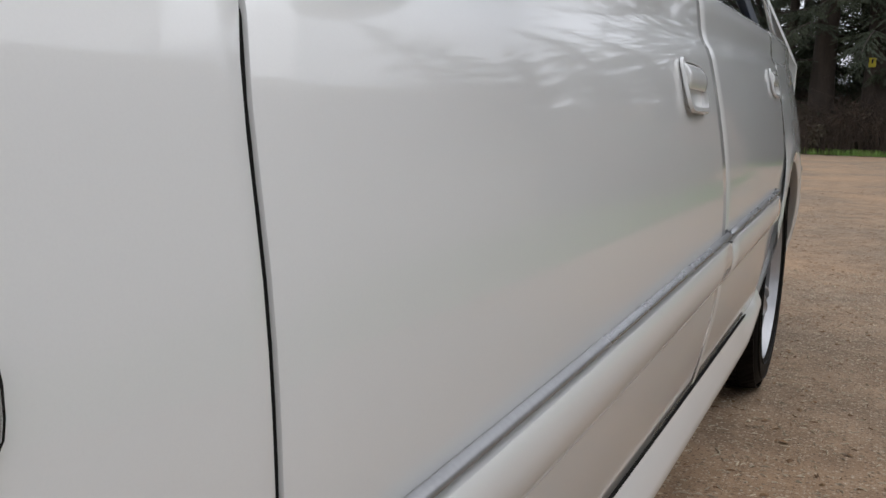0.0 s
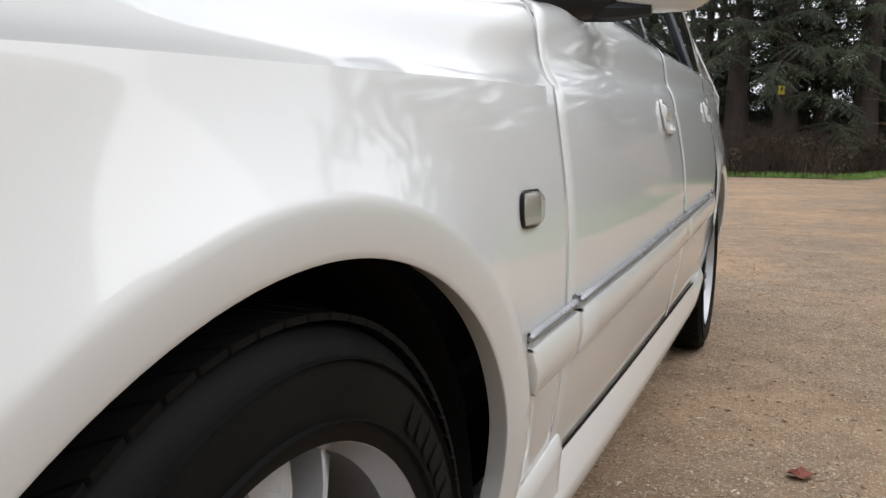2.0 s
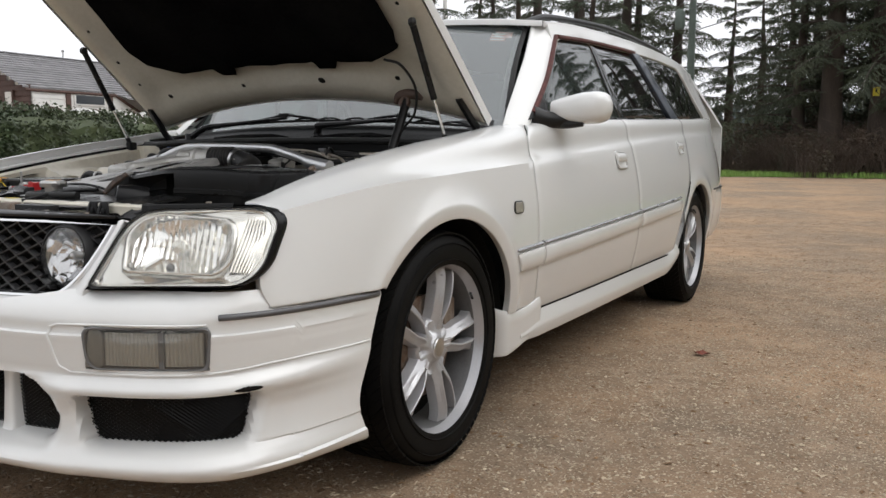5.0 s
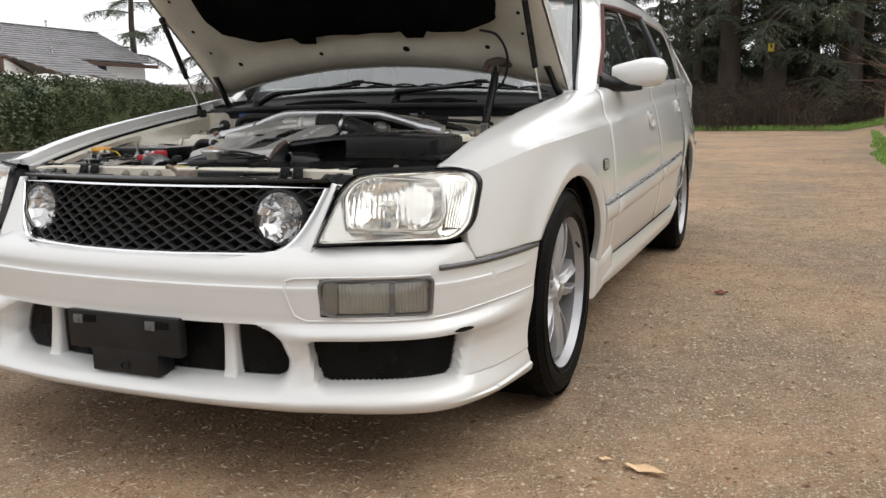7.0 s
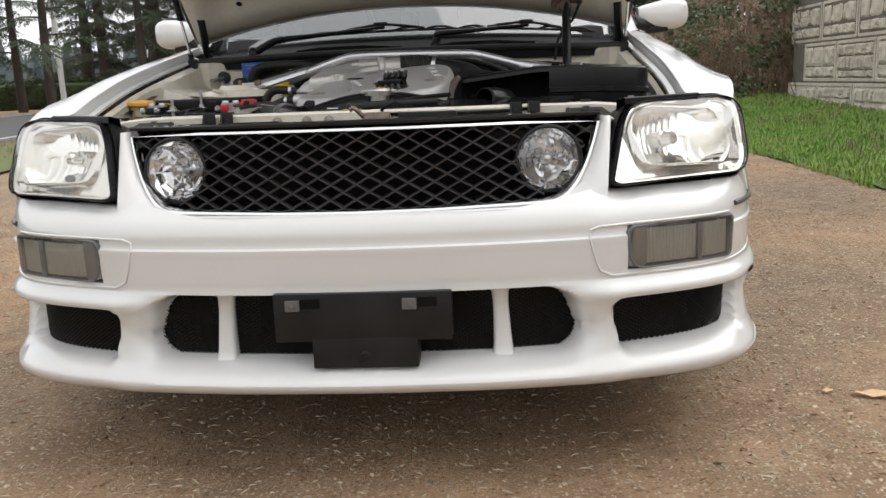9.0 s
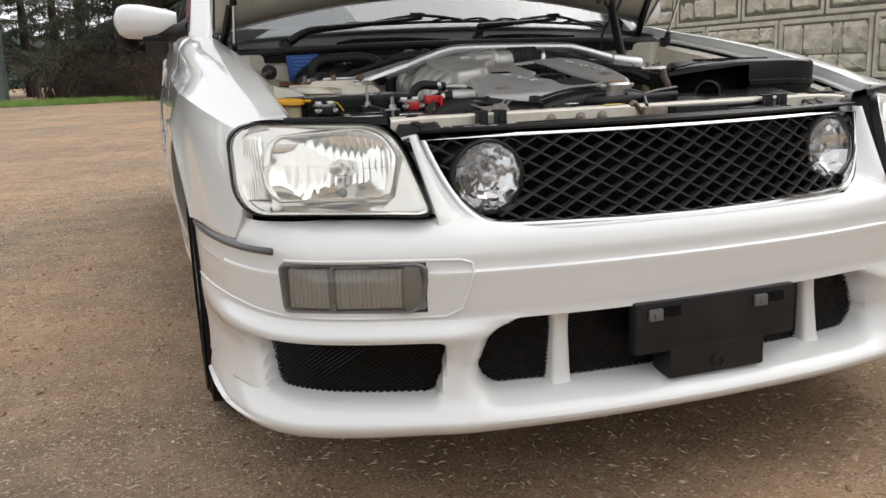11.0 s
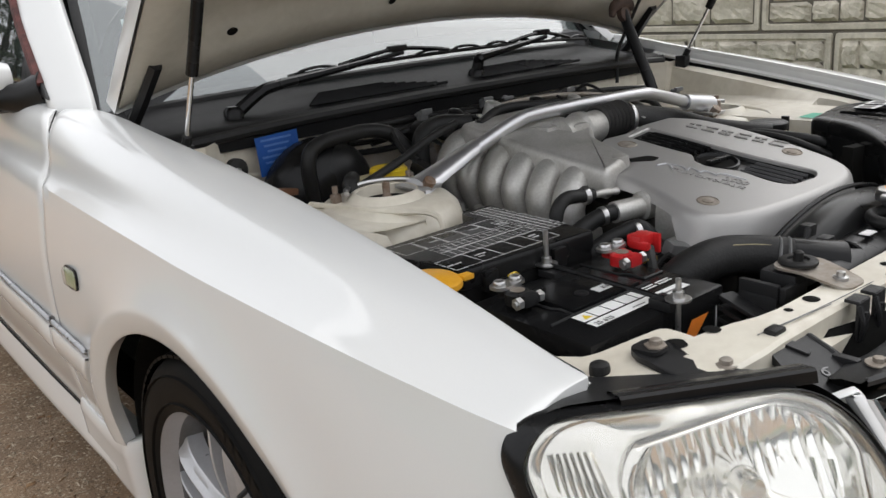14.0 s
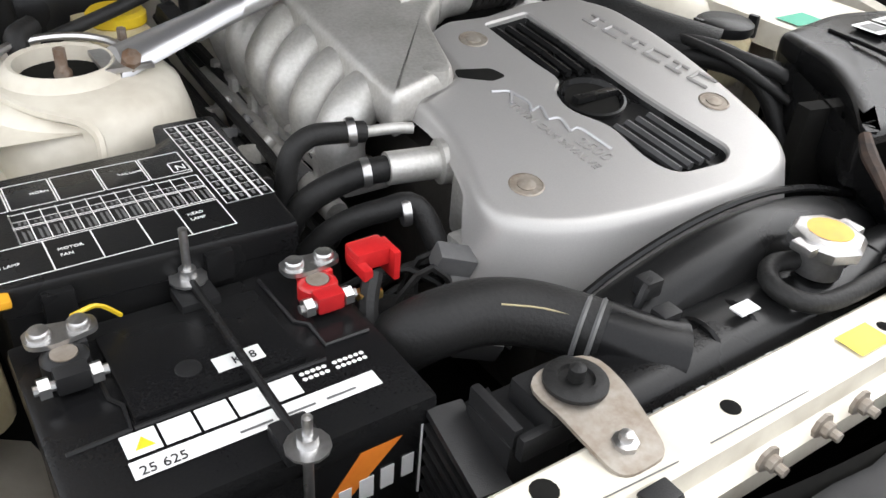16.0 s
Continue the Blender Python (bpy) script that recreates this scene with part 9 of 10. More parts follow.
def rolling(x, y):
    """Height of the ground: a level lot with faint ruts, a grassy bank beside it."""
    far = math.hypot(x, y)
    z = 0.010 * noise.noise((x * 0.5, y * 0.5, 0.2)) * min(1, max(0, far - 1.5))
    bank = max(0, min(1, (x - 2.7) / 2.2))
    z += 0.32 * bank * bank * (3 - 2 * bank) * max(0, min(1, (y - 5) / 9))
    return z - 0.01


bm = bmesh.new()


def spread(k, n, near, far):
    t = 2 * k / n - 1
    return math.copysign(near * abs(t) + (far - near) * abs(t) ** 5, t)


N = 120
grid(bm, [[(spread(i, N, 22, 600), 6 + spread(j, N, 30, 600), rolling(spread(i, N, 22, 600), 6 + spread(j, N, 30, 600))) for i in range(N + 1)] for j in range(N + 1)])
setting("ground", bm, DIRT, "brown packed dirt and gravel lot", 60)


def verge_edge(y):
    return 2.62 + 0.10 * noise.noise((0, y * 0.8, 2.0)) + 0.12 * max(0, y - 12) * 0.6 + (0.5 * max(0, 2.5 - y) ** 1.2 if y < 2.5 else 0)


def grass_sheet(name, inside, x0, x1, y0, y1, step, lift=0.012):
    bm = bmesh.new()
    nx, ny = int((x1 - x0) / step), int((y1 - y0) / step)
    vs = {}
    for i in range(nx):
        for j in range(ny):
            x, y = x0 + (i + 0.5) * step, y0 + (j + 0.5) * step
            if inside(x, y):
                q = []
                for a, b in ((0, 0), (1, 0), (1, 1), (0, 1)):
                    k = (i + a, j + b)
                    if k not in vs:
                        xx, yy = x0 + k[0] * step, y0 + k[1] * step
                        vs[k] = bm.verts.new((xx, yy, rolling(xx, yy) + lift + 0.02 * noise.noise((xx * 2, yy * 2, 0))))
                    q.append(vs[k])
                bm.faces.new(q)
    return setting(name, bm, GRASS, "rough green grass verge", 60)


def on_bank(x, y):
    return x > verge_edge(y) and not (y > 17 and abs(x - 4.2 - (y - 17) * 0.05) < 1.0)


def on_back(x, y):
    return y > 26.6 + 0.5 * noise.noise((x * 0.35, 0, 5)) - 0.35 * max(0, x - 0) * 0.3


grass_sheet("grass_bank", on_bank, 2.3, 10.0, -4, 24, 0.11)
grass_sheet("grass_verge", on_back, -9, 9, 24, 31, 0.25)


def blades(name, inside, x0, x1, y0, y1, count, h, seed, material=None, kind_label="short green grass"):
    rnd = random.Random(seed)
    vs, fs = [], []
    while count:
        x, y = rnd.uniform(x0, x1), rnd.uniform(y0, y1)
        if not inside(x, y):
            count -= 0.2 if count > 0.2 else count
            continue
        count = max(0, count - 1)
        z = rolling(x, y)
        for k in range(3):
            a, r = rnd.uniform(0, 6.28), rnd.uniform(0.01, 0.04)
            hh = h * rnd.uniform(0.5, 1.3)
            w = rnd.uniform(0.004, 0.009) * (1 + h * 2)
            cx, cy = x + rnd.uniform(-0.05, 0.05), y + rnd.uniform(-0.05, 0.05)
            lx, ly = math.cos(a) * r * hh * 14, math.sin(a) * r * hh * 14
            px, py = -math.sin(a) * w, math.cos(a) * w
            b = len(vs)
            vs += [(cx - px, cy - py, z), (cx + px, cy + py, z), (cx + lx * 0.4 + px * 0.7, cy + ly * 0.4 + py * 0.7, z + hh * 0.6), (cx + lx * 0.4 - px * 0.7, cy + ly * 0.4 - py * 0.7, z + hh * 0.6), (cx + lx, cy + ly, z + hh)]
            fs += [(b, b + 1, b + 2, b + 3), (b + 3, b + 2, b + 4)]
    me = bpy.data.meshes.new(name)
    me.from_pydata(vs, [], fs)
    me.materials.append(material or BLADE)
    return tagged(new(name, me), kind_label, "grass", kind="stuff")


blades("grass", on_bank, 2.4, 6.5, 1.5, 22, 42000, 0.055, 3)
blades("grass", on_back, -8, 9, 25.5, 30.5, 9000, 0.16, 4)
blades("dry_grass", lambda x, y: on_bank(x, y) and noise.noise((x * 0.9, y * 0.9, 7)) > 0.22, 2.6, 9, 3, 20, 1500, 0.10, 5, STRAW, "pale dry grass tufts")


# litter on the lot
def scatter(name, make, count, x0, x1, y0, y1, seed, material, label, ok=lambda x, y: True):
    rnd = random.Random(seed)
    vs, fs = [], []
    for k in range(count):
        x, y = rnd.uniform(x0, x1), rnd.uniform(y0, y1)
        if ok(x, y):
            v, f = make(rnd)
            a = rnd.uniform(0, 6.28)
            ca, sa, b = math.cos(a), math.sin(a), len(vs)
            z = rolling(x, y)
            vs += [(x + p[0] * ca - p[1] * sa, y + p[0] * sa + p[1] * ca, z + p[2]) for p in v]
            fs += [tuple(i + b for i in q) for q in f]
    me = bpy.data.meshes.new(name)
    me.from_pydata(vs, [], fs)
    me.materials.append(material)
    return tagged(new(name, me), label, name.replace("_", " "), kind="stuff")


def pebble(rnd):
    s = rnd.choice((0.0016, 0.002, 0.0025, 0.0035, 0.0055)) * rnd.uniform(0.7, 1.3)
    sx, sy, sz = s * rnd.uniform(0.8, 1.4), s, s * rnd.uniform(0.5, 0.8)
    v = [(sx, 0, 0), (0, sy, 0), (-sx, 0, 0), (0, -sy, 0), (sx * 0.2, sy * 0.1, sz), (sx * 0.6, sy * 0.6, sz * 0.5), (-sx * 0.6, -sy * 0.5, sz * 0.6)]
    return v, [(0, 5, 4), (5, 1, 4), (1, 2, 4), (2, 6, 4), (6, 3, 4), (3, 0, 4), (0, 1, 5), (2, 3, 6)]


def needle(rnd):
    ln, w = rnd.uniform(0.004, 0.013), rnd.uniform(0.0009, 0.0018)
    h = rnd.uniform(0.001, 0.0025)
    return [(-ln, -w, h * 0.3), (-ln, w, h * 0.3), (ln, w, h), (ln, -w, h), (0, 0, h + 0.002)], [(0, 1, 4), (1, 2, 4), (2, 3, 4), (3, 0, 4)]


def chip(rnd):
    s = rnd.uniform(0.004, 0.013)
    return [(-s, -s * 0.4, 0.001), (s * 0.8, -s * 0.5, 0.002), (s, s * 0.4, 0.004), (-s * 0.7, s * 0.5, 0.003), (0, 0, 0.006)], [(0, 1, 4), (1, 2, 4), (2, 3, 4), (3, 0, 4)]


lot = lambda x, y: x < verge_edge(y) + 0.3
PALE = mat("pale_grit", (0.62, 0.52, 0.38), (0.40, 0.32, 0.22), scale=30, rough=0.9, rand=0.5)
BRN = mat("brown_litter", (0.36, 0.22, 0.11), (0.18, 0.10, 0.055), scale=30, rough=0.9, rand=0.5)
scatter("gravel", pebble, 14000, -3.0, 2.7, -2.2, 5.0, 11, PALE, "small pale gravel on the dirt", lot)
scatter("gravel", pebble, 7000, 0.9, 2.4, -1.6, 1.8, 15, PALE, "small pale gravel on the dirt", lot)
scatter("fir_litter", needle, 9000, -3.2, 3.2, -2.2, 9, 12, BRN, "brown fir needles and bark crumbs", lot)
scatter("fir_litter", needle, 3000, 1.6, 3.4, 1.5, 12, 16, mat("orange_needles", (0.30, 0.15, 0.06), (0.2, 0.1, 0.045), scale=30, rough=0.9, rand=0.4), "orange-brown needles along the verge", lot)
scatter("straw_chips", needle, 26000, -3.2, 3.0, -2.4, 5, 19, PALE, "pale dry chips of straw and needles", lot)
scatter("bark_crumbs", chip, 2600, -3.2, 3.0, -2.2, 12, 13, BRN, "dark brown bark crumbs", lot)


def fallen_leaf(name, at, size, turn, material, label, ragged):
    bm = bmesh.new()
    rnd = random.Random(name + str(at))
    ring, n = [], 18
    for k in range(n):
        a = 2 * math.pi * k / n
        r = 1 - ragged * rnd.random()
        ring.append((size[0] * r * math.cos(a), size[1] * r * math.sin(a), 0.006 + 0.012 * abs(math.cos(a * 1.5 + 1)) * size[1] / 0.03))
    c = bm.verts.new((0, 0, 0.004))
    vs = [bm.verts.new(q) for q in ring]
    for i in range(n):
        bm.faces.new((c, vs[i], vs[(i + 1) % n]))
    ob = part(name, bm, material, None, label)
    ob.matrix_basis = pose(at[0], at[1], rolling(*at), 0, 0, turn)
    return tagged(ob, label, "leaf")


fallen_leaf("fallen_leaf", (1.138, 1.533), (0.040, 0.030), 20, mat("red_leaf", (0.22, 0.055, 0.03), (0.15, 0.04, 0.025), scale=40, rough=0.7), "curled red-brown leaf on the dirt", 0.45)
fallen_leaf("bark_flake", (1.12, -0.445), (0.062, 0.020), -18, mat("tan_bark", (0.78, 0.56, 0.34), (0.62, 0.42, 0.24), scale=40, rough=0.8), "torn tan flake of bark on the dirt", 0.35)
fallen_leaf("bark_flake", (1.02, -0.415), (0.018, 0.010), -5, bpy.data.materials["tan_bark"], "small tan flake of bark on the dirt", 0.4)

# ---- road beyond the lot ----
RD = Vector((-0.20, 0.98, 0)).normalized()
RN = Vector((-RD.y, RD.x, 0))


def road_pt(s, w, z):
    p = Vector((-7.2, 9.0, 0)) + RD * s + RN * w
    return (p.x, p.y, z)


bm = bmesh.new()
grid(bm, [[road_pt(s, w, 0.03 - (0.03 if w in (0, 6.6) else 0)) for w in (0, 0.05, 6.55, 6.6)] for s in range(-40, 150, 10)])
setting("road", bm, ASPHALT, "grey asphalt road")
bm = bmesh.new()
for w in (0.35, 6.2):
    grid(bm, [[road_pt(s, w + d, 0.036) for d in (0, 0.12)] for s in range(-40, 150, 10)])
setting("road_line", bm, LINE, "faded white edge line")
bm = bmesh.new()
grid(bm, [[road_pt(s, w, 0.012 + (0.05 if w < -0.2 else 0) - (0.05 if w < -1.6 else 0)) for w in (-1.9, -1.0, -0.05)] for s in range(-30, 100, 5)])
setting("grass_shoulder", bm, GRASS, "dull grass shoulder of the road")
blades("dry_grass", lambda x, y: -1.8 < (Vector((x, y, 0)) - Vector((-7.2, 9, 0))).dot(RN) < 0, -22, -1, 0, 45, 3500, 0.14, 8, STRAW, "dry grass on the road shoulder")


# ---- plants ----
def leaf_cloud(rnd, centre, radius, count, size, flat=0.7, droop=0.0):
    """Small leaves about a centre; each a folded quad."""
    vs, fs = [], []
    for k in range(count):
        d = Vector((rnd.gauss(0, 1), rnd.gauss(0, 1), rnd.gauss(0, flat)))
        d = d.normalized() * rnd.random() ** 0.5
        p = Vector(centre) + Vector((d.x * radius[0], d.y * radius[1], d.z * radius[2]))
        a, t = rnd.uniform(0, 6.28), rnd.uniform(-0.9, 0.7) - droop
        u = Vector((math.cos(a) * math.cos(t), math.sin(a) * math.cos(t), math.sin(t)))
        w = u.cross(Vector((rnd.gauss(0, 1), rnd.gauss(0, 1), rnd.gauss(0, 1)))).normalized()
        s = size * rnd.uniform(0.6, 1.4)
        b = len(vs)
        n = u.cross(w)
        vs += [p, p + u * s * 0.5 + w * s * 0.32 + n * s * 0.1, p + u * s, p + u * s * 0.5 - w * s * 0.32 + n * s * 0.1]
        fs += [(b, b + 1, b + 2), (b, b + 2, b + 3)]
    return vs, fs


def mesh_part(name, vs, fs, material, parent, label=""):
    me = bpy.data.meshes.new(name)
    me.from_pydata(vs, [], fs)
    me.materials.append(material)
    ob = new(name, me)
    ob.parent = parent
    if label:
        tagged(ob, label)
    return ob


def fir(name, h, low, reach, seed, needle_mat, label, trunk_r, dens=1.0):
    """A conifer: tapered trunk, drooping limbs, sprays of needles with gaps between."""
    rnd = random.Random(seed)
    t = thing(name, label, "tree", "conifers")
    bend = [(rnd.uniform(-0.04, 0.04) * k, rnd.uniform(-0.04, 0.04) * k, h * k / 5) for k in range(6)]
    bend[0] = (0, 0, -0.2)
    part("trunk", tube(bend, [trunk_r * 1.25, trunk_r, trunk_r * 0.8, trunk_r * 0.55, trunk_r * 0.3, 0.02], 10, 3), BARK, t, "dark furrowed trunk")
    axis = spline(bend, 6)
    limb_bm = bmesh.new()
    vs, fs = [], []
    n = int((h - low) * 5.2 * dens)
    for k in range(n):
        f = k / n
        z = low + (h - low) * (f + rnd.uniform(-0.02, 0.02))
        q = min(axis, key=lambda p: abs(p.z - z))
        a = k * 2.399 + rnd.uniform(-0.5, 0.5)
        ln = reach * (1 - f) ** 0.75 * rnd.uniform(0.55, 1.15) + 0.3
        if rnd.random() < 0.10:
            continue
        d = Vector((math.cos(a), math.sin(a), 0))
        drop = -0.22 * ln * rnd.uniform(0.5, 1.5) + 0.25 * f * ln
        pts = [Vector((q.x, q.y, z)) + d * ln * s + Vector((0, 0, drop * s ** 1.6 + 0.06 * ln * math.sin(s * 3.1))) for s in (0, 0.35, 0.7, 1)]
        tube(pts, [0.035 * (1 - f) + 0.012, 0.02, 0.006], 5, 2, False, limb_bm)
        path = spline(pts, 5)
        m = len(path)
        for j in range(2, m):
            s = j / m
            for side in (-1, 1, -1, 1, 0):
                if rnd.random() < 0.22:
                    continue
                w = Vector((-d.y, d.x, 0)) * side
                tip = path[j] + w * ln * 0.30 * (1.15 - s) * rnd.uniform(0.5, 1.3) + d * ln * 0.12 * rnd.uniform(-0.3, 1) + Vector((0, 0, -0.16 * ln * rnd.uniform(0.3, 1.3)))
                e = tip - path[j]
                wid = e.cross(Vector((0, 0, 1))).normalized() * e.length * 0.11 + Vector((0, 0, rnd.uniform(-0.03, 0.03)))
                for g in range(16):
                    side_step = wid * rnd.uniform(-2.0, 2.0) * (1.05 - 0.05 * g)
                    c = path[j] + e * (0.05 + 0.062 * g) + side_step
                    sc = (0.40 - 0.014 * g) * rnd.uniform(0.5, 1.3)
                    b = len(vs)
                    sag = Vector((0, 0, -0.05 * sc - 0.05 * rnd.random()))
                    lead = e * rnd.uniform(0.05, 0.13) + side_step * 0.4
                    vs += [c - lead * 0.4, c + wid * sc + sag, c + lead + sag * 0.5, c - wid * sc + sag]
                    fs += [(b, b + 1, b + 2), (b, b + 2, b + 3)]
    tagged(part("bough_wood", limb_bm, BARK, t, smooth=0), kind="stuff")
    mesh_part("crown", vs, fs, needle_mat, t, "dark green drooping needle sprays")
    return t


fa = fir("fir_tree", 11.0, 1.3, 3.3, 21, NEEDLE, "tall dark fir with drooping boughs at the lot's edge", 0.30)
fb = fir("fir_tree", 13.0, 2.6, 3.0, 22, NEEDLE, "tall dark fir with a bare lower trunk", 0.36)
fc = fir("fir_tree", 9.0, 0.9, 2.8, 23, NEEDLE, "dense dark fir with boughs near the ground", 0.24)
fa.matrix_basis, fb.matrix_basis, fc.matrix_basis = pose(1.9, 30.5, 0), pose(-0.7, 29.6, 0, 0, 0, 40), pose(4.6, 31.5, 0)
rnd = random.Random(77)
for k, (src, x, y, s) in enumerate(((fb, 0.75, 29.4, 1.0), (fc, -1.9, 30.6, 1.0), (fc, -5.6, 46.0, 1.1), (fa, -4.6, 50.0, 1.1), (fb, 3.2, 29.9, 1.05), (fc, 6.8, 30.5, 1.05), (fa, 9.2, 31.5, 1.1), (fc, -1.6, 33.5, 1.1), (fc, 1.2, 34.5, 1.15), (fa, 3.8, 35.0, 1.2), (fb, 7.2, 34.5, 1.1), (fc, 11.5, 30.0, 1.1), (fa, 14.5, 31.0, 1.2), (fa, -8.6, 40.0, 1.15), (fb, -11.5, 41.0, 1.1), (fa, -15.0, 44.0, 1.2), (fc, -6.6, 43.0, 1.0), (fb, -18.5, 46.0, 1.25), (fa, -13.0, 48.0, 1.3), (fc, 10.4, 27.0, 0.9), (fb, 13.5, 26.0, 1.1), (fc, 0.2, 37.5, 1.3), (fa, 6.0, 38.5, 1.2), (fb, 10.5, 37.0, 1.2), (fc, 15.5, 36.0, 1.3), (fa, -22.8, 48.5, 1.2), (fc, -20.6, 50.5, 1.35), (fa, -26.0, 53.0, 1.25), (fb, -18.6, 53.0, 1.3))):
    copy_thing(src, pose(x, y, 0, 0, 0, rnd.uniform(0, 360)) @ Matrix.Diagonal((s, s, s, 1)))
pa = fir("pine_tree", 12.0, 2.2, 3.6, 31, PINE, "tall pine with a stout bare trunk and sparse boughs", 0.26, 0.34)
pa.matrix_basis = pose(-21.8, 28.2, 0)
pb = fir("pine_tree", 13.0, 2.6, 2.8, 33, PINE, "tall thin pine with a bare trunk and sparse crown", 0.17, 0.40)
pb.matrix_basis = pose(-23.4, 32.0, 0)
for x, y, s, tn in ((-23.1, 35.8, 1.0, 80), (-21.6, 36.6, 1.05, 200), (-18.2, 32.9, 1.05, 300), (-27.5, 29.5, 0.95, 140), (-15.6, 36.5, 1.1, 20), (-12.5, 38.5, 1.15, 60)):
    copy_thing(pb, pose(x, y, 0, 0, 0, tn) @ Matrix.Diagonal((s, s, s, 1)))


def thicket(name, label, at, size, seed, leaves, stems, leaf_mat, twig_mat, leaf=0.07, group=""):
    """A tangle of arching stems with leaves in uneven clumps."""
    rnd = random.Random(seed)
    t = thing(name, label, "shrub", group)
    sb = bmesh.new()
    for k in range(stems):
        x, y = rnd.uniform(-1, 1) * size[0], rnd.uniform(-1, 1) * size[1]
        h = size[2] * rnd.uniform(0.45, 1.1) * (1 - 0.35 * (x / size[0]) ** 2)
        dx, dy = rnd.gauss(0, 0.62) * h, rnd.gauss(0, 0.5) * h
        tube([(x, y, 0), (x + dx * 0.35, y + dy * 0.35, h * rnd.uniform(0.5, 0.75)), (x + dx, y + dy, h * rnd.uniform(0.75, 1.05))], [0.007, 0.005, 0.002], 4, 2, False, sb)
    tagged(part("stem_tangle", sb, twig_mat, t, "", smooth=0), "tangled bare stems", kind="stuff")
    vs, fs = [], []
    clumps = max(4, leaves // 110)
    for k in range(clumps):
        x, y = rnd.uniform(-1, 1) * size[0], rnd.uniform(-1, 1) * size[1]
        h = size[2] * rnd.uniform(0.12, 0.95) * (1 - 0.35 * (x / size[0]) ** 2)
        r = rnd.uniform(0.2, 0.45)
        v, f = leaf_cloud(rnd, (x, y, h), (r, r, r * 0.7), leaves // clumps, leaf)
        b = len(vs)
        vs += v
        fs += [tuple(i + b for i in q) for q in f]
    mesh_part("foliage", vs, fs, leaf_mat, t)
    t.matrix_basis = pose(*at)
    return t


thicket("bramble_thicket", "tangled bramble thicket beside the stone wall", (5.4, 13.6, 0.15), (1.9, 1.3, 2.3), 41, 8000, 420, LEAF, TWIG, 0.085)
thicket("bramble_thicket", "tangled bramble thicket beside the gate", (4.9, 17.0, 0.15), (1.2, 1.6, 1.9), 42, 6000, 300, LEAF, TWIG, 0.085)
thicket("bramble_thicket", "tall brown bramble thicket against the wall", (6.6, 12.6, 0.15), (1.3, 0.9, 3.0), 43, 2600, 420, LEAF, TWIG, 0.08)
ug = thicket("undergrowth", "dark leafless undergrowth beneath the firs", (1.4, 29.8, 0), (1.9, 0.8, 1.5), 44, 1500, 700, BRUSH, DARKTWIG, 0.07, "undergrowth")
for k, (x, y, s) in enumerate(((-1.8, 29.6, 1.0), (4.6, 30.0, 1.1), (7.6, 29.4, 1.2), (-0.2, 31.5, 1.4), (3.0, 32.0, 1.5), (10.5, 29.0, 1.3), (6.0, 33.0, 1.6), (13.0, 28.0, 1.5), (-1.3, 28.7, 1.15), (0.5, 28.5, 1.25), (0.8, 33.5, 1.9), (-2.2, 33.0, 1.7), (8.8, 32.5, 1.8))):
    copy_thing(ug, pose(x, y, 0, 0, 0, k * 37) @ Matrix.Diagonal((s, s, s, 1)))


# ---- hedge along the far side of the road ----
def hedge(name, a, b, h, w, seed, material, count, leaf, label):
    rnd = random.Random(seed)
    A, B = Vector(a), Vector(b)
    t = thing(name, label, "hedge")
    d = (B - A)
    core = bmesh.new()
    n = Vector((-d.y, d.x, 0)).normalized()
    rows = []
    for k in range(25):
        q = A + d * k / 24
        rows.append([q + n * w * (s * 0.42 + 0.05 * noise.noise((k * 0.7, s, seed))) + Vector((0, 0, z * h * (0.9 + 0.08 * noise.noise((k * 0.6, 3, seed))))) for s, z in ((-1, 0), (-1, 0.9), (-0.5, 1), (0.5, 1), (1, 0.9), (1, 0))])
    grid(core, rows)
    part("hedge_core", core, CEDAR, t)
    vs, fs = [], []
    for k in range(count // 60):
        s = rnd.random()
        edge = rnd.choice((-1, -1, -1, 0, 1))
        q = A + d * s + n * w * 0.45 * edge + Vector((0, 0, h * (rnd.random() if edge else 1.0) * (0.97 + 0.07 * noise.noise((s * 18, 3, seed)))))
        v, f = leaf_cloud(rnd, q, (0.30, 0.30, 0.26), 60, leaf)
        b0 = len(vs)
        vs += v
        fs += [tuple(i + b0 for i in e) for e in f]
    mesh_part("hedge_foliage", vs, fs, material, t)
    return t


hedge("hedge", (-13.3, 5.4, 0), (-16.4, 13.2, 0), 1.68, 1.3, 51, HEDGE, 22000, 0.085, "unclipped evergreen hedge across the road")
hedge("cedar_hedge", (-16.1, 12.7, 0), (-20.1, 23.6, 0), 1.70, 1.1, 52, CEDAR, 30000, 0.075, "clipped green cedar hedge across the road")
hedge("round_shrub", (-27.4, 33.4, 0), (-26.5, 34.4, 0), 1.75, 1.9, 53, CEDAR, 6000, 0.09, "rounded dark evergreen shrub")
hedge("cedar_hedge", (-28.5, 42.0, 0), (-20.5, 46.5, 0), 1.55, 1.3, 55, CEDAR, 12000, 0.12, "dark hedge beyond the bend of the road")
hedge("hedge", (-12.6, -4.5, 0), (-13.5, 5.6, 0), 1.9, 1.2, 54, CEDAR, 8000, 0.13, "tall dark hedge across the road")


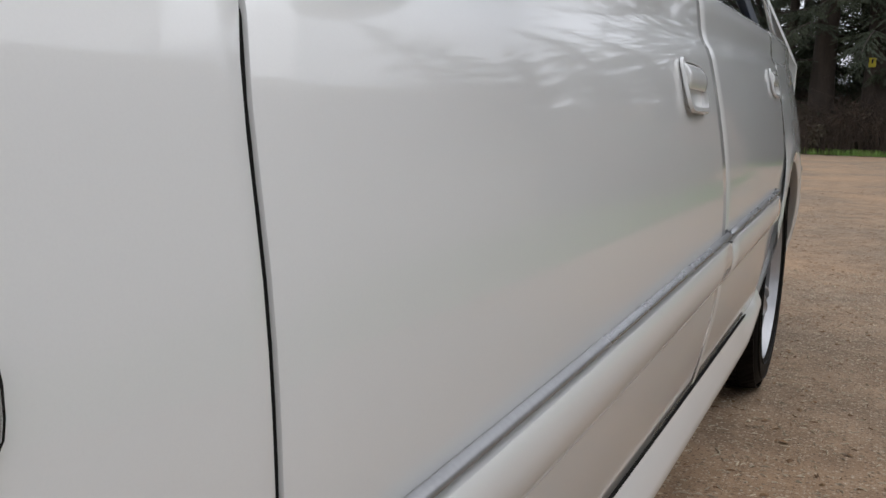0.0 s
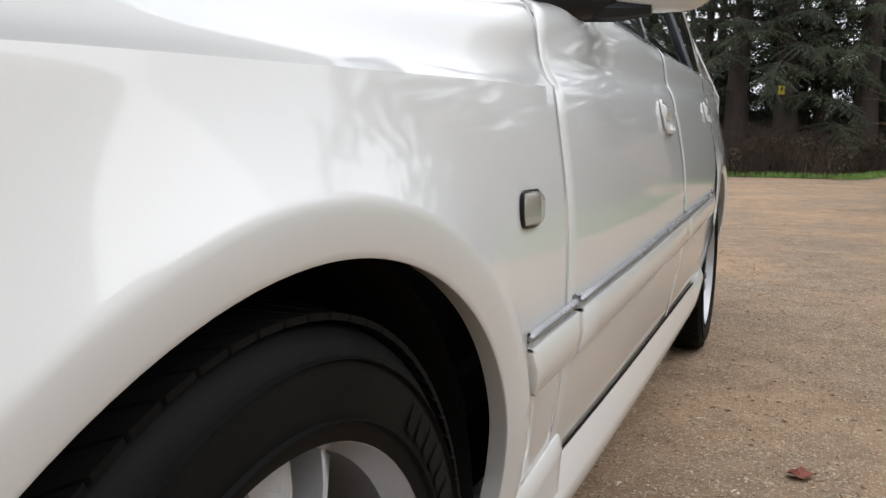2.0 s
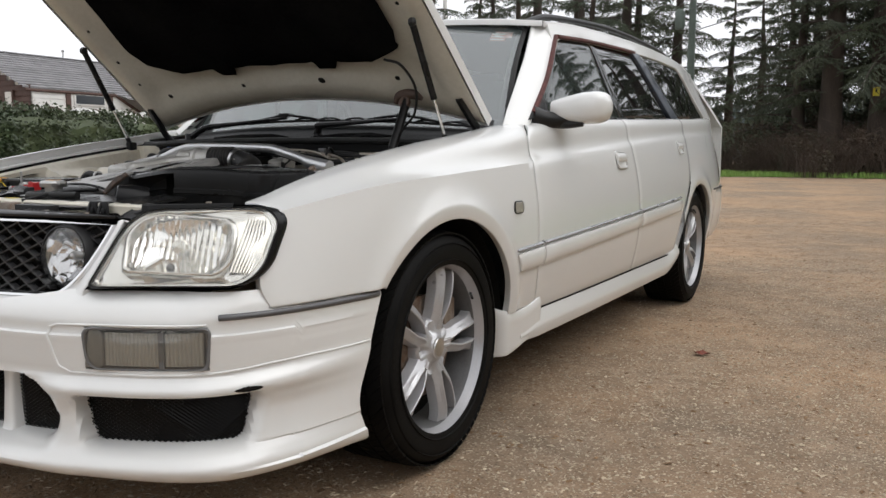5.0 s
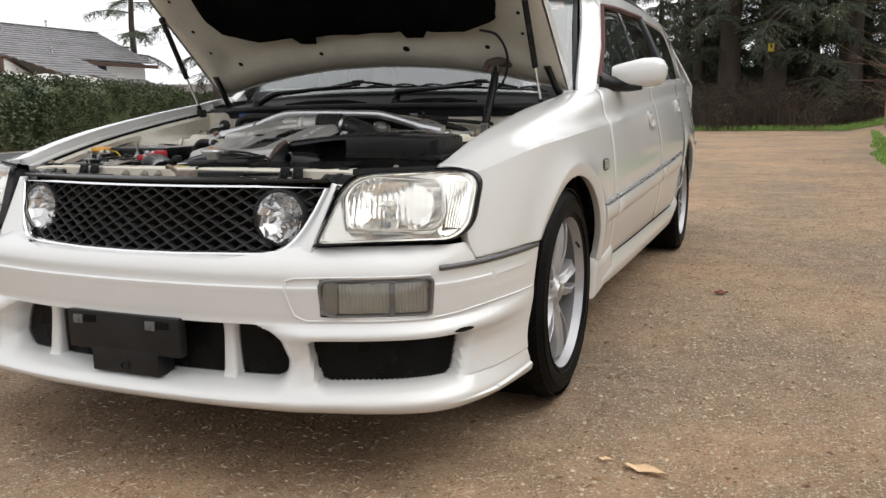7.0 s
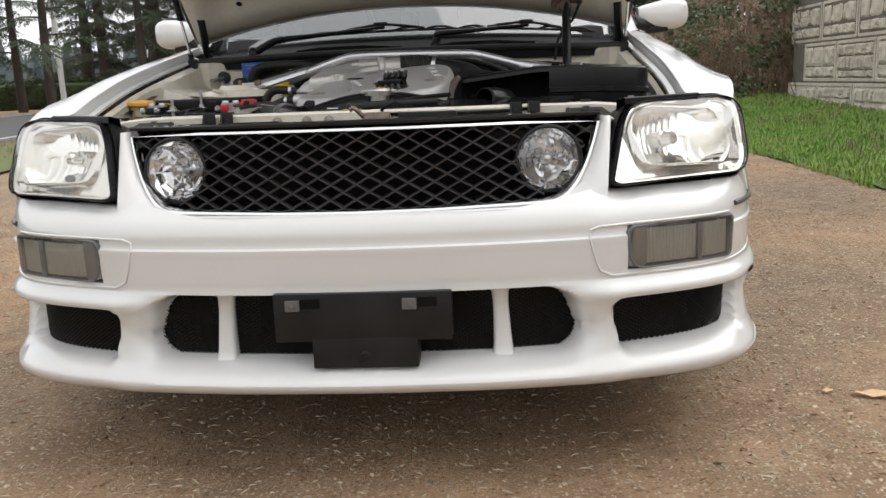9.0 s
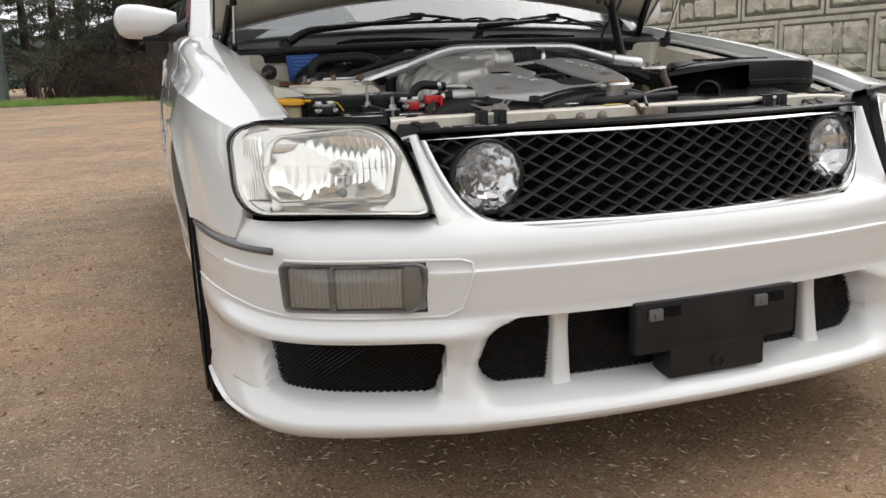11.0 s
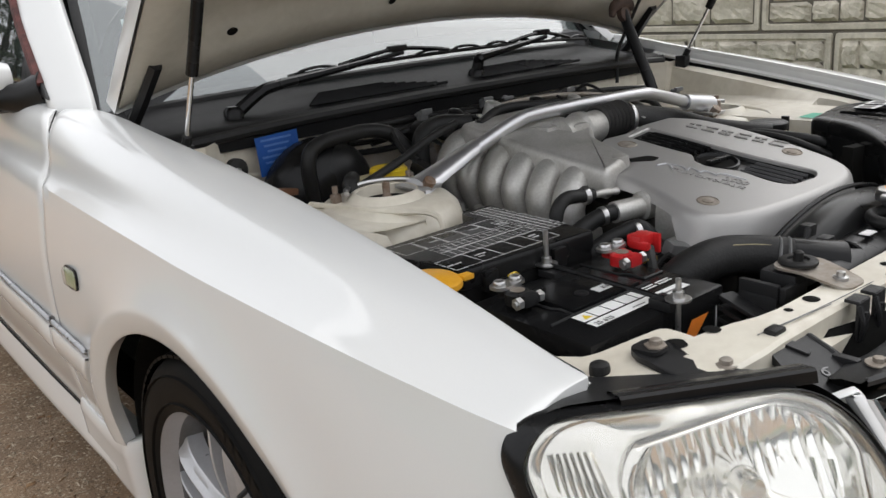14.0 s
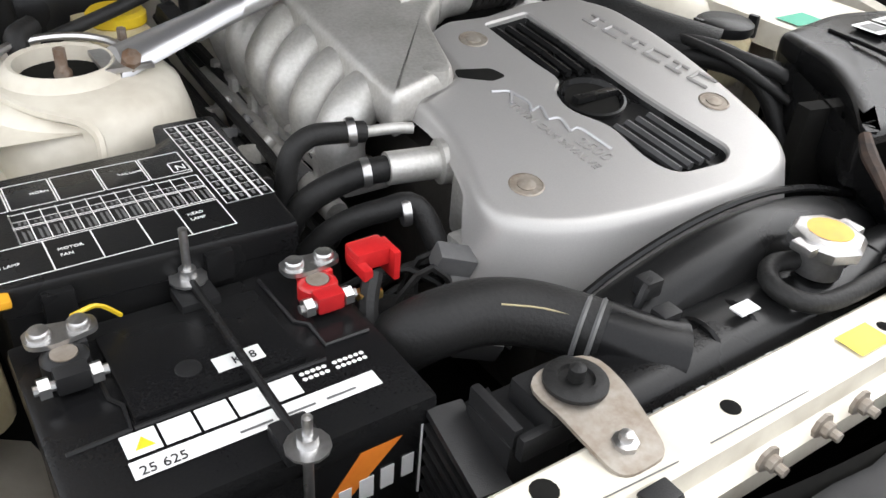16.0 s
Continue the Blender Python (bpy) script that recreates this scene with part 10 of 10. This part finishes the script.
# ---- house ----
def house():
    """A long roof that sweeps down to the hedge, with a white upper wall at its far end."""
    t = thing("house", "white house with a long grey shingle roof behind the hedge", "house")
    RX, RG, EX, EV, Y0, Y1 = -29.4, 4.62, -26.0, 3.02, 17.2, 29.2
    slope = (RG - EV) / (EX - RX)
    body = bmesh.new()
    vs = grid(body, [[(-33.4, y, 0), (-33.4, y, 2.6), (RX, y, RG - 0.12), (-26.35, y, 3.05), (-26.35, y, 0)] for y in (Y0 + 0.3, Y1 - 0.4)])
    body.faces.new(vs[0])
    body.faces.new(vs[1])
    wl_ob = part("wall", body, SIDING, t, "white painted wall", 0)
    for k in range(9):
        bd = bmesh.new()
        z = 1.5 + k * 0.165
        grid(bd, [[(-26.345, y, z), (-26.315, y, z), (-26.34, y, z + 0.16)] for y in (24.6, Y1 - 0.42)])
        part("siding_board", bd, SIDING, wl_ob, "", 0)
    rf = bmesh.new()
    grid(rf, [[(RX, y, RG + 0.01), (-33.9, y, 2.45)] for y in (Y0, Y1)])
    roof_ob = part("roof", rf, SHINGLE, t, "grey shingle roof in pale-edged courses", 0)
    n = 30
    for k in range(n):
        za, zb = RG - 0.108 * (k + 1), RG - 0.108 * k
        xa, xb = RX + (RG - za) / slope, RX + (RG - zb) / slope
        spans = [(Y0, Y1)] if za > EV - 0.02 else [(21.1 + (EV - za) * 1.9, 24.8 + (EV - za) * 0.5)]
        for ya, yb in spans:
            sc = bmesh.new()
            grid(sc, [[(xa, y, za - 0.03), (xa + 0.012, y, za + 0.035), (xb, y, zb)] for y in (ya, yb)])
            part("shingle_course", sc, SHINGLE, roof_ob, "", 0)
    part("eave_board", solid_box((EX + 0.02, 27.0, EV - 0.09), (0.10, 4.5, 0.15)), BROWNSIDE, roof_ob)
    part("ridge_cap", solid_box((RX, (Y0 + Y1) / 2, RG + 0.02), (0.22, Y1 - Y0, 0.05), 0.01), SHINGLE, roof_ob)
    for y, z, h in ((21.3, 4.66, 0.26), (23.2, 4.66, 0.34), (26.2, 4.66, 0.22), (21.0, 3.45, 0.16), (23.8, 3.30, 0.16)):
        x = RX + max(0, RG - z) / slope
        part("roof_vent", join(tube([(x, y, z - 0.1), (x, y, z + h)], 0.035, 8, 1), lathe([(0.06, 0), (0.07, 0.05), (0.0, 0.09)], (x, y, z + h), (0, 0, 1), 10)), STEEL, roof_ob)
    # low roof under the upper wall
    for k in range(7):
        za, zb = 2.38 - 0.105 * (k + 1), 2.38 - 0.105 * k
        sc = bmesh.new()
        grid(sc, [[(-26.3 + 0.31 * (k + 1), y, za - 0.03), (-26.29 + 0.31 * (k + 1), y, za + 0.03), (-26.3 + 0.31 * k, y, zb)] for y in (24.9, 28.6)])
        part("shingle_course", sc, SHINGLE, roof_ob, "", 0)
    for y, w, z0, z1 in ((26.1, 0.50, 2.40, 2.90), (25.1, 0.45, 2.45, 2.88)):
        win = part("window", solid_box((-26.33, y, (z0 + z1) / 2), (0.10, w + 0.14, z1 - z0 + 0.10), 0.01), SIDING, t, "dark window with a white frame")
        part("pane", solid_box((-26.29, y, (z0 + z1) / 2), (0.06, w, z1 - z0)), PANE, win)
    # flat-topped dormer cut into the roof
    dw = bmesh.new()
    ring = [(17.5, 0.0), (23.4, 0.0), (22.3, 2.36), (21.1, 3.0), (17.5, 3.0)]
    va = [[dw.verts.new((x, y, z)) for y, z in ring] for x in (-26.08, -27.2)]
    dw.faces.new(va[0])
    for i in range(5):
        dw.faces.new((va[0][i], va[0][(i + 1) % 5], va[1][(i + 1) % 5], va[1][i]))
    dm = part("dormer", dw, SIDING, t, "white dormer wall", 0)
    part("dormer_eave", tube([(-26.02, 17.2, 3.0), (-26.02, 21.1, 3.0), (-26.02, 22.3, 2.36), (-26.02, 23.1, 1.7)], 0.06, 6, 1), BROWNSIDE, dm)
    for y, w, z0, z1 in ((19.9, 1.25, 2.60, 2.92),):
        win = part("window", solid_box((-26.05, y, (z0 + z1) / 2), (0.08, w + 0.16, z1 - z0 + 0.14), 0.01), SIDING, t, "wide dark window with a white frame")
        part("pane", solid_box((-26.02, y, (z0 + z1) / 2), (0.05, w, z1 - z0)), PANE, win)
    for y in (18.95, 20.85):
        part("corner_post", solid_box((-26.05, y, 2.35), (0.10, 0.20, 1.2)), BROWNSIDE, t)
    for k in range(17):
        z = 0.25 + k * 0.165
        bd = bmesh.new()
        grid(bd, [[(-26.075, y, z), (-26.05, y, z), (-26.07, y, z + 0.16)] for y in (17.52, 21.0)])
        part("siding_board", bd, SIDING, wl_ob, "", 0)
    z = 0.0
    while z < RG - 0.35:
        za = z + 0.2
        xr = -26.1 if z < EV else RX + (RG - 0.1 - za) / slope
        xl = -33.5 if z < 2.6 else RX - (RG - 0.1 - za) / slope * 1.05
        gb = bmesh.new()
        grid(gb, [[(x, 17.48, z), (x, 17.44, z), (x, 17.475, za)] for x in (xl, xr)])
        part("gable_board", gb, BROWNSIDE, wl_ob, "brown gable board", 0)
        z += 0.2
    win = part("window", solid_box((-27.3, 17.44, 2.55), (0.50, 0.1, 0.95), 0.01), BROWNSIDE, t, "narrow window in the brown gable")
    part("pane", solid_box((-27.3, 17.40, 2.55), (0.36, 0.06, 0.82)), SIDING, win)
    return t


house()

# hoop tunnel with a pale cover between hedge and house
tn = thing("hoop_tunnel", "garden tunnel with a pale translucent cover", "tunnel")
gh = bmesh.new()
grid(gh, [[(-22.4 + 1.35 * math.cos(a), y, 2.18 * max(0.0, math.sin(a)) ** 0.7 + 0.05 * math.sin(y * 4.5 + a)) for a in [math.pi * i / 14 for i in range(15)]] for y in [15.6 + 0.3 * k for k in range(21)]])
part("cover", gh, TARP, tn, "pale sagging plastic cover")
for y in (15.6, 17.1, 18.6, 20.1, 21.6):
    part("hoop", tube([(-22.4 + 1.37 * math.cos(a), y, 2.20 * max(0.0, math.sin(a)) ** 0.7) for a in [math.pi * i / 12 for i in range(13)]], 0.03, 6, 2), BROWNSIDE, tn)

# low building farther off
sh = thing("shed", "long low beige building with a dark roof in the distance", "building")
sm = Matrix.Translation((-36.8, 44.3, 0)) @ Matrix.Rotation(radians(39), 4, "Z")
wb = solid_box((0, 0, 1.0), (6.6, 3.4, 2.0))
bmesh.ops.transform(wb, matrix=sm, verts=wb.verts)
part("wall", wb, STONE, sh)
rb = bmesh.new()
grid(rb, [[(x, y, z) for y, z in ((-2.1, 1.98), (-0.2, 2.72), (0.2, 2.72), (2.1, 1.98))] for x in (-3.6, -1.2, 1.2, 3.5)])
bmesh.ops.transform(rb, matrix=sm, verts=rb.verts)
part("roof", rb, BROWNROOF, sh, "brown-grey roof", 0)
tk = lathe([(0.34, 0), (0.34, 0.75), (0.20, 0.9), (0.0, 0.92)], (3.0, -0.4, 2.3), (0, 0, 1), 14)
bmesh.ops.transform(tk, matrix=sm, verts=tk.verts)
part("roof_tank", tk, BROWNROOF, sh)

# ---- stone block wall ----
WX = 5.25
wall = setting("wall_blocks", solid_box((WX + 0.34, 4.1, 1.35), (0.50, 16.0, 2.7)), JOINT, "retaining wall of large cast stone blocks")
BH, BW = 0.60, 1.25


def block_mesh(seed):
    """One block: a margin frame round a field of rough-faced stones."""
    rnd = random.Random(seed)
    bm = bmesh.new()
    ring = rounded([(-BW / 2 + 0.012, 0.012), (BW / 2 - 0.012, 0.012), (BW / 2 - 0.012, BH - 0.012), (-BW / 2 + 0.012, BH - 0.012)], 0.02, 2)
    c = (0, BH / 2)
    rows = []
    for sc, d in ((0, 0.06), (0, 0.0), (0.004, -0.012), (0.040, -0.014), (0.052, 0.004)):
        rows.append([(d, math.copysign(max(0, abs(a) - sc), a), c[1] + math.copysign(max(0, abs(b - c[1]) - sc), b - c[1])) for a, b in ring])
    vs = grid(bm, rows, True)
    bm.faces.new(vs[-1])
    # stones: cut the field into rows and pieces
    y0, y1, z0, z1 = -BW / 2 + 0.07, BW / 2 - 0.07, 0.07, BH - 0.07
    cuts = [z0]
    while cuts[-1] < z1 - 0.16:
        cuts.append(min(z1, cuts[-1] + rnd.uniform(0.09, 0.26)))
    cuts[-1] = z1
    for za, zb in zip(cuts, cuts[1:]):
        y = y0
        while y < y1 - 0.02:
            w = rnd.uniform(0.12, 0.50)
            ye = y1 if y + w > y1 - 0.12 else y + w
            g, n1, n2, lift = 0.005, 8, 6, rnd.uniform(0.008, 0.040)
            rr = []
            for j in range(n2 + 1):
                row = []
                for i in range(n1 + 1):
                    yy, zz = y + g + (ye - y - 2 * g) * i / n1, za + g + (zb - za - 2 * g) * j / n2
                    e = 0 < i < n1 and 0 < j < n2
                    row.append(((-lift - 0.014 * rnd.random() + 0.020 * noise.noise((yy * 9, zz * 9, seed))) if e else 0.004, yy + (0.012 * rnd.uniform(-1, 1) if e else 0), zz + (0.010 * rnd.uniform(-1, 1) if e else 0)))
                rr.append(row)
            grid(bm, rr)
            y = ye
    me = bpy.data.meshes.new("block")
    bmesh.ops.recalc_face_normals(bm, faces=bm.faces)
    bm.to_mesh(me)
    bm.free()
    me.materials.append(STONE)
    return me


kinds = [block_mesh(900 + k) for k in range(5)]
rnd = random.Random(5)
for r in range(5):
    for k in range(13):
        y = -3.4 + (k + 0.5 * (r % 2)) * BW
        if y - BW / 2 < 12.1 - BW / 2:
            o = new("block", kinds[rnd.randrange(5)])
            o.parent = wall
            o.location = (WX + 0.075 + 0.012 * r, y, -0.10 + r * BH)


# ---- wooden fence with its gate ----
def fence():
    t = thing("wooden_gate", "weathered wooden board gate with diagonal brace", "gate")
    for k in range(11):
        o = part("board", solid_box((3.75 + k * 0.145, 22.0, 1.33), (0.105, 0.025, 1.85 - 0.03 * (k % 3))), WOOD, t, "", 0)
    for z in (0.62, 2.05):
        part("rail", solid_box((4.5, 21.96, z), (1.65, 0.05, 0.12)), WOOD, t, "", 0)
    part("brace", solid_box((4.3, 21.95, 1.2), (0.12, 0.03, 1.75), 0, Euler((0, radians(48), 0)).to_matrix().to_4x4()), WOOD, t, "", 0)
    part("post", solid_box((3.66, 21.98, 1.25), (0.14, 0.14, 2.1)), WOOD, t, "", 0)
    f = thing("wooden_fence", "weathered wooden board fence", "fence")
    for k in range(22):
        part("board", solid_box((5.45 + k * 0.16, 21.3 - k * 0.04, 1.75), (0.13, 0.025, 2.7)), WOOD, f, "", 0)
    part("rail", solid_box((7.1, 20.95, 2.5), (3.5, 0.05, 0.10), 0, Euler((0, 0, radians(-14))).to_matrix().to_4x4()), WOOD, f, "", 0)


fence()

# ---- poles, wires and signs ----
up = thing("utility_pole", "green-grey utility pole with cables", "pole")
part("pole", tube([(-6.3, 33.0, 0), (-6.25, 33.0, 10.5)], [0.17, 0.12], 12, 1), POLE, up)
part("transformer", lathe([(0.16, 0), (0.2, 0.1), (0.2, 0.7), (0.12, 0.8)], (-6.75, 32.9, 5.7), (0, 0, 1), 14), POLE, up)
part("crossarm", solid_box((-6.3, 33.0, 9.6), (2.0, 0.1, 0.12)), WOOD, up, "", 0)
for k, (dx, z, ex) in enumerate(((-0.9, 9.7, 8), (0.9, 9.7, 9.5), (0, 7.2, 6.0), (0, 6.5, 5.0), (0.1, 5.6, 4.4))):
    part("cable", tube([(-6.3 + dx, 33, z), (-1.0 + dx, 20, z - 0.9), (4.0 + ex + dx, 2, z + 0.4)], 0.018, 5, 6), BLACK, up)
    part("cable", tube([(-6.3 + dx, 33, z), (-14 + dx, 50, z - 0.7), (-24 + dx, 75, z)], 0.018, 5, 6), BLACK, up)
up2 = thing("utility_pole", "pale utility pole beside the road", "pole")
part("pole", tube([(-18.7, 34.9, 0), (-18.75, 34.9, 9.5)], [0.13, 0.10], 12, 1), SIDING, up2)
for z in (5.2, 6.0):
    part("cable", tube([(-18.7, 34.9, z), (-24, 30, z - 1.1), (-42, 24, z - 2.0)], 0.007, 5, 6), BLACK, up2)
ys = thing("tree_sign", "small yellow notice nailed to a fir trunk", "sign")
part("board", solid_box((0.62, 28.95, 2.75), (0.20, 0.02, 0.28), 0.004), SIGNY, ys)
part("mark", solid_box((0.62, 28.937, 2.78), (0.05, 0.005, 0.12)), BLACK, ys)
rs = thing("road_sign", "orange diamond road works sign on a post", "sign")
part("post", tube([(-5.7, 60, 0), (-5.7, 60, 1.9)], 0.04, 8, 1), STEEL, rs)
part("board", solid_box((-5.7, 59.9, 1.55), (0.75, 0.03, 0.75), 0.01, Euler((0, radians(45), 0)).to_matrix().to_4x4()), ORANGE, rs)


# ---- distance ----
def far_woods(name, x0, x1, y, base, amp, seed, label, step=1.5):
    """A wooded ridge: uneven rows of ragged conifers, each of several skirts of branches."""
    rnd = random.Random(seed)
    vs, fs = [], []
    n = int((x1 - x0) / step)
    for row in range(3):
        for k in range(n):
            x = x0 + (x1 - x0) * k / n + rnd.uniform(-1, 1) * step
            h = base * (0.75 + 0.35 * noise.noise((x * 0.012, row, seed))) + amp * rnd.random() ** 1.5
            yy = y + row * 7 + rnd.uniform(-3, 3)
            w = h * rnd.uniform(0.13, 0.22) + 0.4
            for tier in range(4):
                zb, zt, ww = h * (0.02 + 0.22 * tier), h * (0.45 + 0.185 * tier), w * (1 - 0.22 * tier)
                b = len(vs)
                vs.append((x + rnd.uniform(-0.1, 0.1), yy, min(h, zt)))
                for i in range(7):
                    a = 0.9 * i + rnd.uniform(-0.25, 0.25)
                    r = ww * rnd.uniform(0.6, 1.15)
                    vs.append((x + r * math.cos(a), yy + r * math.sin(a), zb + h * rnd.uniform(-0.06, 0.05)))
                fs += [(b, b + 1 + i, b + 1 + (i + 1) % 7) for i in range(7)]
    me = bpy.data.meshes.new(name)
    me.from_pydata(vs, [], fs)
    me.materials.append(FARWOOD)
    return tagged(new(name, me), label, "woods", kind="stuff")


far_woods("distant_woods", -330, 120, 230, 7.0, 2.5, 61, "wooded ridge in the distance, coloured blue-green for haze")
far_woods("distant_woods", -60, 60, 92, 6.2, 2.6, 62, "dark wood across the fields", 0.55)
# unseen wood behind the camera, added to cut the sky light on the nose
far_woods("distant_woods", -150, 150, -62, 9.0, 6, 63, "unseen wood added to darken the light on the car's front")
